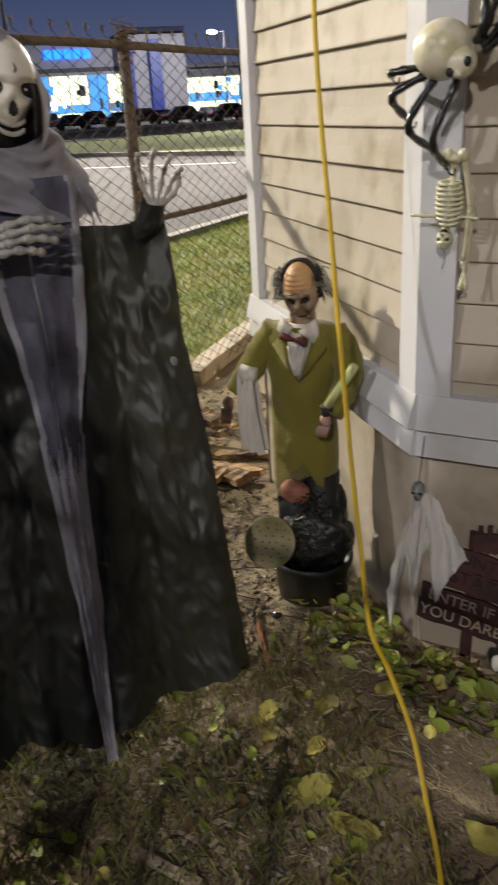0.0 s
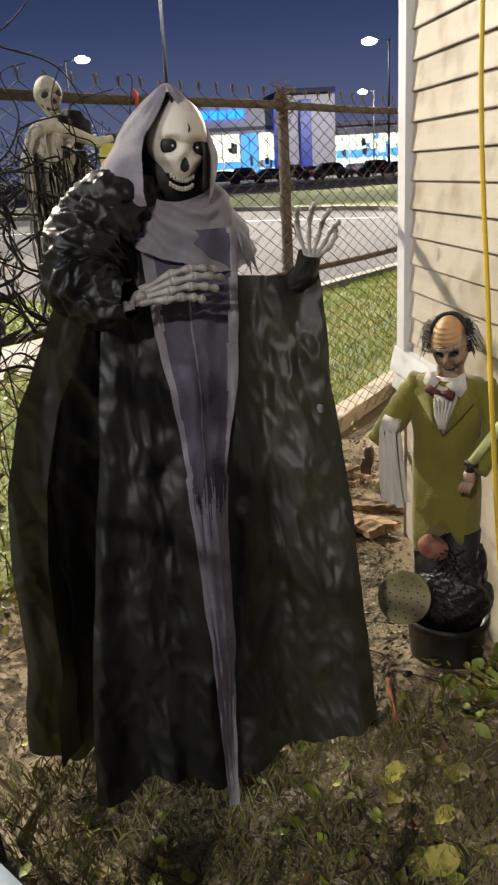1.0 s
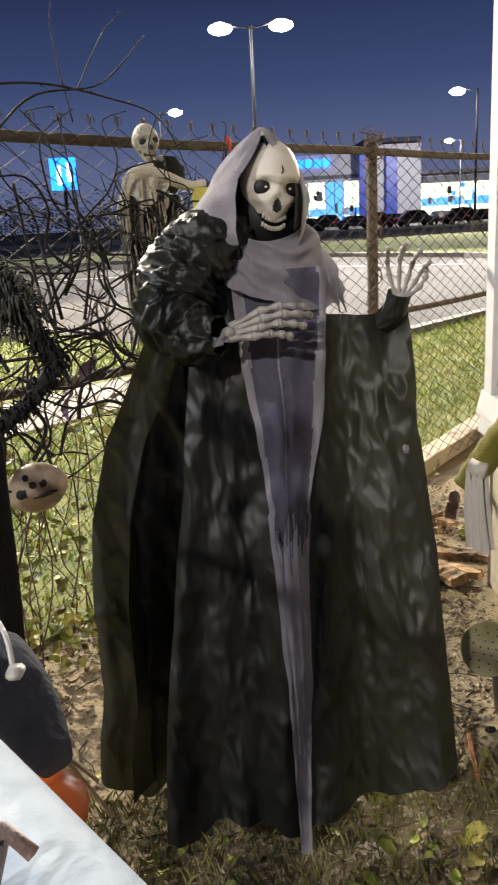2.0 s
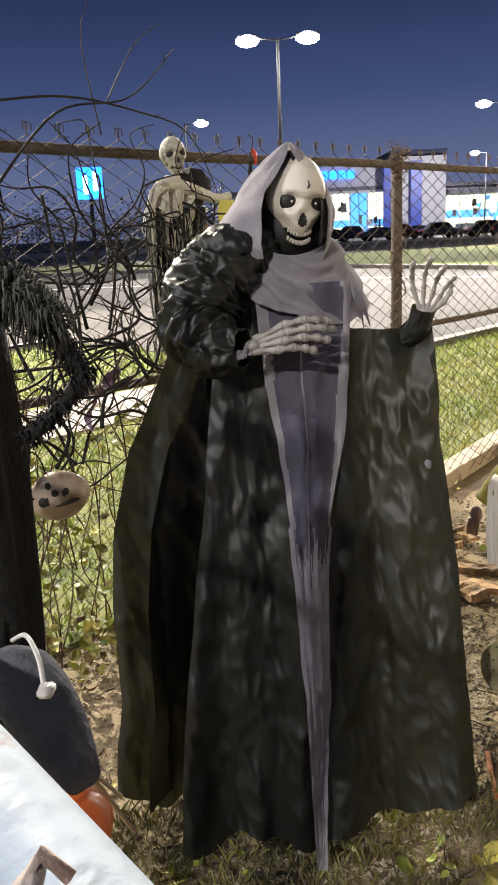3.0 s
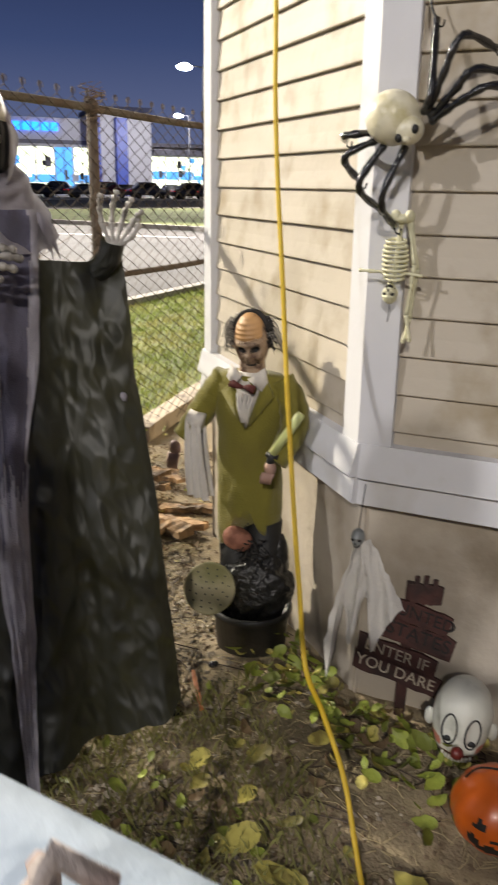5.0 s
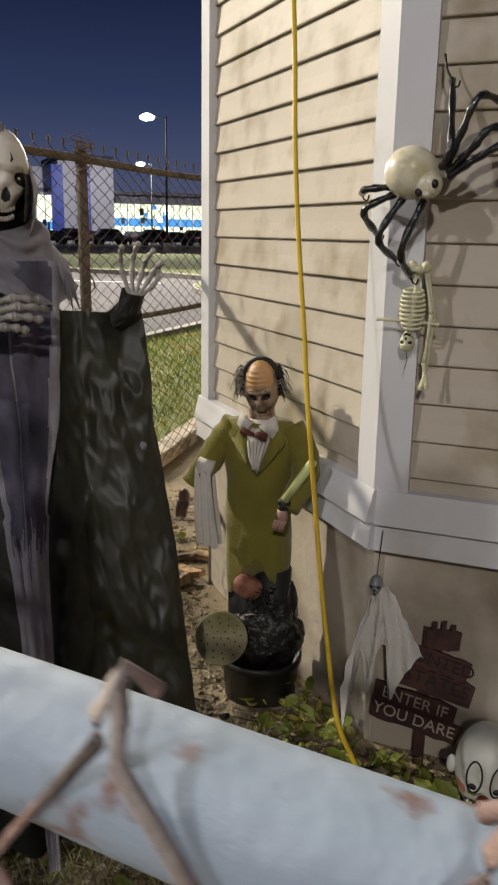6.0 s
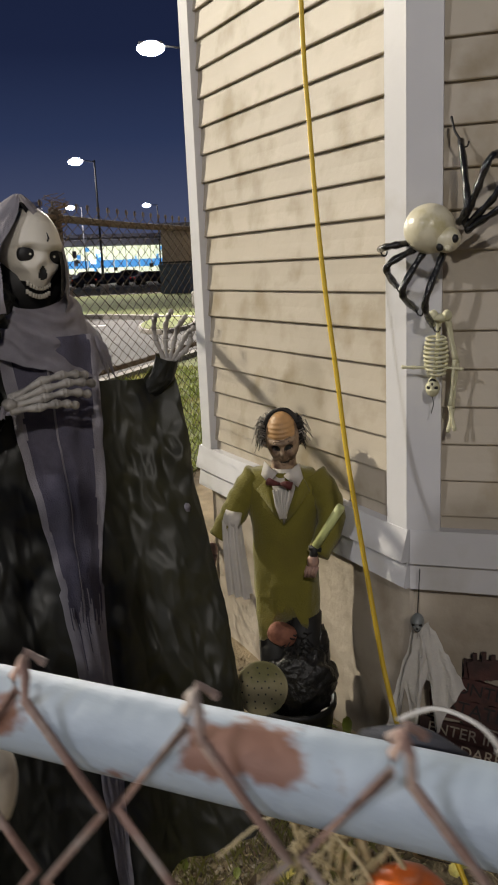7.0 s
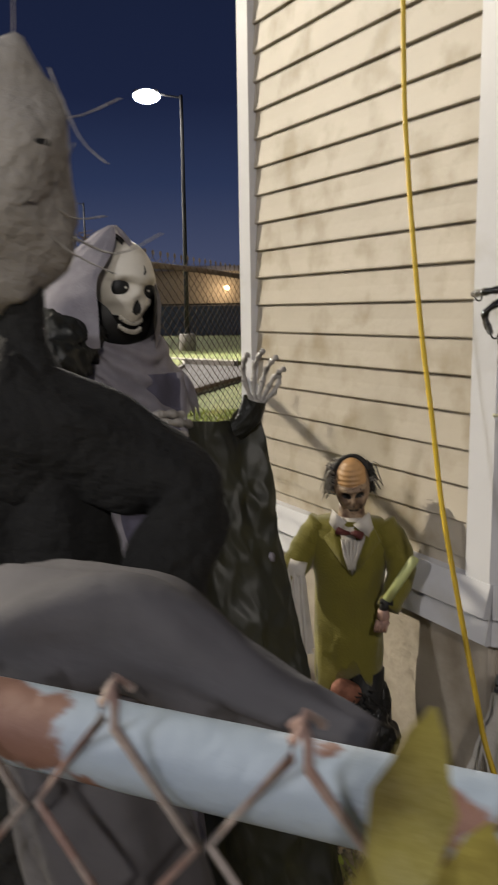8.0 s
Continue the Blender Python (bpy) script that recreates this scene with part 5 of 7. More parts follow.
ROTTEN = material("rotten_wood", (0.36, 0.235, 0.125), 0.9, vary=0.35, scale=20, bump=0.9, bump_scale=45, tint=(0.09, 0.06, 0.035), tint_scale=8, piece=0.25)


def beam(name, a, b, w, h, mat, label, cat="board", twist=0, rough=0.004, group=""):
    a, b = Vector(a), Vector(b)
    d = (b - a).normalized()
    s = d.cross(Vector((0, 0, 1))).normalized()
    u = s.cross(d)
    s, u = s * math.cos(twist) + u * math.sin(twist), u * math.cos(twist) - s * math.sin(twist)
    bm = bmesh.new()
    rings = []
    for k in range(13):
        p = a + (b - a) * k / 12
        rings.append([p + s * w / 2 * cs + u * h / 2 * cu + Vector((random.uniform(-1, 1), random.uniform(-1, 1), random.uniform(-1, 1))) * rough for cs, cu in ((-1, -0.9), (-0.9, -1), (0.9, -1), (1, -0.9), (1, 0.9), (0.9, 1), (-0.9, 1), (-1, 0.9))])
    loft(bm, rings)
    bmesh.ops.recalc_face_normals(bm, faces=bm.faces[:])
    return tagged(part(name, bm, mat), label, cat, group)


beam("timber_beam", (-1.50, 0.02, 0.055), (-2.75, 1.00, 0.06), 0.14, 0.10, WOOD, "weathered squared timber lying by the house corner", "timber")
beam("board", (-1.02, -0.30, 0.02), (-1.55, 0.02, 0.05), 0.07, 0.022, WOOD, "grey weathered board lying on the earth", "board")
for k_ in range(11):
    x_, y_ = -0.95 + 0.075 * k_ + random.uniform(-0.08, 0.08), -0.22 + random.uniform(-0.12, 0.22)
    ln_, a_ = random.uniform(0.14, 0.42), random.uniform(0.35, 1.15)
    z_ = gz(x_, y_) + 0.014 + 0.045 * random.random() * (1 if k_ < 8 else 0.2)
    beam("rotten_plank", (x_ - math.cos(a_) * ln_ / 2, y_ - math.sin(a_) * ln_ / 2, z_), (x_ + math.cos(a_) * ln_ / 2, y_ + math.sin(a_) * ln_ / 2, z_ + 0.015), random.uniform(0.05, 0.12), random.uniform(0.015, 0.035), ROTTEN, "broken piece of orange-brown rotten wood", "plank", random.uniform(-0.2, 0.2), 0.008, "pile of rotten wood")
beam("rotten_plank", (-0.55, -0.45, 0.02), (-0.10, 0.0, 0.03), 0.05, 0.03, ROTTEN, "long dark rotten board at the pile's edge", "plank", 0, 0.007, "pile of rotten wood")
beam("orange_stick", (1.00, -0.395, gz(1.0, -0.4) + 0.008), (1.185, -0.425, gz(1.18, -0.42) + 0.008), 0.011, 0.008, material("orange_wood", (0.48, 0.16, 0.04), 0.6, vary=0.2, scale=30), "short orange stick on the ground", "stick", 0, 0.0008)
for x_, y_, l_ in ((1.17, -0.495, 0.035), (0.99, -0.325, 0.035)):
    bm_ = bmesh.new()
    ball(bm_, (x_, y_, gz(x_, y_) + 0.008), (0.012, l_ / 2, 0.010), 0, 12, 8, None, lambda p: p * (1 + 0.2 * noise.noise(p * 3)))
    tagged(part("plastic_scrap", bm_, GLOSS_BLACK, None, "", True), "small scrap of shiny black plastic on the ground", "litter", "plastic scraps")
PEBBLE = material("pebbles", (0.40, 0.345, 0.26), 0.85, vary=0.3, scale=60, bump=0.3, tint=(0.12, 0.10, 0.075), tint_scale=9)


def in_house(x, y):
    return (y > -0.02 and x - y < 1.33 and x + y > -0.15)


def rubble(name, count, lo, hi, area, mat, label, flat=0.5):
    V, Fs = [], []
    oct_f = [(0, 2, 4), (2, 1, 4), (1, 3, 4), (3, 0, 4), (2, 0, 5), (1, 2, 5), (3, 1, 5), (0, 3, 5)]
    n = 0
    while n < count:
        x, y = area()
        if in_house(x, y):
            continue
        n += 1
        r = lo + (hi - lo) * random.random() ** 3
        a = random.uniform(0, 6.28)
        ca, sa = math.cos(a) * r, math.sin(a) * r
        e = random.uniform(0.45, 1.0)
        z = gz(x, y) + r * flat * 0.35
        j = lambda: random.uniform(0.75, 1.2)
        b = len(V)
        k = [j() for _ in range(6)]
        V += [(x + ca * k[0], y + sa * k[0], z), (x - ca * k[1], y - sa * k[1], z), (x - sa * e * k[2], y + ca * e * k[2], z), (x + sa * e * k[3], y - ca * e * k[3], z), (x, y, z + r * flat * k[4]), (x, y, z - r * flat)]
        Fs += [(b + p, b + q, b + s) for p, q, s in oct_f]
    return tagged(raw(name, V, Fs, mat), label, "gravel", kind="stuff")


path_area = lambda: (lambda t: (0.0 + 1.9 * t + random.gauss(0, 0.30), -0.55 - 0.25 * t + random.gauss(0, 0.28)))(random.random())
rubble("gravel", 9000, 0.003, 0.016, path_area, PEBBLE, "small pale stones and chips in the earth")
rubble("soil_crumbs", 14000, 0.003, 0.014, lambda: (random.uniform(-1.4, 2.4), random.uniform(-1.9, 0.4)), material("soil_crumbs", (0.18, 0.13, 0.08), 0.95, vary=0.5, scale=30, bump=0.4), "brown soil crumbs on the yard")
STRAW = material("dry_straw", (0.40, 0.33, 0.18), 0.8, vary=0.4, scale=6, bump=0)
TWIG = material("dark_twigs", (0.07, 0.05, 0.035), 0.9, vary=0.4, scale=6, bump=0)


def straws(name, count, area, mat, lmin, lmax, r, label):
    lines = []
    while len(lines) < count:
        x, y = area()
        if in_house(x, y):
            continue
        a, l = random.uniform(0, 6.28), random.uniform(lmin, lmax)
        dx, dy = math.cos(a) * l / 2, math.sin(a) * l / 2
        k = random.uniform(-0.3, 0.3)
        lines.append([Vector((x - dx, y - dy, gz(x - dx, y - dy) + r + 0.002)), Vector((x + dy * k, y - dx * k, gz(x, y) + r + random.uniform(0.002, 0.012))), Vector((x + dx, y + dy, gz(x + dx, y + dy) + r + 0.002))])
    V, Fs = wires(lines, r)
    return tagged(raw(name, V, Fs, mat), label, "litter", kind="stuff")


straws("straw", 2600, lambda: (random.uniform(-1.2, 2.4), random.uniform(-1.6, 0.35)), STRAW, 0.015, 0.07, 0.0012, "dry straw and grass scraps on the earth")
straws("twigs", 420, lambda: (random.uniform(-1.2, 2.3), random.uniform(-1.8, 0.35)), TWIG, 0.04, 0.20, 0.0022, "thin dark twigs on the earth")
for a_, b_, w_ in (((1.66, -0.92, 0.012), (1.80, -0.80, 0.014), 0.022), ((1.25, -1.55, 0.01), (1.45, -1.45, 0.02), 0.015), ((1.22, -1.42, 0.01), (1.40, -1.48, 0.02), 0.014)):
    beam("stick", a_, b_, w_, w_ * 0.7, WOOD, "short pale broken stick on the earth", "stick", 0, 0.002, "broken sticks")


def leaf_mesh(name, ln, wd, mats, curl):
    """A broad leaf with a folded midrib and thickness of its own."""
    V, Fs = [], []
    n = 7
    for k in range(n):
        t = k / (n - 1)
        w = wd * math.sin(math.pi * min(0.98, 0.06 + 0.92 * t) ** 0.8) * (1 + 0.10 * math.sin(t * 17))
        z = curl * ln * (t - 0.5) ** 2
        V += [(-w / 2, (t - 0.5) * ln, z + 0.18 * w), (0, (t - 0.5) * ln, z), (w / 2, (t - 0.5) * ln, z + 0.18 * w)]
    for k in range(n - 1):
        a = 3 * k
        Fs += [(a, a + 1, a + 4, a + 3), (a + 1, a + 2, a + 5, a + 4)]
    me = bpy.data.meshes.new(name)
    me.from_pydata(V, [], Fs)
    me.update()
    me.materials.append(mats)
    for p in me.polygons:
        p.use_smooth = True
    return me


LEAF_G = material("green_leaf", (0.22, 0.26, 0.04), 0.5, vary=0.35, scale=14, bump=0.3, bump_scale=60, piece=0.45)
LEAF_Y = material("yellow_leaf", (0.42, 0.37, 0.09), 0.55, vary=0.3, scale=20, bump=0.3, tint=(0.16, 0.13, 0.03), tint_scale=14, piece=0.35)
LEAF_B = material("brown_leaf", (0.13, 0.085, 0.04), 0.7, vary=0.35, scale=20, bump=0.3, piece=0.35)
kinds = [leaf_mesh("leaf", 0.070, 0.045, LEAF_G, 0.5), leaf_mesh("leaf", 0.055, 0.040, LEAF_Y, 0.9), leaf_mesh("leaf", 0.060, 0.034, LEAF_B, 1.6), leaf_mesh("leaf", 0.095, 0.062, LEAF_Y, 0.4)]


def leaf_patch(name, label, centre, n, place, pick, lift=0.02, size=(0.6, 1.3), tilt=40):
    t = thing(name, centre, label, "leaves")
    for _ in range(n):
        x, y, z = place()
        if in_house(x, y):
            continue
        ob = new("leaf", kinds[pick()])
        ob.parent = t
        s = random.uniform(*size)
        ob.matrix_basis = t.matrix_basis.inverted() @ pose(x, y, z, random.uniform(-tilt, tilt), random.uniform(-tilt, tilt), random.uniform(0, 360)) @ Matrix.Diagonal((s, s, s, 1))
    return t


def on_ground(x, y, up=0.0):
    return (x, y, gz(x, y) + 0.012 + up)


leaf_patch("leaf_litter", "scattered yellow and brown fallen leaves on the earth", (1.2, -0.6, 0), 120, lambda: on_ground(random.uniform(-0.6, 2.2), random.uniform(-1.7, 0.2)), lambda: random.choice((1, 1, 2, 2, 0)), size=(0.45, 1.0), tilt=22)
leaf_patch("big_leaves", "large pale yellow-green leaves lying on the soil", (1.7, -0.3, 0), 12, lambda: on_ground(random.uniform(1.35, 1.95), random.uniform(-0.55, -0.08), 0.006), lambda: 3, size=(0.7, 1.25), tilt=14)
leaf_patch("ground_plants", "low green leafy plants along the foundation", (1.4, 0.05, 0), 270, lambda: (lambda t: on_ground(1.02 + 0.75 * t + random.gauss(0, 0.07), -0.03 + 0.28 * t * t - abs(random.gauss(0, 0.13)), abs(random.gauss(0, 0.025))))(random.random()), lambda: random.choice((0, 0, 0, 1, 2)), size=(0.3, 1.05), tilt=58)
leaf_patch("fence_weeds", "green and yellow weeds at the fence foot", (0.1, -1.45, 0), 420, lambda: (lambda s, h: (*(lot(s, 1.0 - abs(random.gauss(0, 0.09)))[:2]), 0.02 + h))(random.uniform(-2.1, -0.25), abs(random.gauss(0, 0.13))), lambda: random.choice((0, 0, 1, 1, 1, 2)), size=(0.5, 1.1), tilt=60)
leaf_patch("post_weeds", "bushy green weeds round the fence post", (-1.0, -0.4, 0), 150, lambda: (lambda s, h: (*(lot(s, 0.98 - abs(random.gauss(0, 0.08)))[:2]), 0.02 + h))(random.gauss(0.45, 0.22), abs(random.gauss(0, 0.16))), lambda: random.choice((0, 0, 0, 1)), size=(0.35, 0.8), tilt=60)
leaf_patch("bush_leaves", "yellow-green leaves of a bush behind the fence", (0.2, -2.1, 0), 420, lambda: (lambda s, n, h: (*(lot(s, n)[:2]), h))(random.gauss(-1.5, 0.32), random.uniform(1.12, 1.5), max(0.05, random.gauss(0.52, 0.26))), lambda: random.choice((0, 0, 1, 1)), size=(0.5, 1.0), tilt=60)
leaf_patch("low_weeds", "dark green weeds in the foreground soil", (1.9, -0.9, 0), 120, lambda: on_ground(random.uniform(1.3, 2.25), random.uniform(-1.5, -0.45), abs(random.gauss(0, 0.012))), lambda: random.choice((0, 0, 1, 2)), size=(0.3, 0.8), tilt=35)
blades("yard_grass", 9000, lambda: (lambda x, y: Vector((x, y, gz(x, y))))(random.uniform(1.1, 2.6), random.uniform(-1.7, -0.25)), 0.05, material("dull_grass", (0.19, 0.185, 0.055), 0.8, vary=0.5, scale=4, bump=0), "thin dull grass in the trampled soil", 0.0016)

# ---- props hung on the back fence ----
DARK_CANE = material("dark_bramble", (0.010, 0.008, 0.007), 0.8, vary=0.4, scale=30, bump=0.4)
BROWN_VINE = material("dry_brown_vine", (0.10, 0.065, 0.04), 0.85, vary=0.4, scale=30, bump=0.3)
FRONT = 0.94


def cane(pts, r0, r1, mat, label, name="bramble_cane", steps=7):
    bm = bmesh.new()
    p = smooth_path([lot(s, n, z) for s, n, z in pts], steps)
    tube(bm, p, list(np.linspace(r0, r1, len(p))), 6)
    for k in range(3, len(p) - 2, 4):
        d = Vector((random.uniform(-1, 1), random.uniform(-1, 1), random.uniform(-0.3, 1))).normalized()
        tube(bm, [p[k], p[k] + d * random.uniform(0.012, 0.03)], [r0 * 0.45, 0.0004], 4)
    return part(name, bm, mat, None, "", True)


bramble = thing("bramble_bush", tuple(lot(-1.3, 0.95)), "tangle of dark bare bramble canes over the fence", "bush")
binv = bramble.matrix_basis.inverted()


def grow(ob):
    ob.parent = bramble
    ob.matrix_parent_inverse = binv
    return ob


for k_ in range(125):
    s_, z_ = random.uniform(-2.2, -0.6), random.uniform(0.75, 1.6)
    pts_ = [(s_, FRONT + random.uniform(-0.12, 0.02), z_)]
    a_ = random.uniform(0.2, 2.9)
    for j_ in range(5):
        a_ += random.uniform(-1.0, 1.0)
        s_ += math.cos(a_) * 0.12
        z_ += math.sin(a_) * 0.12
        pts_.append((max(-2.4, min(-0.5, s_)), FRONT + random.uniform(-0.14, 0.03), max(0.62, min(1.92, z_))))
    grow(cane(pts_, random.uniform(0.003, 0.0085), 0.0018, DARK_CANE, ""))
# vines from 85 on are added to dapple the lamp light on the foundation
for k_ in range(130):
    s_ = random.uniform(-2.1, -0.55) if k_ < 85 else random.uniform(-0.62, -0.02)
    z_ = random.uniform(0.0, 0.6) if k_ < 85 else random.uniform(0.0, 0.35)
    pts_ = [(s_ + 0.05 * random.gauss(0, 1) * j, FRONT + random.uniform(-0.05, 0.05), z_ + 0.22 * j) for j in range(random.randint(3, 6))]
    grow(cane(pts_, 0.0032, 0.0015, BROWN_VINE, "", "dry_and_added_vine"))
for pts_ in ([(-2.0, 0.95, 1.78), (-1.75, 0.93, 1.92), (-1.35, 0.93, 2.00), (-1.0, 0.95, 1.98), (-0.75, 0.97, 1.92), (-0.6, 0.98, 1.70)],
             [(-1.6, 0.95, 1.7), (-1.35, 0.93, 1.95), (-1.05, 0.93, 2.02), (-0.82, 0.95, 2.2)], [(-2.1, 0.95, 1.9), (-1.7, 0.95, 1.95), (-1.4, 0.96, 1.80), (-1.15, 0.97, 1.5)],
             [(-1.12, 0.97, 2.0), (-0.98, 0.97, 2.2), (-0.86, 0.97, 2.28)], [(-1.15, 0.97, 1.9), (-1.20, 0.97, 2.2), (-1.13, 0.97, 2.35)],
             [(-1.9, 0.9, 1.05), (-1.75, 0.88, 0.80), (-1.45, 0.88, 0.72), (-1.2, 0.88, 0.80), (-0.95, 0.9, 0.88)], [(-1.45, 0.9, 1.7), (-1.40, 0.88, 1.3), (-1.25, 0.88, 1.0), (-1.22, 0.88, 0.6)],
             [(-1.7, 0.9, 1.75), (-1.72, 0.88, 1.35), (-1.62, 0.88, 1.1)], [(-1.95, 0.9, 1.55), (-1.6, 0.88, 1.45), (-1.2, 0.88, 1.42), (-0.95, 0.9, 1.55)]):
    grow(cane(pts_, 0.0055 if pts_[0][2] < 1.85 else 0.003, 0.002 if pts_[0][2] < 1.85 else 0.001, DARK_CANE, ""))
# dry tangle on the fence post, and fence-top grass
post_vine = thing("post_vine", tuple(lot(0.75, 0.98)), "dry brown vine wound round the fence post", "vine")
pinv = post_vine.matrix_basis.inverted()
for k_ in range(26):
    z_ = random.uniform(0.6, 1.8) if k_ < 14 else random.uniform(1.75, 1.9)
    a_ = random.uniform(0, 6.28)
    pts_ = [(0.75 + math.cos(a_ + 1.5 * j) * (0.035 + 0.02 * random.random()) + (0.03 * random.gauss(0, 1) if k_ > 13 else 0), FN + math.sin(a_ + 1.5 * j) * 0.045 - 0.01, z_ + 0.05 * j * (1 if k_ < 14 else 0.35)) for j in range(6)]
    ob_ = cane(pts_, 0.0028, 0.0012, BROWN_VINE, "", "vine", 4)
    ob_.parent, ob_.matrix_parent_inverse = post_vine, pinv


def build_fence_ghoul():
    bm = bmesh.new()
    at = lambda s, o, z: lot(s, FN - 0.06 - o, z)
    # frame on the fence: x along +s, y towards the yard
    m = Matrix.Translation(at(-0.845, 0.04, 1.842)) @ Matrix(((DS.x, -DN.x, 0, 0), (DS.y, -DN.y, 0, 0), (0, 0, 1, 0), (0, 0, 0, 1))) @ pose(0, 0, 0, 4, -6, 24)
    skull(bm, m, 0.066, 0, 1)
    # gauze wrapped over the head and shoulders
    tube(bm, smooth_path([at(-0.845, 0.03, 1.77), at(-0.85, 0.03, 1.72), at(-0.86, 0.02, 1.62)], 4), [0.03] * 4 + [0.045] * 5, 12, 2)
    for sg in range(2):
        base = [at(-0.86, 0.05, 1.74), at(-0.76, 0.06, 1.715), at(-0.67, 0.07, 1.690), at(-0.60, 0.08, 1.700)] if sg else [at(-0.86, 0.05, 1.74), at(-0.92, 0.06, 1.735), at(-0.965, 0.06, 1.70), at(-1.00, 0.06, 1.60)]
        tube(bm, smooth_path(base, 6), list(np.linspace(0.028, 0.013, 19)), 10, 2)
    rows = []
    for k in range(20):
        t = k / 19
        row = []
        for j in range(29):
            u = j / 28
            ln = 0.07 + 0.30 * max(0.0, math.sin(u * 21 + 0.6)) ** 2.5 * (1 if u < 0.6 else 0.3)
            row.append(at(-0.985 + 0.22 * u + 0.010 * noise.noise((u * 6, t * 5, 1)), 0.055 + 0.02 * math.sin(u * 21 + t * 3), 1.745 - 0.05 * abs(u - 0.5) - ln * t))
        rows.append(row)
    loft(bm, rows, 2, closed=False, caps=False)
    for k in range(170):
        u = random.random()
        p = at(-1.02 + 0.36 * u, 0.05 + 0.03 * random.random(), random.uniform(1.10, 1.66))
        ln = random.uniform(0.10, 0.34)
        tube(bm, [p, p + Vector((random.uniform(-0.02, 0.02), random.uniform(-0.02, 0.02), -ln * 0.5)), p + Vector((random.uniform(-0.03, 0.03), random.uniform(-0.02, 0.02), -ln))], [0.0016, 0.0022, 0.0008], 4, 2 if random.random() < 0.4 else 4)
    rows = []
    for k in range(16):
        t = k / 15
        rows.append([at(-0.98 + 0.29 * u + 0.03 * noise.noise((u * 4, t * 4, 7)), 0.02 + 0.02 * math.sin(u * 15 + t), 1.66 - 0.05 * t - (0.34 + 0.16 * math.sin(u * 14)) * t) for u in np.linspace(0, 1, 25)])
    loft(bm, rows, 3, closed=False, caps=False)
    ball(bm, at(-0.70, -0.03, 1.735), (0.075, 0.075, 0.07), 3, 22, 16, None, lambda p: p * (1 + 0.25 * noise.noise(p * 2.5)))
    ob = part("fence_ghoul", bm, [material("pale_skull", (0.36, 0.34, 0.27), 0.7, vary=0.2, scale=30, bump=0.5, bump_scale=90, tint=(0.16, 0.15, 0.11), tint_scale=16), BLACK,
                                  material("cream_gauze", (0.56, 0.54, 0.46), 0.9, vary=0.2, scale=40, bump=0.6, bump_scale=150), material("black_rag", (0.020, 0.019, 0.018), 0.9, vary=0.5, scale=25, bump=0.6, bump_scale=60),
                                  material("smoky_gauze", (0.13, 0.125, 0.105), 0.9, vary=0.3, scale=40, bump=0.4, bump_scale=150)], None, "", True)
    tagged(ob, "small gauze-wrapped skeleton ghoul with outstretched arms on the fence", "figure")


build_fence_ghoul()


def build_tape():
    bm = bmesh.new()
    mid = smooth_path([lot(-0.66, 0.88, 1.68), lot(-0.70, 0.86, 1.45), lot(-0.80, 0.84, 1.2), lot(-0.90, 0.84, 0.95), lot(-0.98, 0.84, 0.75), lot(-1.12, 0.85, 0.47)], 8)
    rows = []
    for k, p in enumerate(mid):
        w = 0.028 + 0.008 * math.sin(k * 0.7)
        rows.append([p + DS * w * (u - 0.5) * 2 + DN * (0.012 * math.sin(k * 0.8 + u * 5)) for u in np.linspace(0, 1, 5)])
    loft(bm, rows, 0, closed=False, caps=False)
    ob = part("yellow_ribbon", bm, material("yellow_tape", (0.55, 0.52, 0.10), 0.5, vary=0.15, scale=12, bump=0.3, bump_scale=30), None, "", True)
    tagged(ob, "crumpled yellow ribbon of tape hanging on the fence", "ribbon")


build_tape()


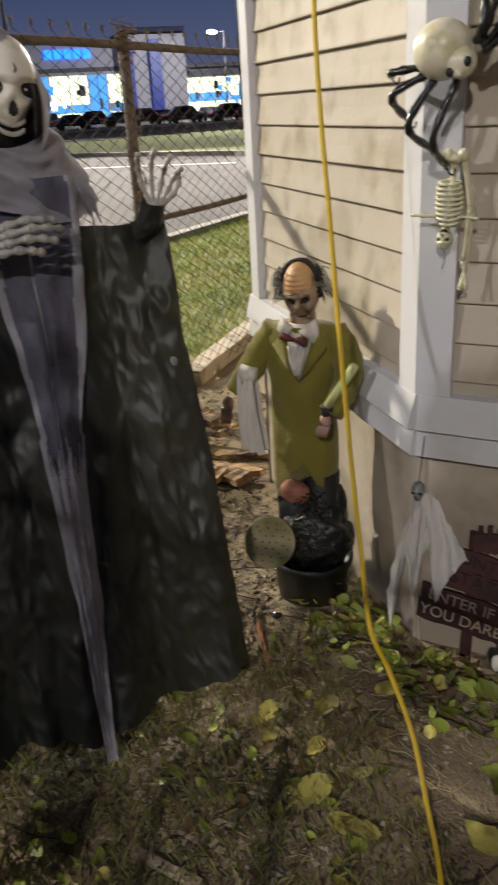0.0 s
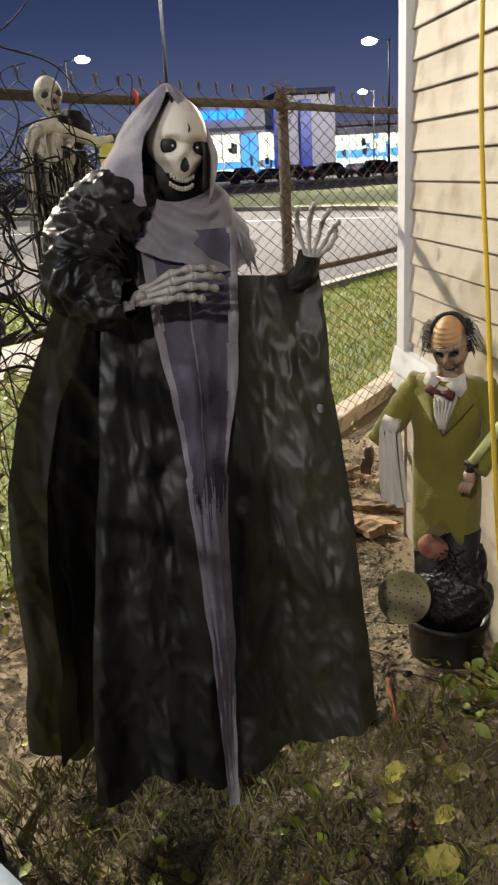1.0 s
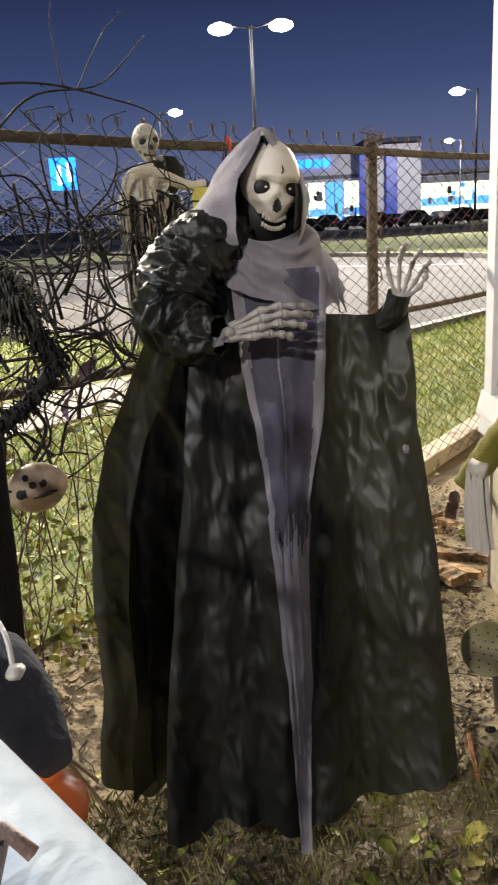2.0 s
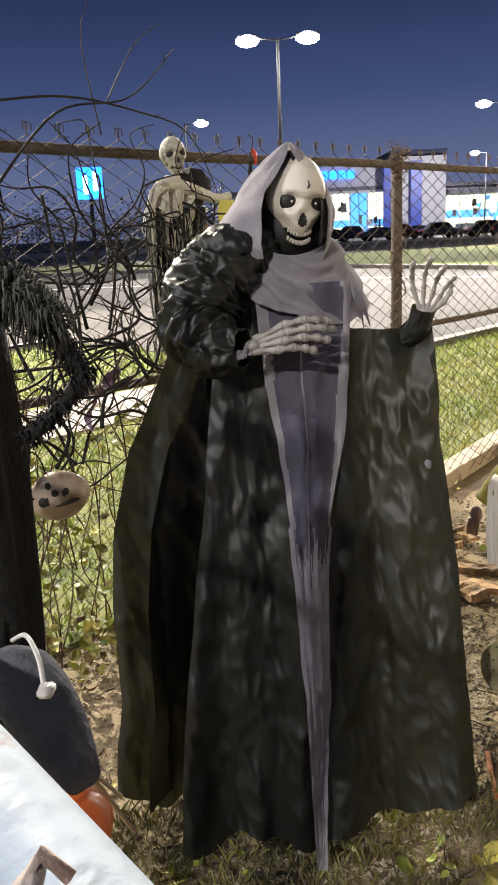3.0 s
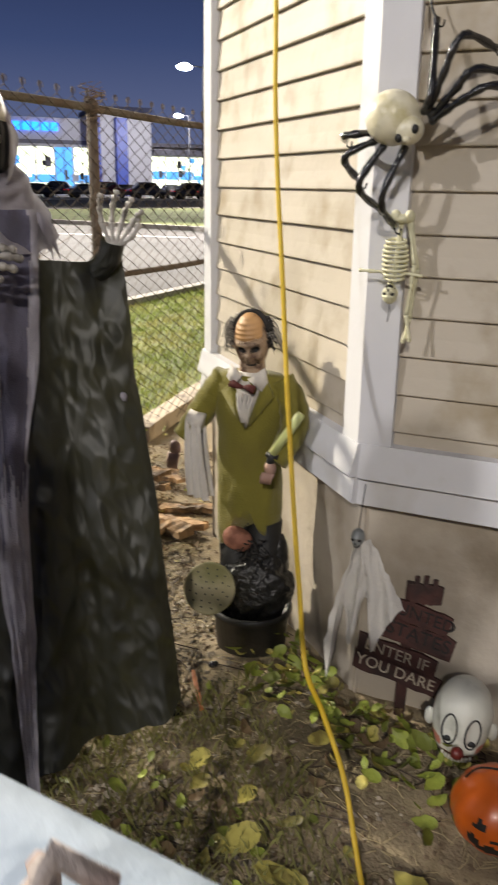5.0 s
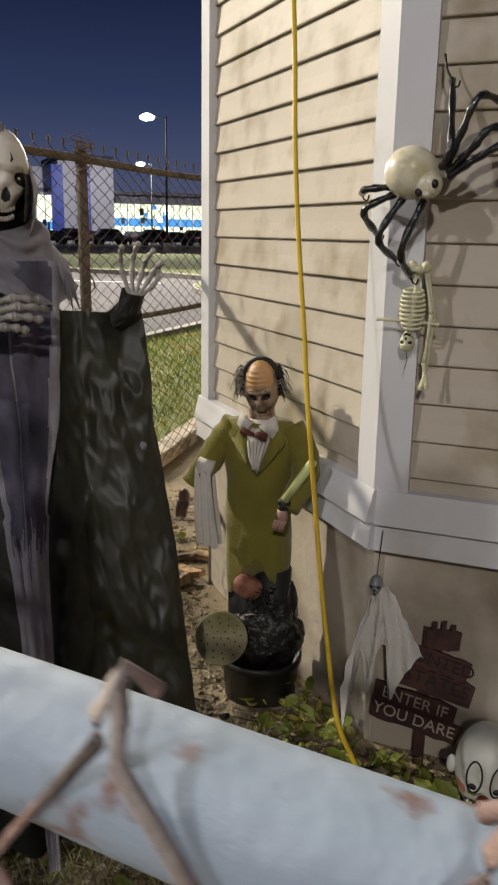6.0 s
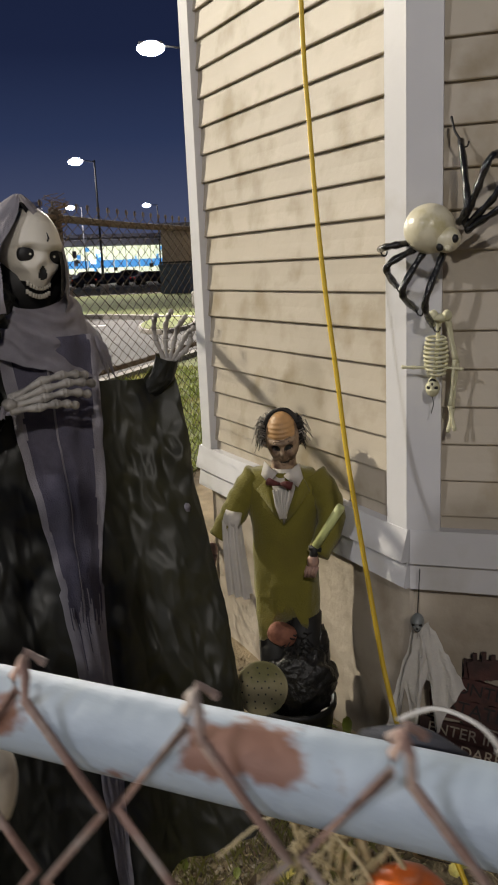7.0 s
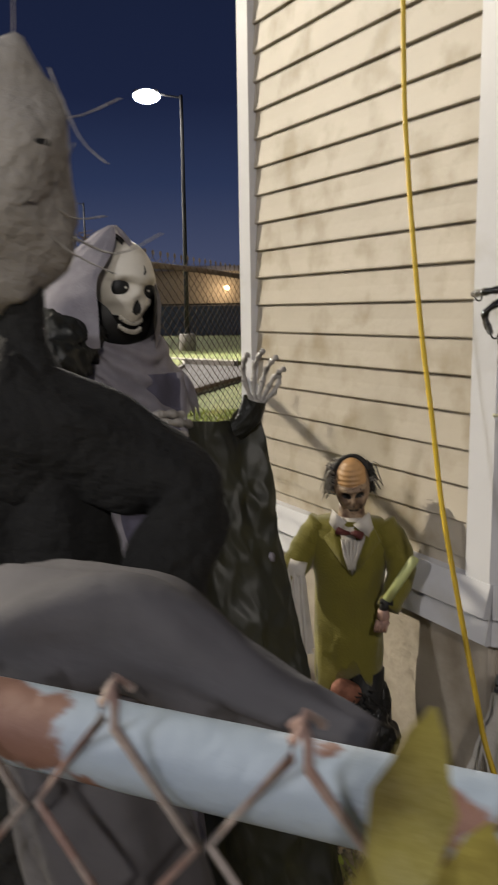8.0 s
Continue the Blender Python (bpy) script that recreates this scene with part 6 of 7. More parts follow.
def build_mask():
    bm = bmesh.new()
    m = Matrix.Translation(lot(-1.53, 0.86, 0.735)) @ Matrix(((DS.x, -DN.x, 0, 0), (DS.y, -DN.y, 0, 0), (0, 0, 1, 0), (0, 0, 0, 1))) @ pose(0, 0, 0, 0, -12, 32)
    before = set(bm.faces)
    vs = ball(bm, (0, 0, 0), (0.105, 0.050, 0.085), 0, 40, 28, None, lambda p: Vector((p.x, p.y + 0.2 * math.exp(-((p.x / 0.3) ** 2 + ((p.z + 0.1) / 0.3) ** 2)), p.z * (1 - 0.15 * p.x * p.x))))
    for f in set(bm.faces) - before:
        c = f.calc_center_median()
        x, z = c.x / 0.105, c.z / 0.085
        if c.y > 0:
            spots = min(((x + 0.45) / 0.20) ** 2 + ((z - 0.05) / 0.22) ** 2, ((x + 0.05) / 0.13) ** 2 + ((z - 0.28) / 0.14) ** 2, ((x - 0.28) / 0.11) ** 2 + ((z - 0.25) / 0.14) ** 2, ((x + 0.2) / 0.10) ** 2 + ((z - 0.62) / 0.15) ** 2)
            mouth = ((x - 0.2) / 0.42) ** 2 + ((z + 0.22 - 0.2 * x) / 0.09) ** 2
            if spots < 0.6 or mouth < 0.5:
                f.material_index = 1
    for sx, sz, rx, rz in ((-0.45, 0.05, 0.20, 0.22), (-0.05, 0.28, 0.13, 0.14), (0.28, 0.25, 0.11, 0.14), (-0.2, 0.62, 0.10, 0.15), (0.2, -0.18, 0.42, 0.09)):
        fy = max(v.co.y for v in vs if abs(v.co.x / 0.105 - sx) < 0.12 and abs(v.co.z / 0.085 - sz) < 0.12)
        vs = list(vs) + list(ball(bm, (sx * 0.105, fy - 0.006, sz * 0.085), (rx * 0.105, 0.010, rz * 0.085), 1, 18, 12))
    for v in vs:
        v.co = m @ v.co
    ob = part("ghost_mask", bm, [material("grubby_mask", (0.44, 0.36, 0.28), 0.45, vary=0.2, scale=15, bump=0.1, tint=(0.2, 0.14, 0.09), tint_scale=9, coat=0.2), BLACK], None, "", True)
    tagged(ob, "grubby pale face mask with black eyes hanging on the fence", "mask")


build_mask()


def build_fence_scraps():
    """A red clip on the top rail and an orange rag beside the ghoul."""
    bm = bmesh.new()
    tube(bm, smooth_path([lot(-0.33299999999999996, 1.03, 1.83), lot(-0.34099999999999997, 1.02, 1.865), lot(-0.353, 1.03, 1.887)], 5), [0.006] * 5 + [0.009] * 6, 10)
    tagged(part("red_clip", bm, material("red_plastic", (0.45, 0.05, 0.03), 0.45, vary=0.2, scale=30), None, "", True), "small red plastic clip on the fence's top rail", "clip")
    bm = bmesh.new()
    loft(bm, [[lot(-0.658 + 0.05 * (u - 0.5) + 0.010 * math.sin(v * 5), 0.97 + 0.014 * math.sin(u * 7 + v * 4), 1.539 + 0.10 * (0.5 - v) - 0.03 * abs(math.sin(u * 8)) * v) for u in np.linspace(0, 1, 12)] for v in np.linspace(0, 1.6, 14)], 0, closed=False, caps=False)
    tagged(part("orange_rag", bm, material("orange_rag", (0.50, 0.16, 0.04), 0.8, vary=0.35, scale=30, bump=0.4, tint=(0.55, 0.42, 0.06), tint_scale=14), None, "", True), "torn orange and yellow rag hanging on the fence", "rag")


build_fence_scraps()
for s_, z_, a_ in ((-1.26, 1.085, 20), (-1.36, 0.985, 55)):
    bm_ = bmesh.new()
    loft(bm_, [[lot(s_, 0.88, z_) + (DS * math.cos(radians(a_)) * w + Vector((0, 0, math.sin(radians(a_)) * w)) + Vector((0, 0, 0.075 * (v - 0.5)))) + DN * 0.02 * math.sin(5 * v + 40 * w) for w in np.linspace(-0.03, 0.03, 6)] for v in np.linspace(0, 1, 8)], 0, closed=False, caps=False)
    tagged(part("purple_rag", bm_, material("purple_rag", (0.26, 0.17, 0.27), 0.8, vary=0.4, scale=40, bump=0.5), None, "", True), "small torn purple rag caught in the brambles", "rag", "purple rags")


# ---- the dark furry ghoul at the yard's corner: one mesh ----
FUR = material("black_fur", (0.009, 0.009, 0.0085), 0.9, vary=0.5, scale=40, bump=0.6, bump_scale=120)
FUR_GREY = material("grey_green_fur", (0.10, 0.105, 0.09), 0.9, vary=0.5, scale=40, bump=0.6, bump_scale=120)
GREY_CLOTH = material("dull_grey_cloth", (0.075, 0.072, 0.080), 0.85, vary=0.3, scale=14, bump=0.4, bump_scale=30, tint=(0.13, 0.125, 0.135), tint_scale=4)


def build_fur_ghoul():
    bm = bmesh.new()
    O = Vector((1.73, -1.56, 0))
    V3 = lambda x, y, z: O + Vector((x, y, z))
    # robe
    rings = []
    for z in np.linspace(1.55, 0.01, 40):
        r = float(np.interp(-z, [-1.55, -1.45, -1.2, -0.7, 0.0], [0.06, 0.10, 0.115, 0.105, 0.16]))
        rings.append([V3(math.cos(a) * r * (1 + 0.16 * math.sin(6 * a + z * 2) + 0.14 * noise.noise((math.cos(a) * 2, math.sin(a) * 2, z * 5))), math.sin(a) * r * (1 + 0.16 * math.sin(6 * a + z * 2)), z) for a in [2 * math.pi * k / 44 for k in range(44)]])
    loft(bm, rings, 0)
    # hood, pale face and matted hair
    ball(bm, V3(0.02, 0.02, 1.66), (0.095, 0.09, 0.13), 0, 24, 18, None, lambda p: p * (1 + 0.12 * noise.noise(p * 3)))
    ball(bm, V3(0.085, 0.035, 1.70), (0.05, 0.055, 0.085), 2, 18, 14)
    for k in range(520):
        a, b = random.uniform(0, 6.28), random.uniform(-0.5, 1.3)
        d = Vector((math.cos(a) * math.cos(b), math.sin(a) * math.cos(b), math.sin(b)))
        p = V3(0.02, 0.02, 1.66) + Vector((d.x * 0.09, d.y * 0.09, d.z * 0.125))
        l = random.uniform(0.03, 0.075)
        tube(bm, [p, p + d * l * 0.4, p + d * l * 0.5 + Vector((0, 0, -l))], [0.0026, 0.002, 0.0005], 4, 1 if random.random() < 0.55 else 0)
    # furry arm bent in front, with a grey cuff
    def furry(pts, r, mi, n, ln):
        path = smooth_path([V3(*p) for p in pts], 8)
        tube(bm, path, r, 12, mi)
        for _ in range(n):
            c = random.choice(path)
            d = Vector((random.gauss(0, 1), random.gauss(0, 1), random.gauss(0, 1))).normalized()
            p = c + d * r
            tube(bm, [p, p + d * ln * 0.6, p + d * ln * 0.8 + Vector((0, 0, -ln * 0.7))], [0.0026, 0.002, 0.0005], 3, mi)
    furry([(0.05, 0.04, 1.50), (0.07, 0.102, 1.507), (0.09, 0.164, 1.493)], 0.030, 0, 240, 0.022)
    furry([(0.09, 0.164, 1.493), (0.09, 0.209, 1.445)], 0.026, 1, 460, 0.026)
    furry([(0.09, 0.209, 1.445), (0.09, 0.234, 1.403), (0.09, 0.26, 1.36)], 0.013, 0, 240, 0.010)
    furry([(0.09, 0.26, 1.36), (0.09, 0.21, 1.302), (0.09, 0.159, 1.263)], 0.012, 0, 260, 0.010)
    # white cords
    for a, b in (((0.16, 0.05, 1.0), (0.17, 0.03, 0.86)), ((0.17, 0.08, 0.84), (0.16, 0.09, 0.78))):
        tube(bm, [V3(*a), V3(*b)], [0.004, 0.006], 6, 2)
    ob = part("furry_ghoul", bm, [FUR, FUR_GREY, material("grimy_cream", (0.36, 0.32, 0.26), 0.7, vary=0.25, scale=20, bump=0.4)], None, "", True)
    tagged(ob, "dark hooded ghoul figure with matted grey fur in the corner", "figure")


build_fur_ghoul()


def build_gauze_figure():
    """The grey shrouded figure close behind the low fence, leaning on its rail."""
    bm = bmesh.new()
    O = Vector((2.195, -1.430, 0))
    rings = []
    for k in range(44):
        t = k / 43
        z = 1.56 - 1.555 * t
        r = float(np.interp(t, [0, 0.03, 0.08, 0.16, 0.3, 1], [0.012, 0.035, 0.052, 0.062, 0.066, 0.085]))
        ring = []
        for j in range(44):
            a = 2 * math.pi * j / 44
            rr = r * (1 + 0.13 * math.sin(5 * a + 3 * t) * t + 0.30 * noise.noise((math.cos(a) * 2, math.sin(a) * 2, t * 9)) + 0.12 * noise.noise((math.cos(a) * 6, math.sin(a) * 6, t * 22)))
            ring.append(O + Vector((math.cos(a) * rr, math.sin(a) * rr, z)))
        rings.append(ring)
    loft(bm, rings, 2)

    def limb(pts, radii, mi, seed):
        path = smooth_path([Vector(p) for p in pts], 10)
        rr = np.interp(np.linspace(0, 1, len(path)), np.linspace(0, 1, len(radii)), radii)
        rows = []
        for k, p in enumerate(path):
            d = (path[min(k + 1, len(path) - 1)] - path[max(k - 1, 0)]).normalized()
            s = Vector((0, 0, 1)).cross(d).normalized()
            u = d.cross(s)
            rows.append([p + (s * math.cos(a) + u * math.sin(a)) * rr[k] * (1 + 0.35 * noise.noise((math.cos(a) * 1.6, math.sin(a) * 1.6, k * 0.13 + seed))) for a in [2 * math.pi * j / 36 for j in range(36)]])
        loft(bm, rows, mi)
    # dark upper arm, and the grey sleeve that falls over the rail
    limb([(2.195, -1.445, 1.50), (2.235, -1.385, 1.478), (2.262, -1.350, 1.448), (2.280, -1.37, 1.40), (2.27, -1.42, 1.35)], [0.045, 0.036, 0.028, 0.030, 0.030], 2, 2.0)
    limb([(2.255, -1.492, 1.36), (2.318, -1.472, 1.402), (2.375, -1.432, 1.418), (2.425, -1.402, 1.402), (2.478, -1.360, 1.384)], [0.032, 0.036, 0.032, 0.020, 0.009], 0, 5.0)
    limb([(2.30, -1.44, 1.36), (2.33, -1.42, 1.20), (2.36, -1.40, 0.95)], [0.045, 0.05, 0.03], 0, 9.0)
    # gauze-wrapped head with loose threads
    ball(bm, (2.190, -1.437, 1.655), (0.046, 0.046, 0.085), 1, 30, 24, None, lambda p: p * (1 + 0.22 * noise.noise(p * 2.0)))
    ball(bm, (2.232, -1.425, 1.672), (0.006, 0.009, 0.005), 2, 14, 10)
    tube(bm, [O + Vector((0, 0, 1.4)), O + Vector((0, 0, 1.62))], 0.016, 8, 2)
    for k in range(9):
        p = Vector((2.19, -1.437, 1.66)) + Vector((random.uniform(-0.03, 0.04), random.uniform(-0.03, 0.04), random.uniform(-0.05, 0.08)))
        q = p + Vector((random.uniform(0.0, 0.07), random.uniform(-0.01, 0.07), random.uniform(-0.09, 0.05)))
        tube(bm, smooth_path([p, (p + q) / 2 + Vector((0, 0, -0.012)), q], 4), [0.0008] * 4 + [0.0005] * 5, 4, 1)
    ob = part("shrouded_figure", bm, [GREY_CLOTH, material("dirty_white_gauze", (0.34, 0.32, 0.29), 0.9, vary=0.25, scale=30, bump=0.5, bump_scale=120), FUR], None, "", True)
    tagged(ob, "gauze-headed figure in grey cloth leaning on the low fence", "figure")


build_gauze_figure()


# ---- things just behind the low fence ----
def build_cap():
    """Grey cloth hat with a white plastic tie."""
    c = Vector((2.700, -1.168, 1.362))
    t = thing("grey_hat", Matrix.Translation(c) @ Matrix.Scale(0.33, 4), "floppy dark grey cloth hat tied to the fence", "hat")
    bm = bmesh.new()
    rows = []
    for k in range(22):
        u = k / 21
        p = RD * (-0.075 + 0.23 * u) + Vector((0, 0, 0.012 * math.sin(min(1, u * 2.2) * math.pi / 2) - 0.120 * max(0, u - 0.3)))
        w = 0.014 + 0.030 * math.sin(math.pi * min(1, 0.1 + u * 0.85)) ** 0.8
        rows.append([p + RN * math.cos(a) * w * 1.2 + Vector((0, 0, math.sin(a) * w * 0.85 * (1 + 0.12 * math.sin(3 * a + 9 * u)))) for a in [2 * math.pi * j / 24 for j in range(24)]])
    loft(bm, rows, 0)
    part("crown", bm, material("charcoal_felt", (0.085, 0.088, 0.105), 0.85, vary=0.3, scale=25, bump=0.3), t, "", True)
    bm = bmesh.new()
    tie = smooth_path([RD * -0.02 + Vector((0, 0, 0.055)), RD * 0.03 + Vector((0, 0, 0.082)), RD * 0.085 + RN * -0.01 + Vector((0, 0, 0.075)), RD * 0.115 + RN * -0.02 + Vector((0, 0, 0.050))], 6)
    tube(bm, tie, 0.0034, 6)
    box(bm, tie[-1] + RD * 0.006, (0.026, 0.020, 0.012), None, 0, 0.003)
    part("cable_tie", bm, material("white_nylon", (0.62, 0.60, 0.56), 0.4, vary=0.08), t, "white plastic cable tie", True)


build_cap()
FP = lambda s, n, z: R0 + RD * s + RN * n + Vector((0, 0, z))
build_pumpkin((2.684, -1.158, 1.252), (-RN.x, -RN.y), 0.021, "small_pumpkin", "small orange jack-o-lantern behind the low fence", False)
raffia = thing("raffia_bundle", (2.662, -1.178, 1.300), "bundle of pale dry raffia strands behind the fence", "raffia")
RAFFIA = material("raffia", (0.46, 0.38, 0.22), 0.75, vary=0.25, scale=30, bump=0.2)
for k_ in range(30):
    bm_ = bmesh.new()
    a_ = RD * random.uniform(-0.035, 0.02) + RN * random.uniform(0.0, 0.02) + Vector((0, 0, random.uniform(-0.03, 0.01)))
    d_ = RD * random.uniform(-0.05, 0.03) + Vector((0, 0, -random.uniform(0.03, 0.08))) + RN * random.uniform(-0.02, 0.03)
    tube(bm_, smooth_path([a_, a_ + d_ * 0.4 + RD * random.uniform(-0.02, 0.02), a_ + d_], 4), 0.0017, 4, 0, 0.35)
    part("strand", bm_, RAFFIA, raffia, "", True)
# added stake in black cloth, a made-up support for hat, pumpkin and raffia
bm_ = bmesh.new()
p0_ = Vector((2.672, -1.140, 0))
tube(bm_, [Vector((p0_.x, p0_.y, -0.02)), Vector((p0_.x, p0_.y, 0.8)), Vector((p0_.x, p0_.y, 1.21))], 0.005, 8)
rg_ = []
for k_ in range(14):
    t_ = k_ / 13
    rg_.append([Vector((p0_.x, p0_.y, 1.19 - 1.10 * t_)) + Vector((math.cos(a), math.sin(a), 0)) * (0.010 + 0.030 * t_) * (1 + 0.2 * math.sin(5 * a + 4 * t_)) for a in [2 * math.pi * j / 24 for j in range(24)]])
loft(bm_, rg_, 0)
tagged(part("added_support_stake", bm_, CLOTH, None, "", True), "black cloth stake added to carry hat, pumpkin and raffia", "figure")


def build_near_skull():
    bm = bmesh.new()
    c = Vector((2.505, -1.335, 1.285))
    m = local_frame(tuple(c), (-RN.x, -RN.y)) @ pose(0, 0, 0, 52, 10, -15)
    skull(bm, m, 0.039, 0, 1)
    tube(bm, [Vector((c.x, c.y, -0.02)), Vector((c.x, c.y, 0.7)), Vector((c.x, c.y, c.z - 0.03))], 0.010, 8, 1)
    ob = part("skull_on_stake", bm, [SKULL, BLACK], None, "", True)
    tagged(ob, "white plastic skull on a black stake behind the fence", "skull")


build_near_skull()
NEAR_LEAF = leaf_mesh("leaf", 0.056, 0.024, LEAF_Y, 0.35)
sprig = thing("leafy_sprig", tuple(FP(-0.22, -0.03, 0.0)), "sprig of yellow-green leaves caught on the rail", "leaves")
sinv = sprig.matrix_basis.inverted()
for s_, n_, z_, rx_, rz_ in ((-0.214, -0.062, 0.046, 80, 45), (-0.196, -0.060, 0.020, 95, 30), (-0.222, -0.060, 0.014, 80, 60)):
    ob_ = new("leaf", NEAR_LEAF)
    ob_.parent = sprig
    ob_.matrix_basis = sinv @ Matrix.Translation(FP(s_, n_, z_)) @ pose(0, 0, 0, rx_, 10, rz_)


# ---- the distance: lamps, cars, showroom, sheds ----
STEEL = material("dark_lamp_steel", (0.018, 0.018, 0.02), 0.7, metal=0.0, vary=0.2, scale=6)
LAMP_GLOW = material("lamp_lens", (0.9, 0.9, 0.9), 0.4, vary=0.02, emit=(1.0, 0.95, 0.9), strength=60, bump=0)


def lot_lamp(az, d, h, heads, turn, label, size=1.0):
    t = thing("lot_lamp", tuple(bearing(az, d)), label, "lamp post", "parking lot lamps", turn)
    bm = bmesh.new()
    tube(bm, [(0, 0, 0.7), (0, 0, h)], [0.09, 0.06], 12)
    part("pole", bm, STEEL, t, "", True)
    bm = bmesh.new()
    spin(bm, [(0.30, 0.0), (0.30, 0.72), (0.26, 0.76), (0.0, 0.76)], 20)
    part("concrete_base", bm, CONCRETE, t, "round concrete base", True)
    for k in range(heads):
        a = math.pi * k + (0.0 if heads > 1 else 0.0)
        c = Vector((math.cos(a), math.sin(a), 0))
        bm = bmesh.new()
        tube(bm, [(0, 0, h - 0.1), tuple(c * 0.7 * size + Vector((0, 0, h + 0.02)))], 0.035, 8)
        box(bm, tuple(c * 1.05 * size + Vector((0, 0, h + 0.06))), (0.75 * size, 0.42 * size, 0.12), pose(0, 0, 0), 0, 0.03)
        hd = part("lamp_head", bm, STEEL, t, "")
        bm = bmesh.new()
        # lens wider than its head, its size standing in for the glare
        ball(bm, tuple(c * 1.05 * size + Vector((0, 0, h - 0.06))), (0.42 * size, 0.34 * size, 0.20 * size), 0, 16, 10)
        ln = part("lens", bm, LAMP_GLOW, hd, "glowing white lens enlarged for its glare", True)
        ln.visible_shadow = False


lot_lamp(176.6, 35, 9.0, 2, 86, "tall steel parking lot lamp with two glowing heads", 1.15)
lot_lamp(155.9, 30, 9.1, 1, 246, "tall steel parking lot lamp with one glowing head", 1.15)
lot_lamp(162.2, 58, 9.0, 1, 252, "tall steel parking lot lamp far off", 1.2)
lot_lamp(163.2, 100, 9.2, 1, 252, "tall steel parking lot lamp far off", 1.2)
lot_lamp(158.1, 100, 9.2, 1, 252, "tall steel parking lot lamp far off", 1.2)
lot_lamp(183.0, 61, 9.2, 1, 72, "tall steel parking lot lamp far off", 1.2)
lot_lamp(210.9, 19.0, 10.55, 1, 30.9, "tall steel parking lot lamp beside the lot", 1.0)
lot_lamp(276.0, 13.6, 8.4, 1, 90, "street lamp in front of the house", 0.9)
lot_lamp(330.0, 13.6, 8.9, 1, 180, "street lamp in front of the house", 0.9)

SHOW_WHITE = material("showroom_panel", (0.50, 0.50, 0.53), 0.5, vary=0.05, scale=0.4, bump=0)
SHOW_BLUE = material("blue_panel", (0.02, 0.05, 0.30), 0.4, vary=0.1, scale=0.4, bump=0, emit=(0.02, 0.07, 0.6), strength=0.14)
SIGN_BLUE = material("blue_neon", (0.02, 0.1, 0.7), 0.4, vary=0.02, bump=0, emit=(0.01, 0.16, 1.0), strength=3.0)
LIT_WHITE = material("lit_showroom_glass", (0.5, 0.5, 0.45), 0.2, vary=0.3, scale=0.5, bump=0, emit=(0.95, 1.0, 0.72), strength=1.3)
LIT_CYAN = material("lit_blue_glass", (0.1, 0.3, 0.5), 0.2, vary=0.3, scale=0.5, bump=0, emit=(0.10, 0.42, 1.0), strength=0.8)
LIT_BRIGHT = material("bright_window_block", (0.6, 0.6, 0.55), 0.3, vary=0.1, bump=0, emit=(1.0, 1.0, 0.9), strength=3.5)
ROOF_GREY = material("grey_roof", (0.16, 0.16, 0.19), 0.8, vary=0.1, scale=0.5, bump=0)
FX = -112.0


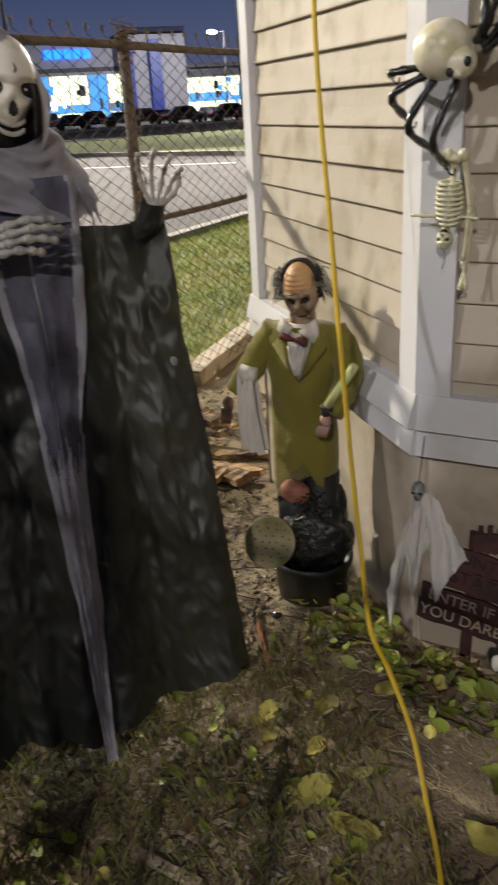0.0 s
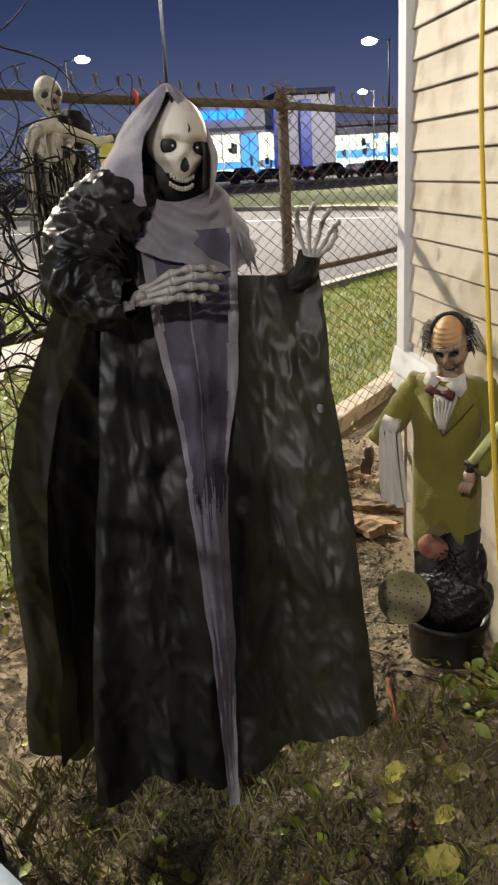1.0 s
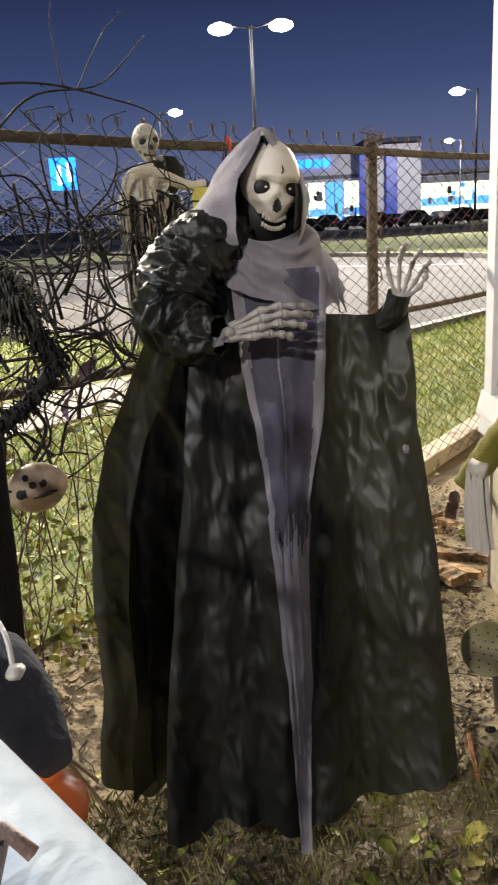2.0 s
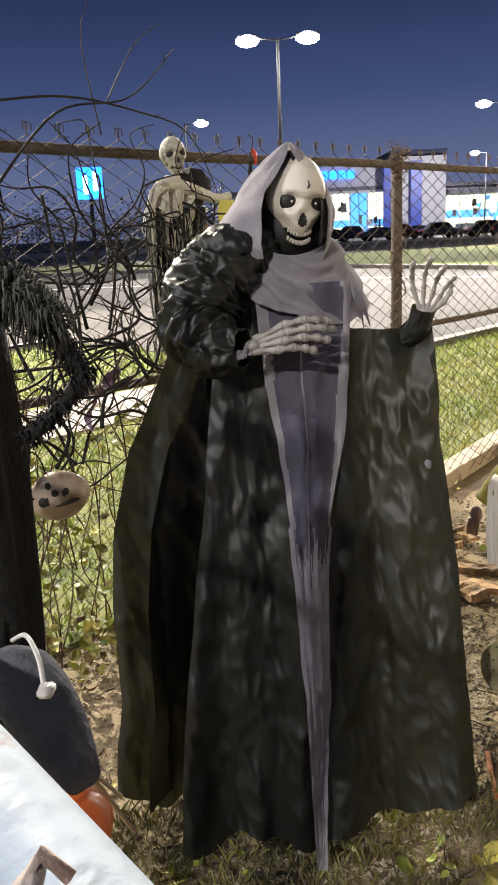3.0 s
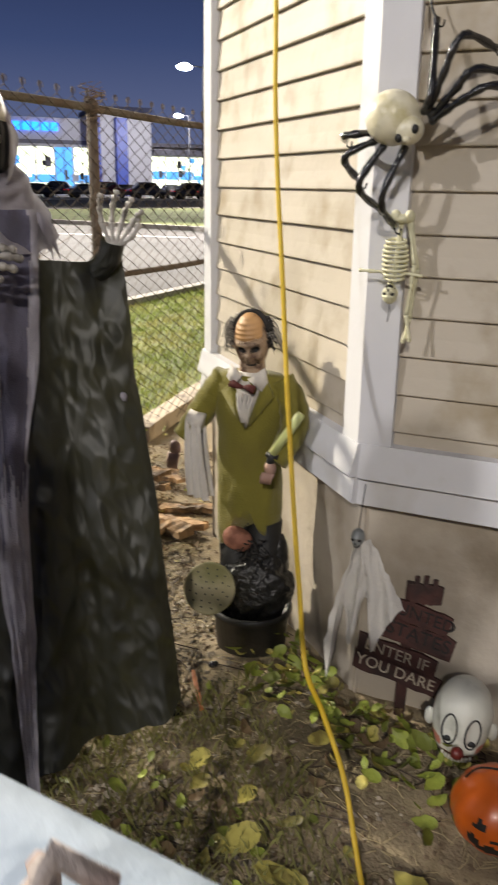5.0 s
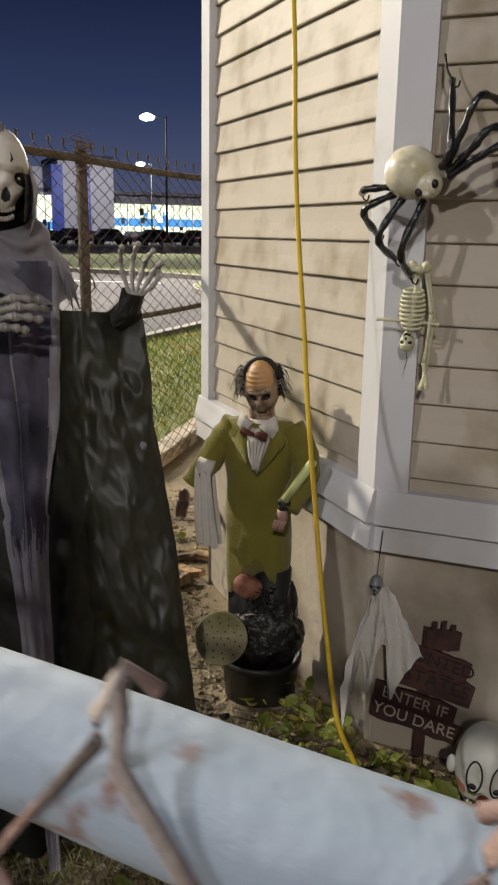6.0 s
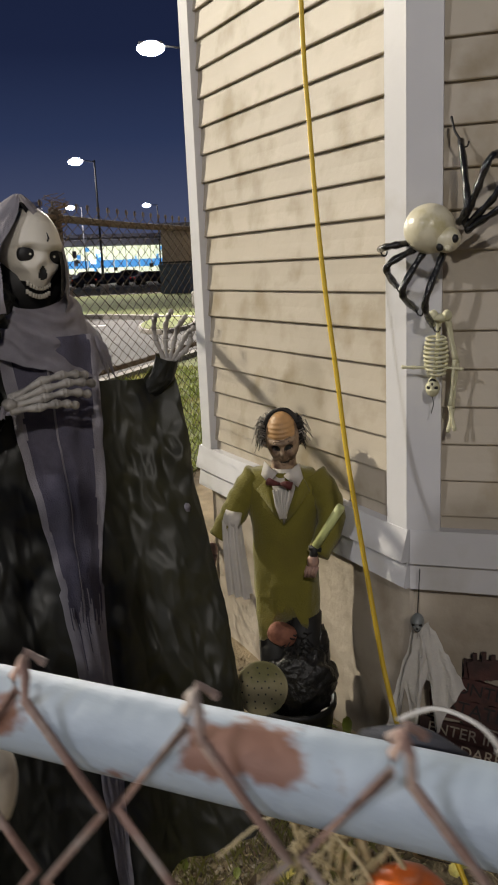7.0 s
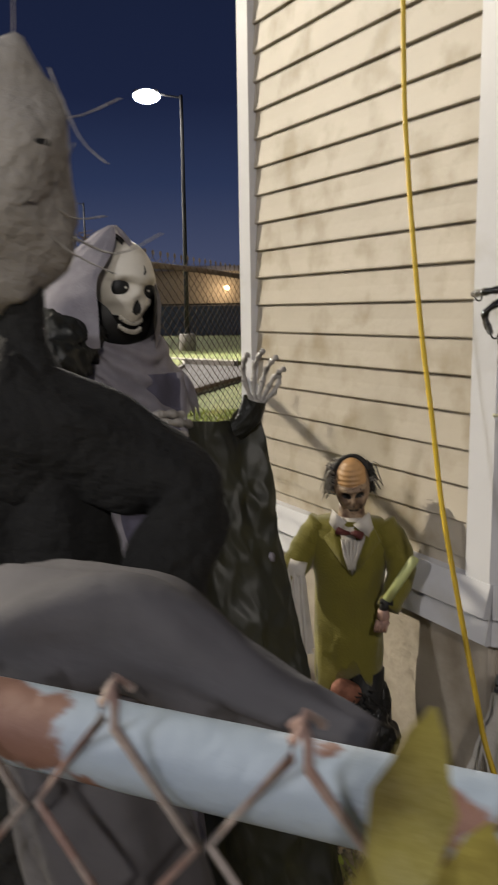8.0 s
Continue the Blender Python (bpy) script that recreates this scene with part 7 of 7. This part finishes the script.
def build_showroom():
    t = thing("car_showroom", (FX, 26, 0), "white and blue car showroom with lit windows at dusk", "showroom")
    P = lambda y, z, x=0.0: (x, y - 26, z)

    def blk(name, y0, y1, z0, z1, x0, x1, mat, par, label=""):
        bm = bmesh.new()
        box(bm, ((x0 + x1) / 2, (y0 + y1) / 2 - 26, (z0 + z1) / 2), (x1 - x0, y1 - y0, z1 - z0), None, 0, 0.04)
        return part(name, bm, mat, par, label)
    blk("wall", -2, 52, 0.0, 6.4, -20, 0, SHOW_WHITE, t, "long white showroom wall")
    blk("roof", -3, 53, 6.4, 6.9, -21, 1.6, ROOF_GREY, t, "flat grey roof edge")
    blk("hall", 3, 20.0, 0.0, 9.6, -14, 1.5, SHOW_WHITE, t, "taller entrance hall")
    blk("tower", 20.0, 27.5, 0.0, 10.4, -10, 2.6, SHOW_WHITE, t, "pale entrance tower")
    blk("tower_cap", 20.0, 27.5, 10.6, 11.2, -10, 3.0, material("dark_blue_cap", (0.012, 0.02, 0.07), 0.6, vary=0.1), t, "dark blue roof cap")
    for y in (19.0, 22.6):
        blk("column", y, y + 1.5, 0, 9.8, 2.6, 3.4, SHOW_BLUE, t, "lit blue column")
    for k in range(6):
        y = 5.0 + 2.45 * k
        w = blk("window", y, y + 2.2, 0.4, 6.0, 1.5, 1.58, LIT_WHITE if k % 3 != 1 else LIT_CYAN, t, "lit tall showroom window")
        blk("mullion", y + 1.05, y + 1.15, 0.4, 6.0, 1.58, 1.66, SHOW_WHITE, w)
        blk("sill", y, y + 2.2, 1.6, 2.6, 1.58, 1.64, LIT_CYAN, w, "blue poster band")
    for k in range(11):
        y = 28.2 + 1.95 * k
        w = blk("window", y, y + 1.75, 0.5, 5.2, 0.0, 0.08, LIT_WHITE, t, "lit showroom window strip")
        blk("mullion", y + 0.82, y + 0.92, 0.5, 5.2, 0.08, 0.14, SHOW_WHITE, w)
        blk("sill", y, y + 1.75, 2.2, 3.3, 0.08, 0.13, LIT_CYAN, w, "blue band across the window")
    # random lit and dark blocks on the glass: posters and the interior's uneven light
    rnd = random.Random(5)
    for k in range(46):
        y = rnd.uniform(5.0, 18.6) if k < 24 else rnd.uniform(28.4, 48.0)
        z, w, h = rnd.uniform(0.6, 4.6), rnd.uniform(0.25, 0.9), rnd.uniform(0.3, 1.3)
        f = 1.66 if k < 24 else 0.14
        blk("poster", y, y + w, z, min(z + h, 5.1), f, f + 0.04, (LIT_BRIGHT, SHOW_WHITE, LIT_CYAN, BLACK, ROOF_GREY)[rnd.randrange(5)], t, "random poster block in the showroom window")
    blk("canopy", 27.6, 51, 5.3, 6.0, 0.0, 3.5, ROOF_GREY, t, "grey canopy over the windows")
    for k, (y, w) in enumerate(((9.6, 0.9), (10.8, 0.95), (12.0, 0.9), (13.2, 0.95), (14.4, 0.9))):
        sg = blk("sign_shape", y, y + w, 8.0, 9.0, 1.5, 1.8, SIGN_BLUE, t, "glowing blue sign shape")


build_showroom()


def build_shed():
    t = thing("beige_building", tuple(bearing(151.6, 62)), "long beige warehouse behind the lot with a wall lamp", "building", "", 64)
    mat = material("beige_block", (0.30, 0.245, 0.17), 0.85, vary=0.1, scale=0.6, bump=0.1)
    bm = bmesh.new()
    box(bm, (0, 6, 2.3), (14, 12, 4.6), None, 0, 0.05)
    part("wall", bm, mat, t, "plain beige wall")
    bm = bmesh.new()
    box(bm, (0, 5.8, 4.75), (14.4, 12.8, 0.35), None, 0, 0.05)
    part("roof", bm, ROOF_GREY, t, "thin grey roof edge")
    bm = bmesh.new()
    ball(bm, (-1.0, -0.12, 3.3), (0.2, 0.16, 0.14))
    part("wall_lamp", bm, material("wall_lamp", (0.9, 0.8, 0.6), 0.4, vary=0.02, bump=0, emit=(1.0, 0.72, 0.42), strength=14), t, "warm glowing wall lamp", True)


build_shed()
point_light("wall_lamp_light", bearing(152.8, 60.6, 3.1), 220, (1.0, 0.75, 0.5), 0.15)
skip_mat = material("blue_grey_steel", (0.05, 0.07, 0.11), 0.6, vary=0.3, scale=1, bump=0.1)
for az_, d_, w_ in ((156.3, 50, 3.6), (153.0, 49, 3.0)):
    t_ = thing("waste_container", tuple(bearing(az_, d_)), "blue-grey steel waste container in the lot", "container", "waste containers", az_ - 90)
    bm_ = bmesh.new()
    loft(bm_, [[Vector((x * k, y * k, z)) for x, y in ((-w_ / 2, -0.9), (w_ / 2, -0.9), (w_ / 2, 0.9), (-w_ / 2, 0.9))] for z, k in ((0.15, 0.94), (0.3, 0.96), (1.75, 1.0), (1.8, 1.03), (1.9, 1.03))])
    part("bin", bm_, skip_mat, t_)
    bm_ = bmesh.new()
    box(bm_, (0, 0.1, 1.98), (w_, 1.7, 0.10), None, 0, 0.03)
    part("lid", bm_, BLACK, t_, "black flat lid")


def build_car(at, turn, paint, lab, kind=0):
    t = thing("parked_car", at, lab, "car", "cars on the lot", turn)
    bm = bmesh.new()
    h = 1.45 + 0.25 * kind
    prof = [(-2.2, 0.35), (-2.25, 0.75), (-2.05, 0.95), (-1.6, 1.0 + 0.06 * kind), (-1.0, h - 0.05), (-0.2, h), (0.7, h - 0.06), (1.25, 1.0), (2.0, 0.90), (2.22, 0.7), (2.22, 0.35)]
    rings = []
    for y, k in ((-0.88, 0.90), (-0.80, 1.0), (0.80, 1.0), (0.88, 0.90)):
        rings.append([Vector((x * (0.985 if k < 1 else 1), y * (1 if z < 1.02 else 0.84), 0.35 + (z - 0.35) * (0.97 if k < 1 else 1))) for x, z in prof])
    loft(bm, rings)
    bmesh.ops.recalc_face_normals(bm, faces=bm.faces[:])
    part("body", bm, paint, t, "", True)
    for sg in (-1, 1):
        bm = bmesh.new()
        loft(bm, [[Vector((x, sg * y, z)) for x, z in ((-1.4, 1.02), (-0.95, h - 0.12), (0.6, h - 0.13), (1.1, 1.02))] for y in (0.72, 0.80)])
        part("window", bm, GLASS, t, "dark side window")
    for x in (-1.35, 1.35):
        for sg in (-1, 1):
            bm = bmesh.new()
            spin(bm, [(0.0, -0.1), (0.30, -0.1), (0.33, -0.06), (0.33, 0.06), (0.30, 0.1), (0.0, 0.1)], 18, 0, pose(x, sg * 0.80, 0.33, 90, 0, 0), caps=False)
            w = part("wheel", bm, BLACK, t, "", True)
            bm = bmesh.new()
            spin(bm, [(0.0, -0.108), (0.19, -0.108), (0.19, 0.108), (0.0, 0.108)], 14, 0, pose(x, sg * 0.80, 0.33, 90, 0, 0), caps=False)
            part("rim", bm, STEEL, w)
    for sg in (-1, 1):
        bm = bmesh.new()
        ball(bm, (-2.2, sg * 0.62, 0.80), (0.06, 0.16, 0.07), 0, 10, 8)
        part("tail_light", bm, TAIL, t, "red tail light")
    return t


GLASS = material("car_glass", (0.01, 0.012, 0.014), 0.1, vary=0.05, bump=0, coat=0.5)
TAIL = material("red_tail_glass", (0.4, 0.01, 0.01), 0.3, vary=0.05, bump=0, emit=(1.0, 0.03, 0.02), strength=0.4)
paints = [material("car_paint", c, 0.3, metal=0.2, vary=0.05, bump=0, coat=0.6) for c in ((0.012, 0.012, 0.015), (0.05, 0.05, 0.055), (0.25, 0.25, 0.26), (0.015, 0.02, 0.04), (0.08, 0.012, 0.012))]
names = ["black", "dark grey", "silver", "dark blue", "dark red"]
k_ = 0
for az_ in np.arange(158.6, 176.2, 1.45):
    pi_ = (0, 1, 3, 0, 2, 1, 0, 4, 1, 3)[k_ % 10]
    p_ = bearing(az_ + random.uniform(-0.25, 0.25), 92 + random.uniform(-3, 6))
    build_car((p_.x, p_.y, 0.06), random.choice((0, 90, 75, 180, 100)), paints[pi_], names[pi_] + " car parked before the showroom at dusk", k_ % 2)
    k_ += 1

# blue lit pylon sign, far trees, power pole
t_ = thing("pylon_sign", tuple(bearing(189.6, 70)), "glowing blue pylon sign far off", "sign", "", 10)
bm_ = bmesh.new()
box(bm_, (0, 0, 2.6), (0.3, 0.3, 5.2))
part("post", bm_, STEEL, t_)
bm_ = bmesh.new()
box(bm_, (0, 0, 6.0), (0.3, 2.1, 2.5), None, 0, 0.05)
pn_ = part("panel", bm_, SIGN_BLUE, t_, "glowing blue panel")
for x_ in (-0.35, 0.45):
    bm_ = bmesh.new()
    box(bm_, (0.17, x_, 6.0 + 0.3 * x_), (0.06, 0.35, 1.5), None, 0, 0.02)
    part("white_bar", bm_, material("lit_white_bar", (0.8, 0.85, 1), 0.4, bump=0, emit=(0.6, 0.8, 1.0), strength=3), t_, "glowing white bar")
t_ = thing("power_pole", tuple(bearing(178.7, 75)), "thin wooden power pole with crossarm", "pole", "", 90)
bm_ = bmesh.new()
tube(bm_, [(0, 0, 0), (0, 0, 8.4)], [0.14, 0.1], 8)
part("pole", bm_, TWIG, t_)
bm_ = bmesh.new()
box(bm_, (0, 0, 8.0), (2.2, 0.12, 0.14))
part("crossarm", bm_, TWIG, t_)


def far_trees():
    V, Fs = [], []
    for az in np.arange(181, 212, 0.9):
        c = bearing(az, random.uniform(55, 80))
        h = random.uniform(3.2, 5.5)
        for _ in range(420):
            d = Vector((random.gauss(0, 1), random.gauss(0, 1), random.gauss(0, 0.8)))
            d = d.normalized() * random.random() ** 0.4
            p = c + Vector((d.x * h * 0.45, d.y * h * 0.45, h * 0.58 + d.z * h * 0.42))
            a = random.uniform(0, 6.28)
            s = random.uniform(0.10, 0.24)
            b = len(V)
            V += [p, p + Vector((math.cos(a) * s, math.sin(a) * s, s * 0.5)), p + Vector((math.cos(a + 1.6) * s, math.sin(a + 1.6) * s, -s * 0.3))]
            Fs.append((b, b + 1, b + 2))
    ob = raw("far_woods", V, Fs, material("dark_foliage", (0.045, 0.05, 0.03), 0.9, vary=0.4, scale=0.5, bump=0))
    tagged(ob, "dark bare hedge trees along the far road", "trees", kind="stuff")


far_trees()
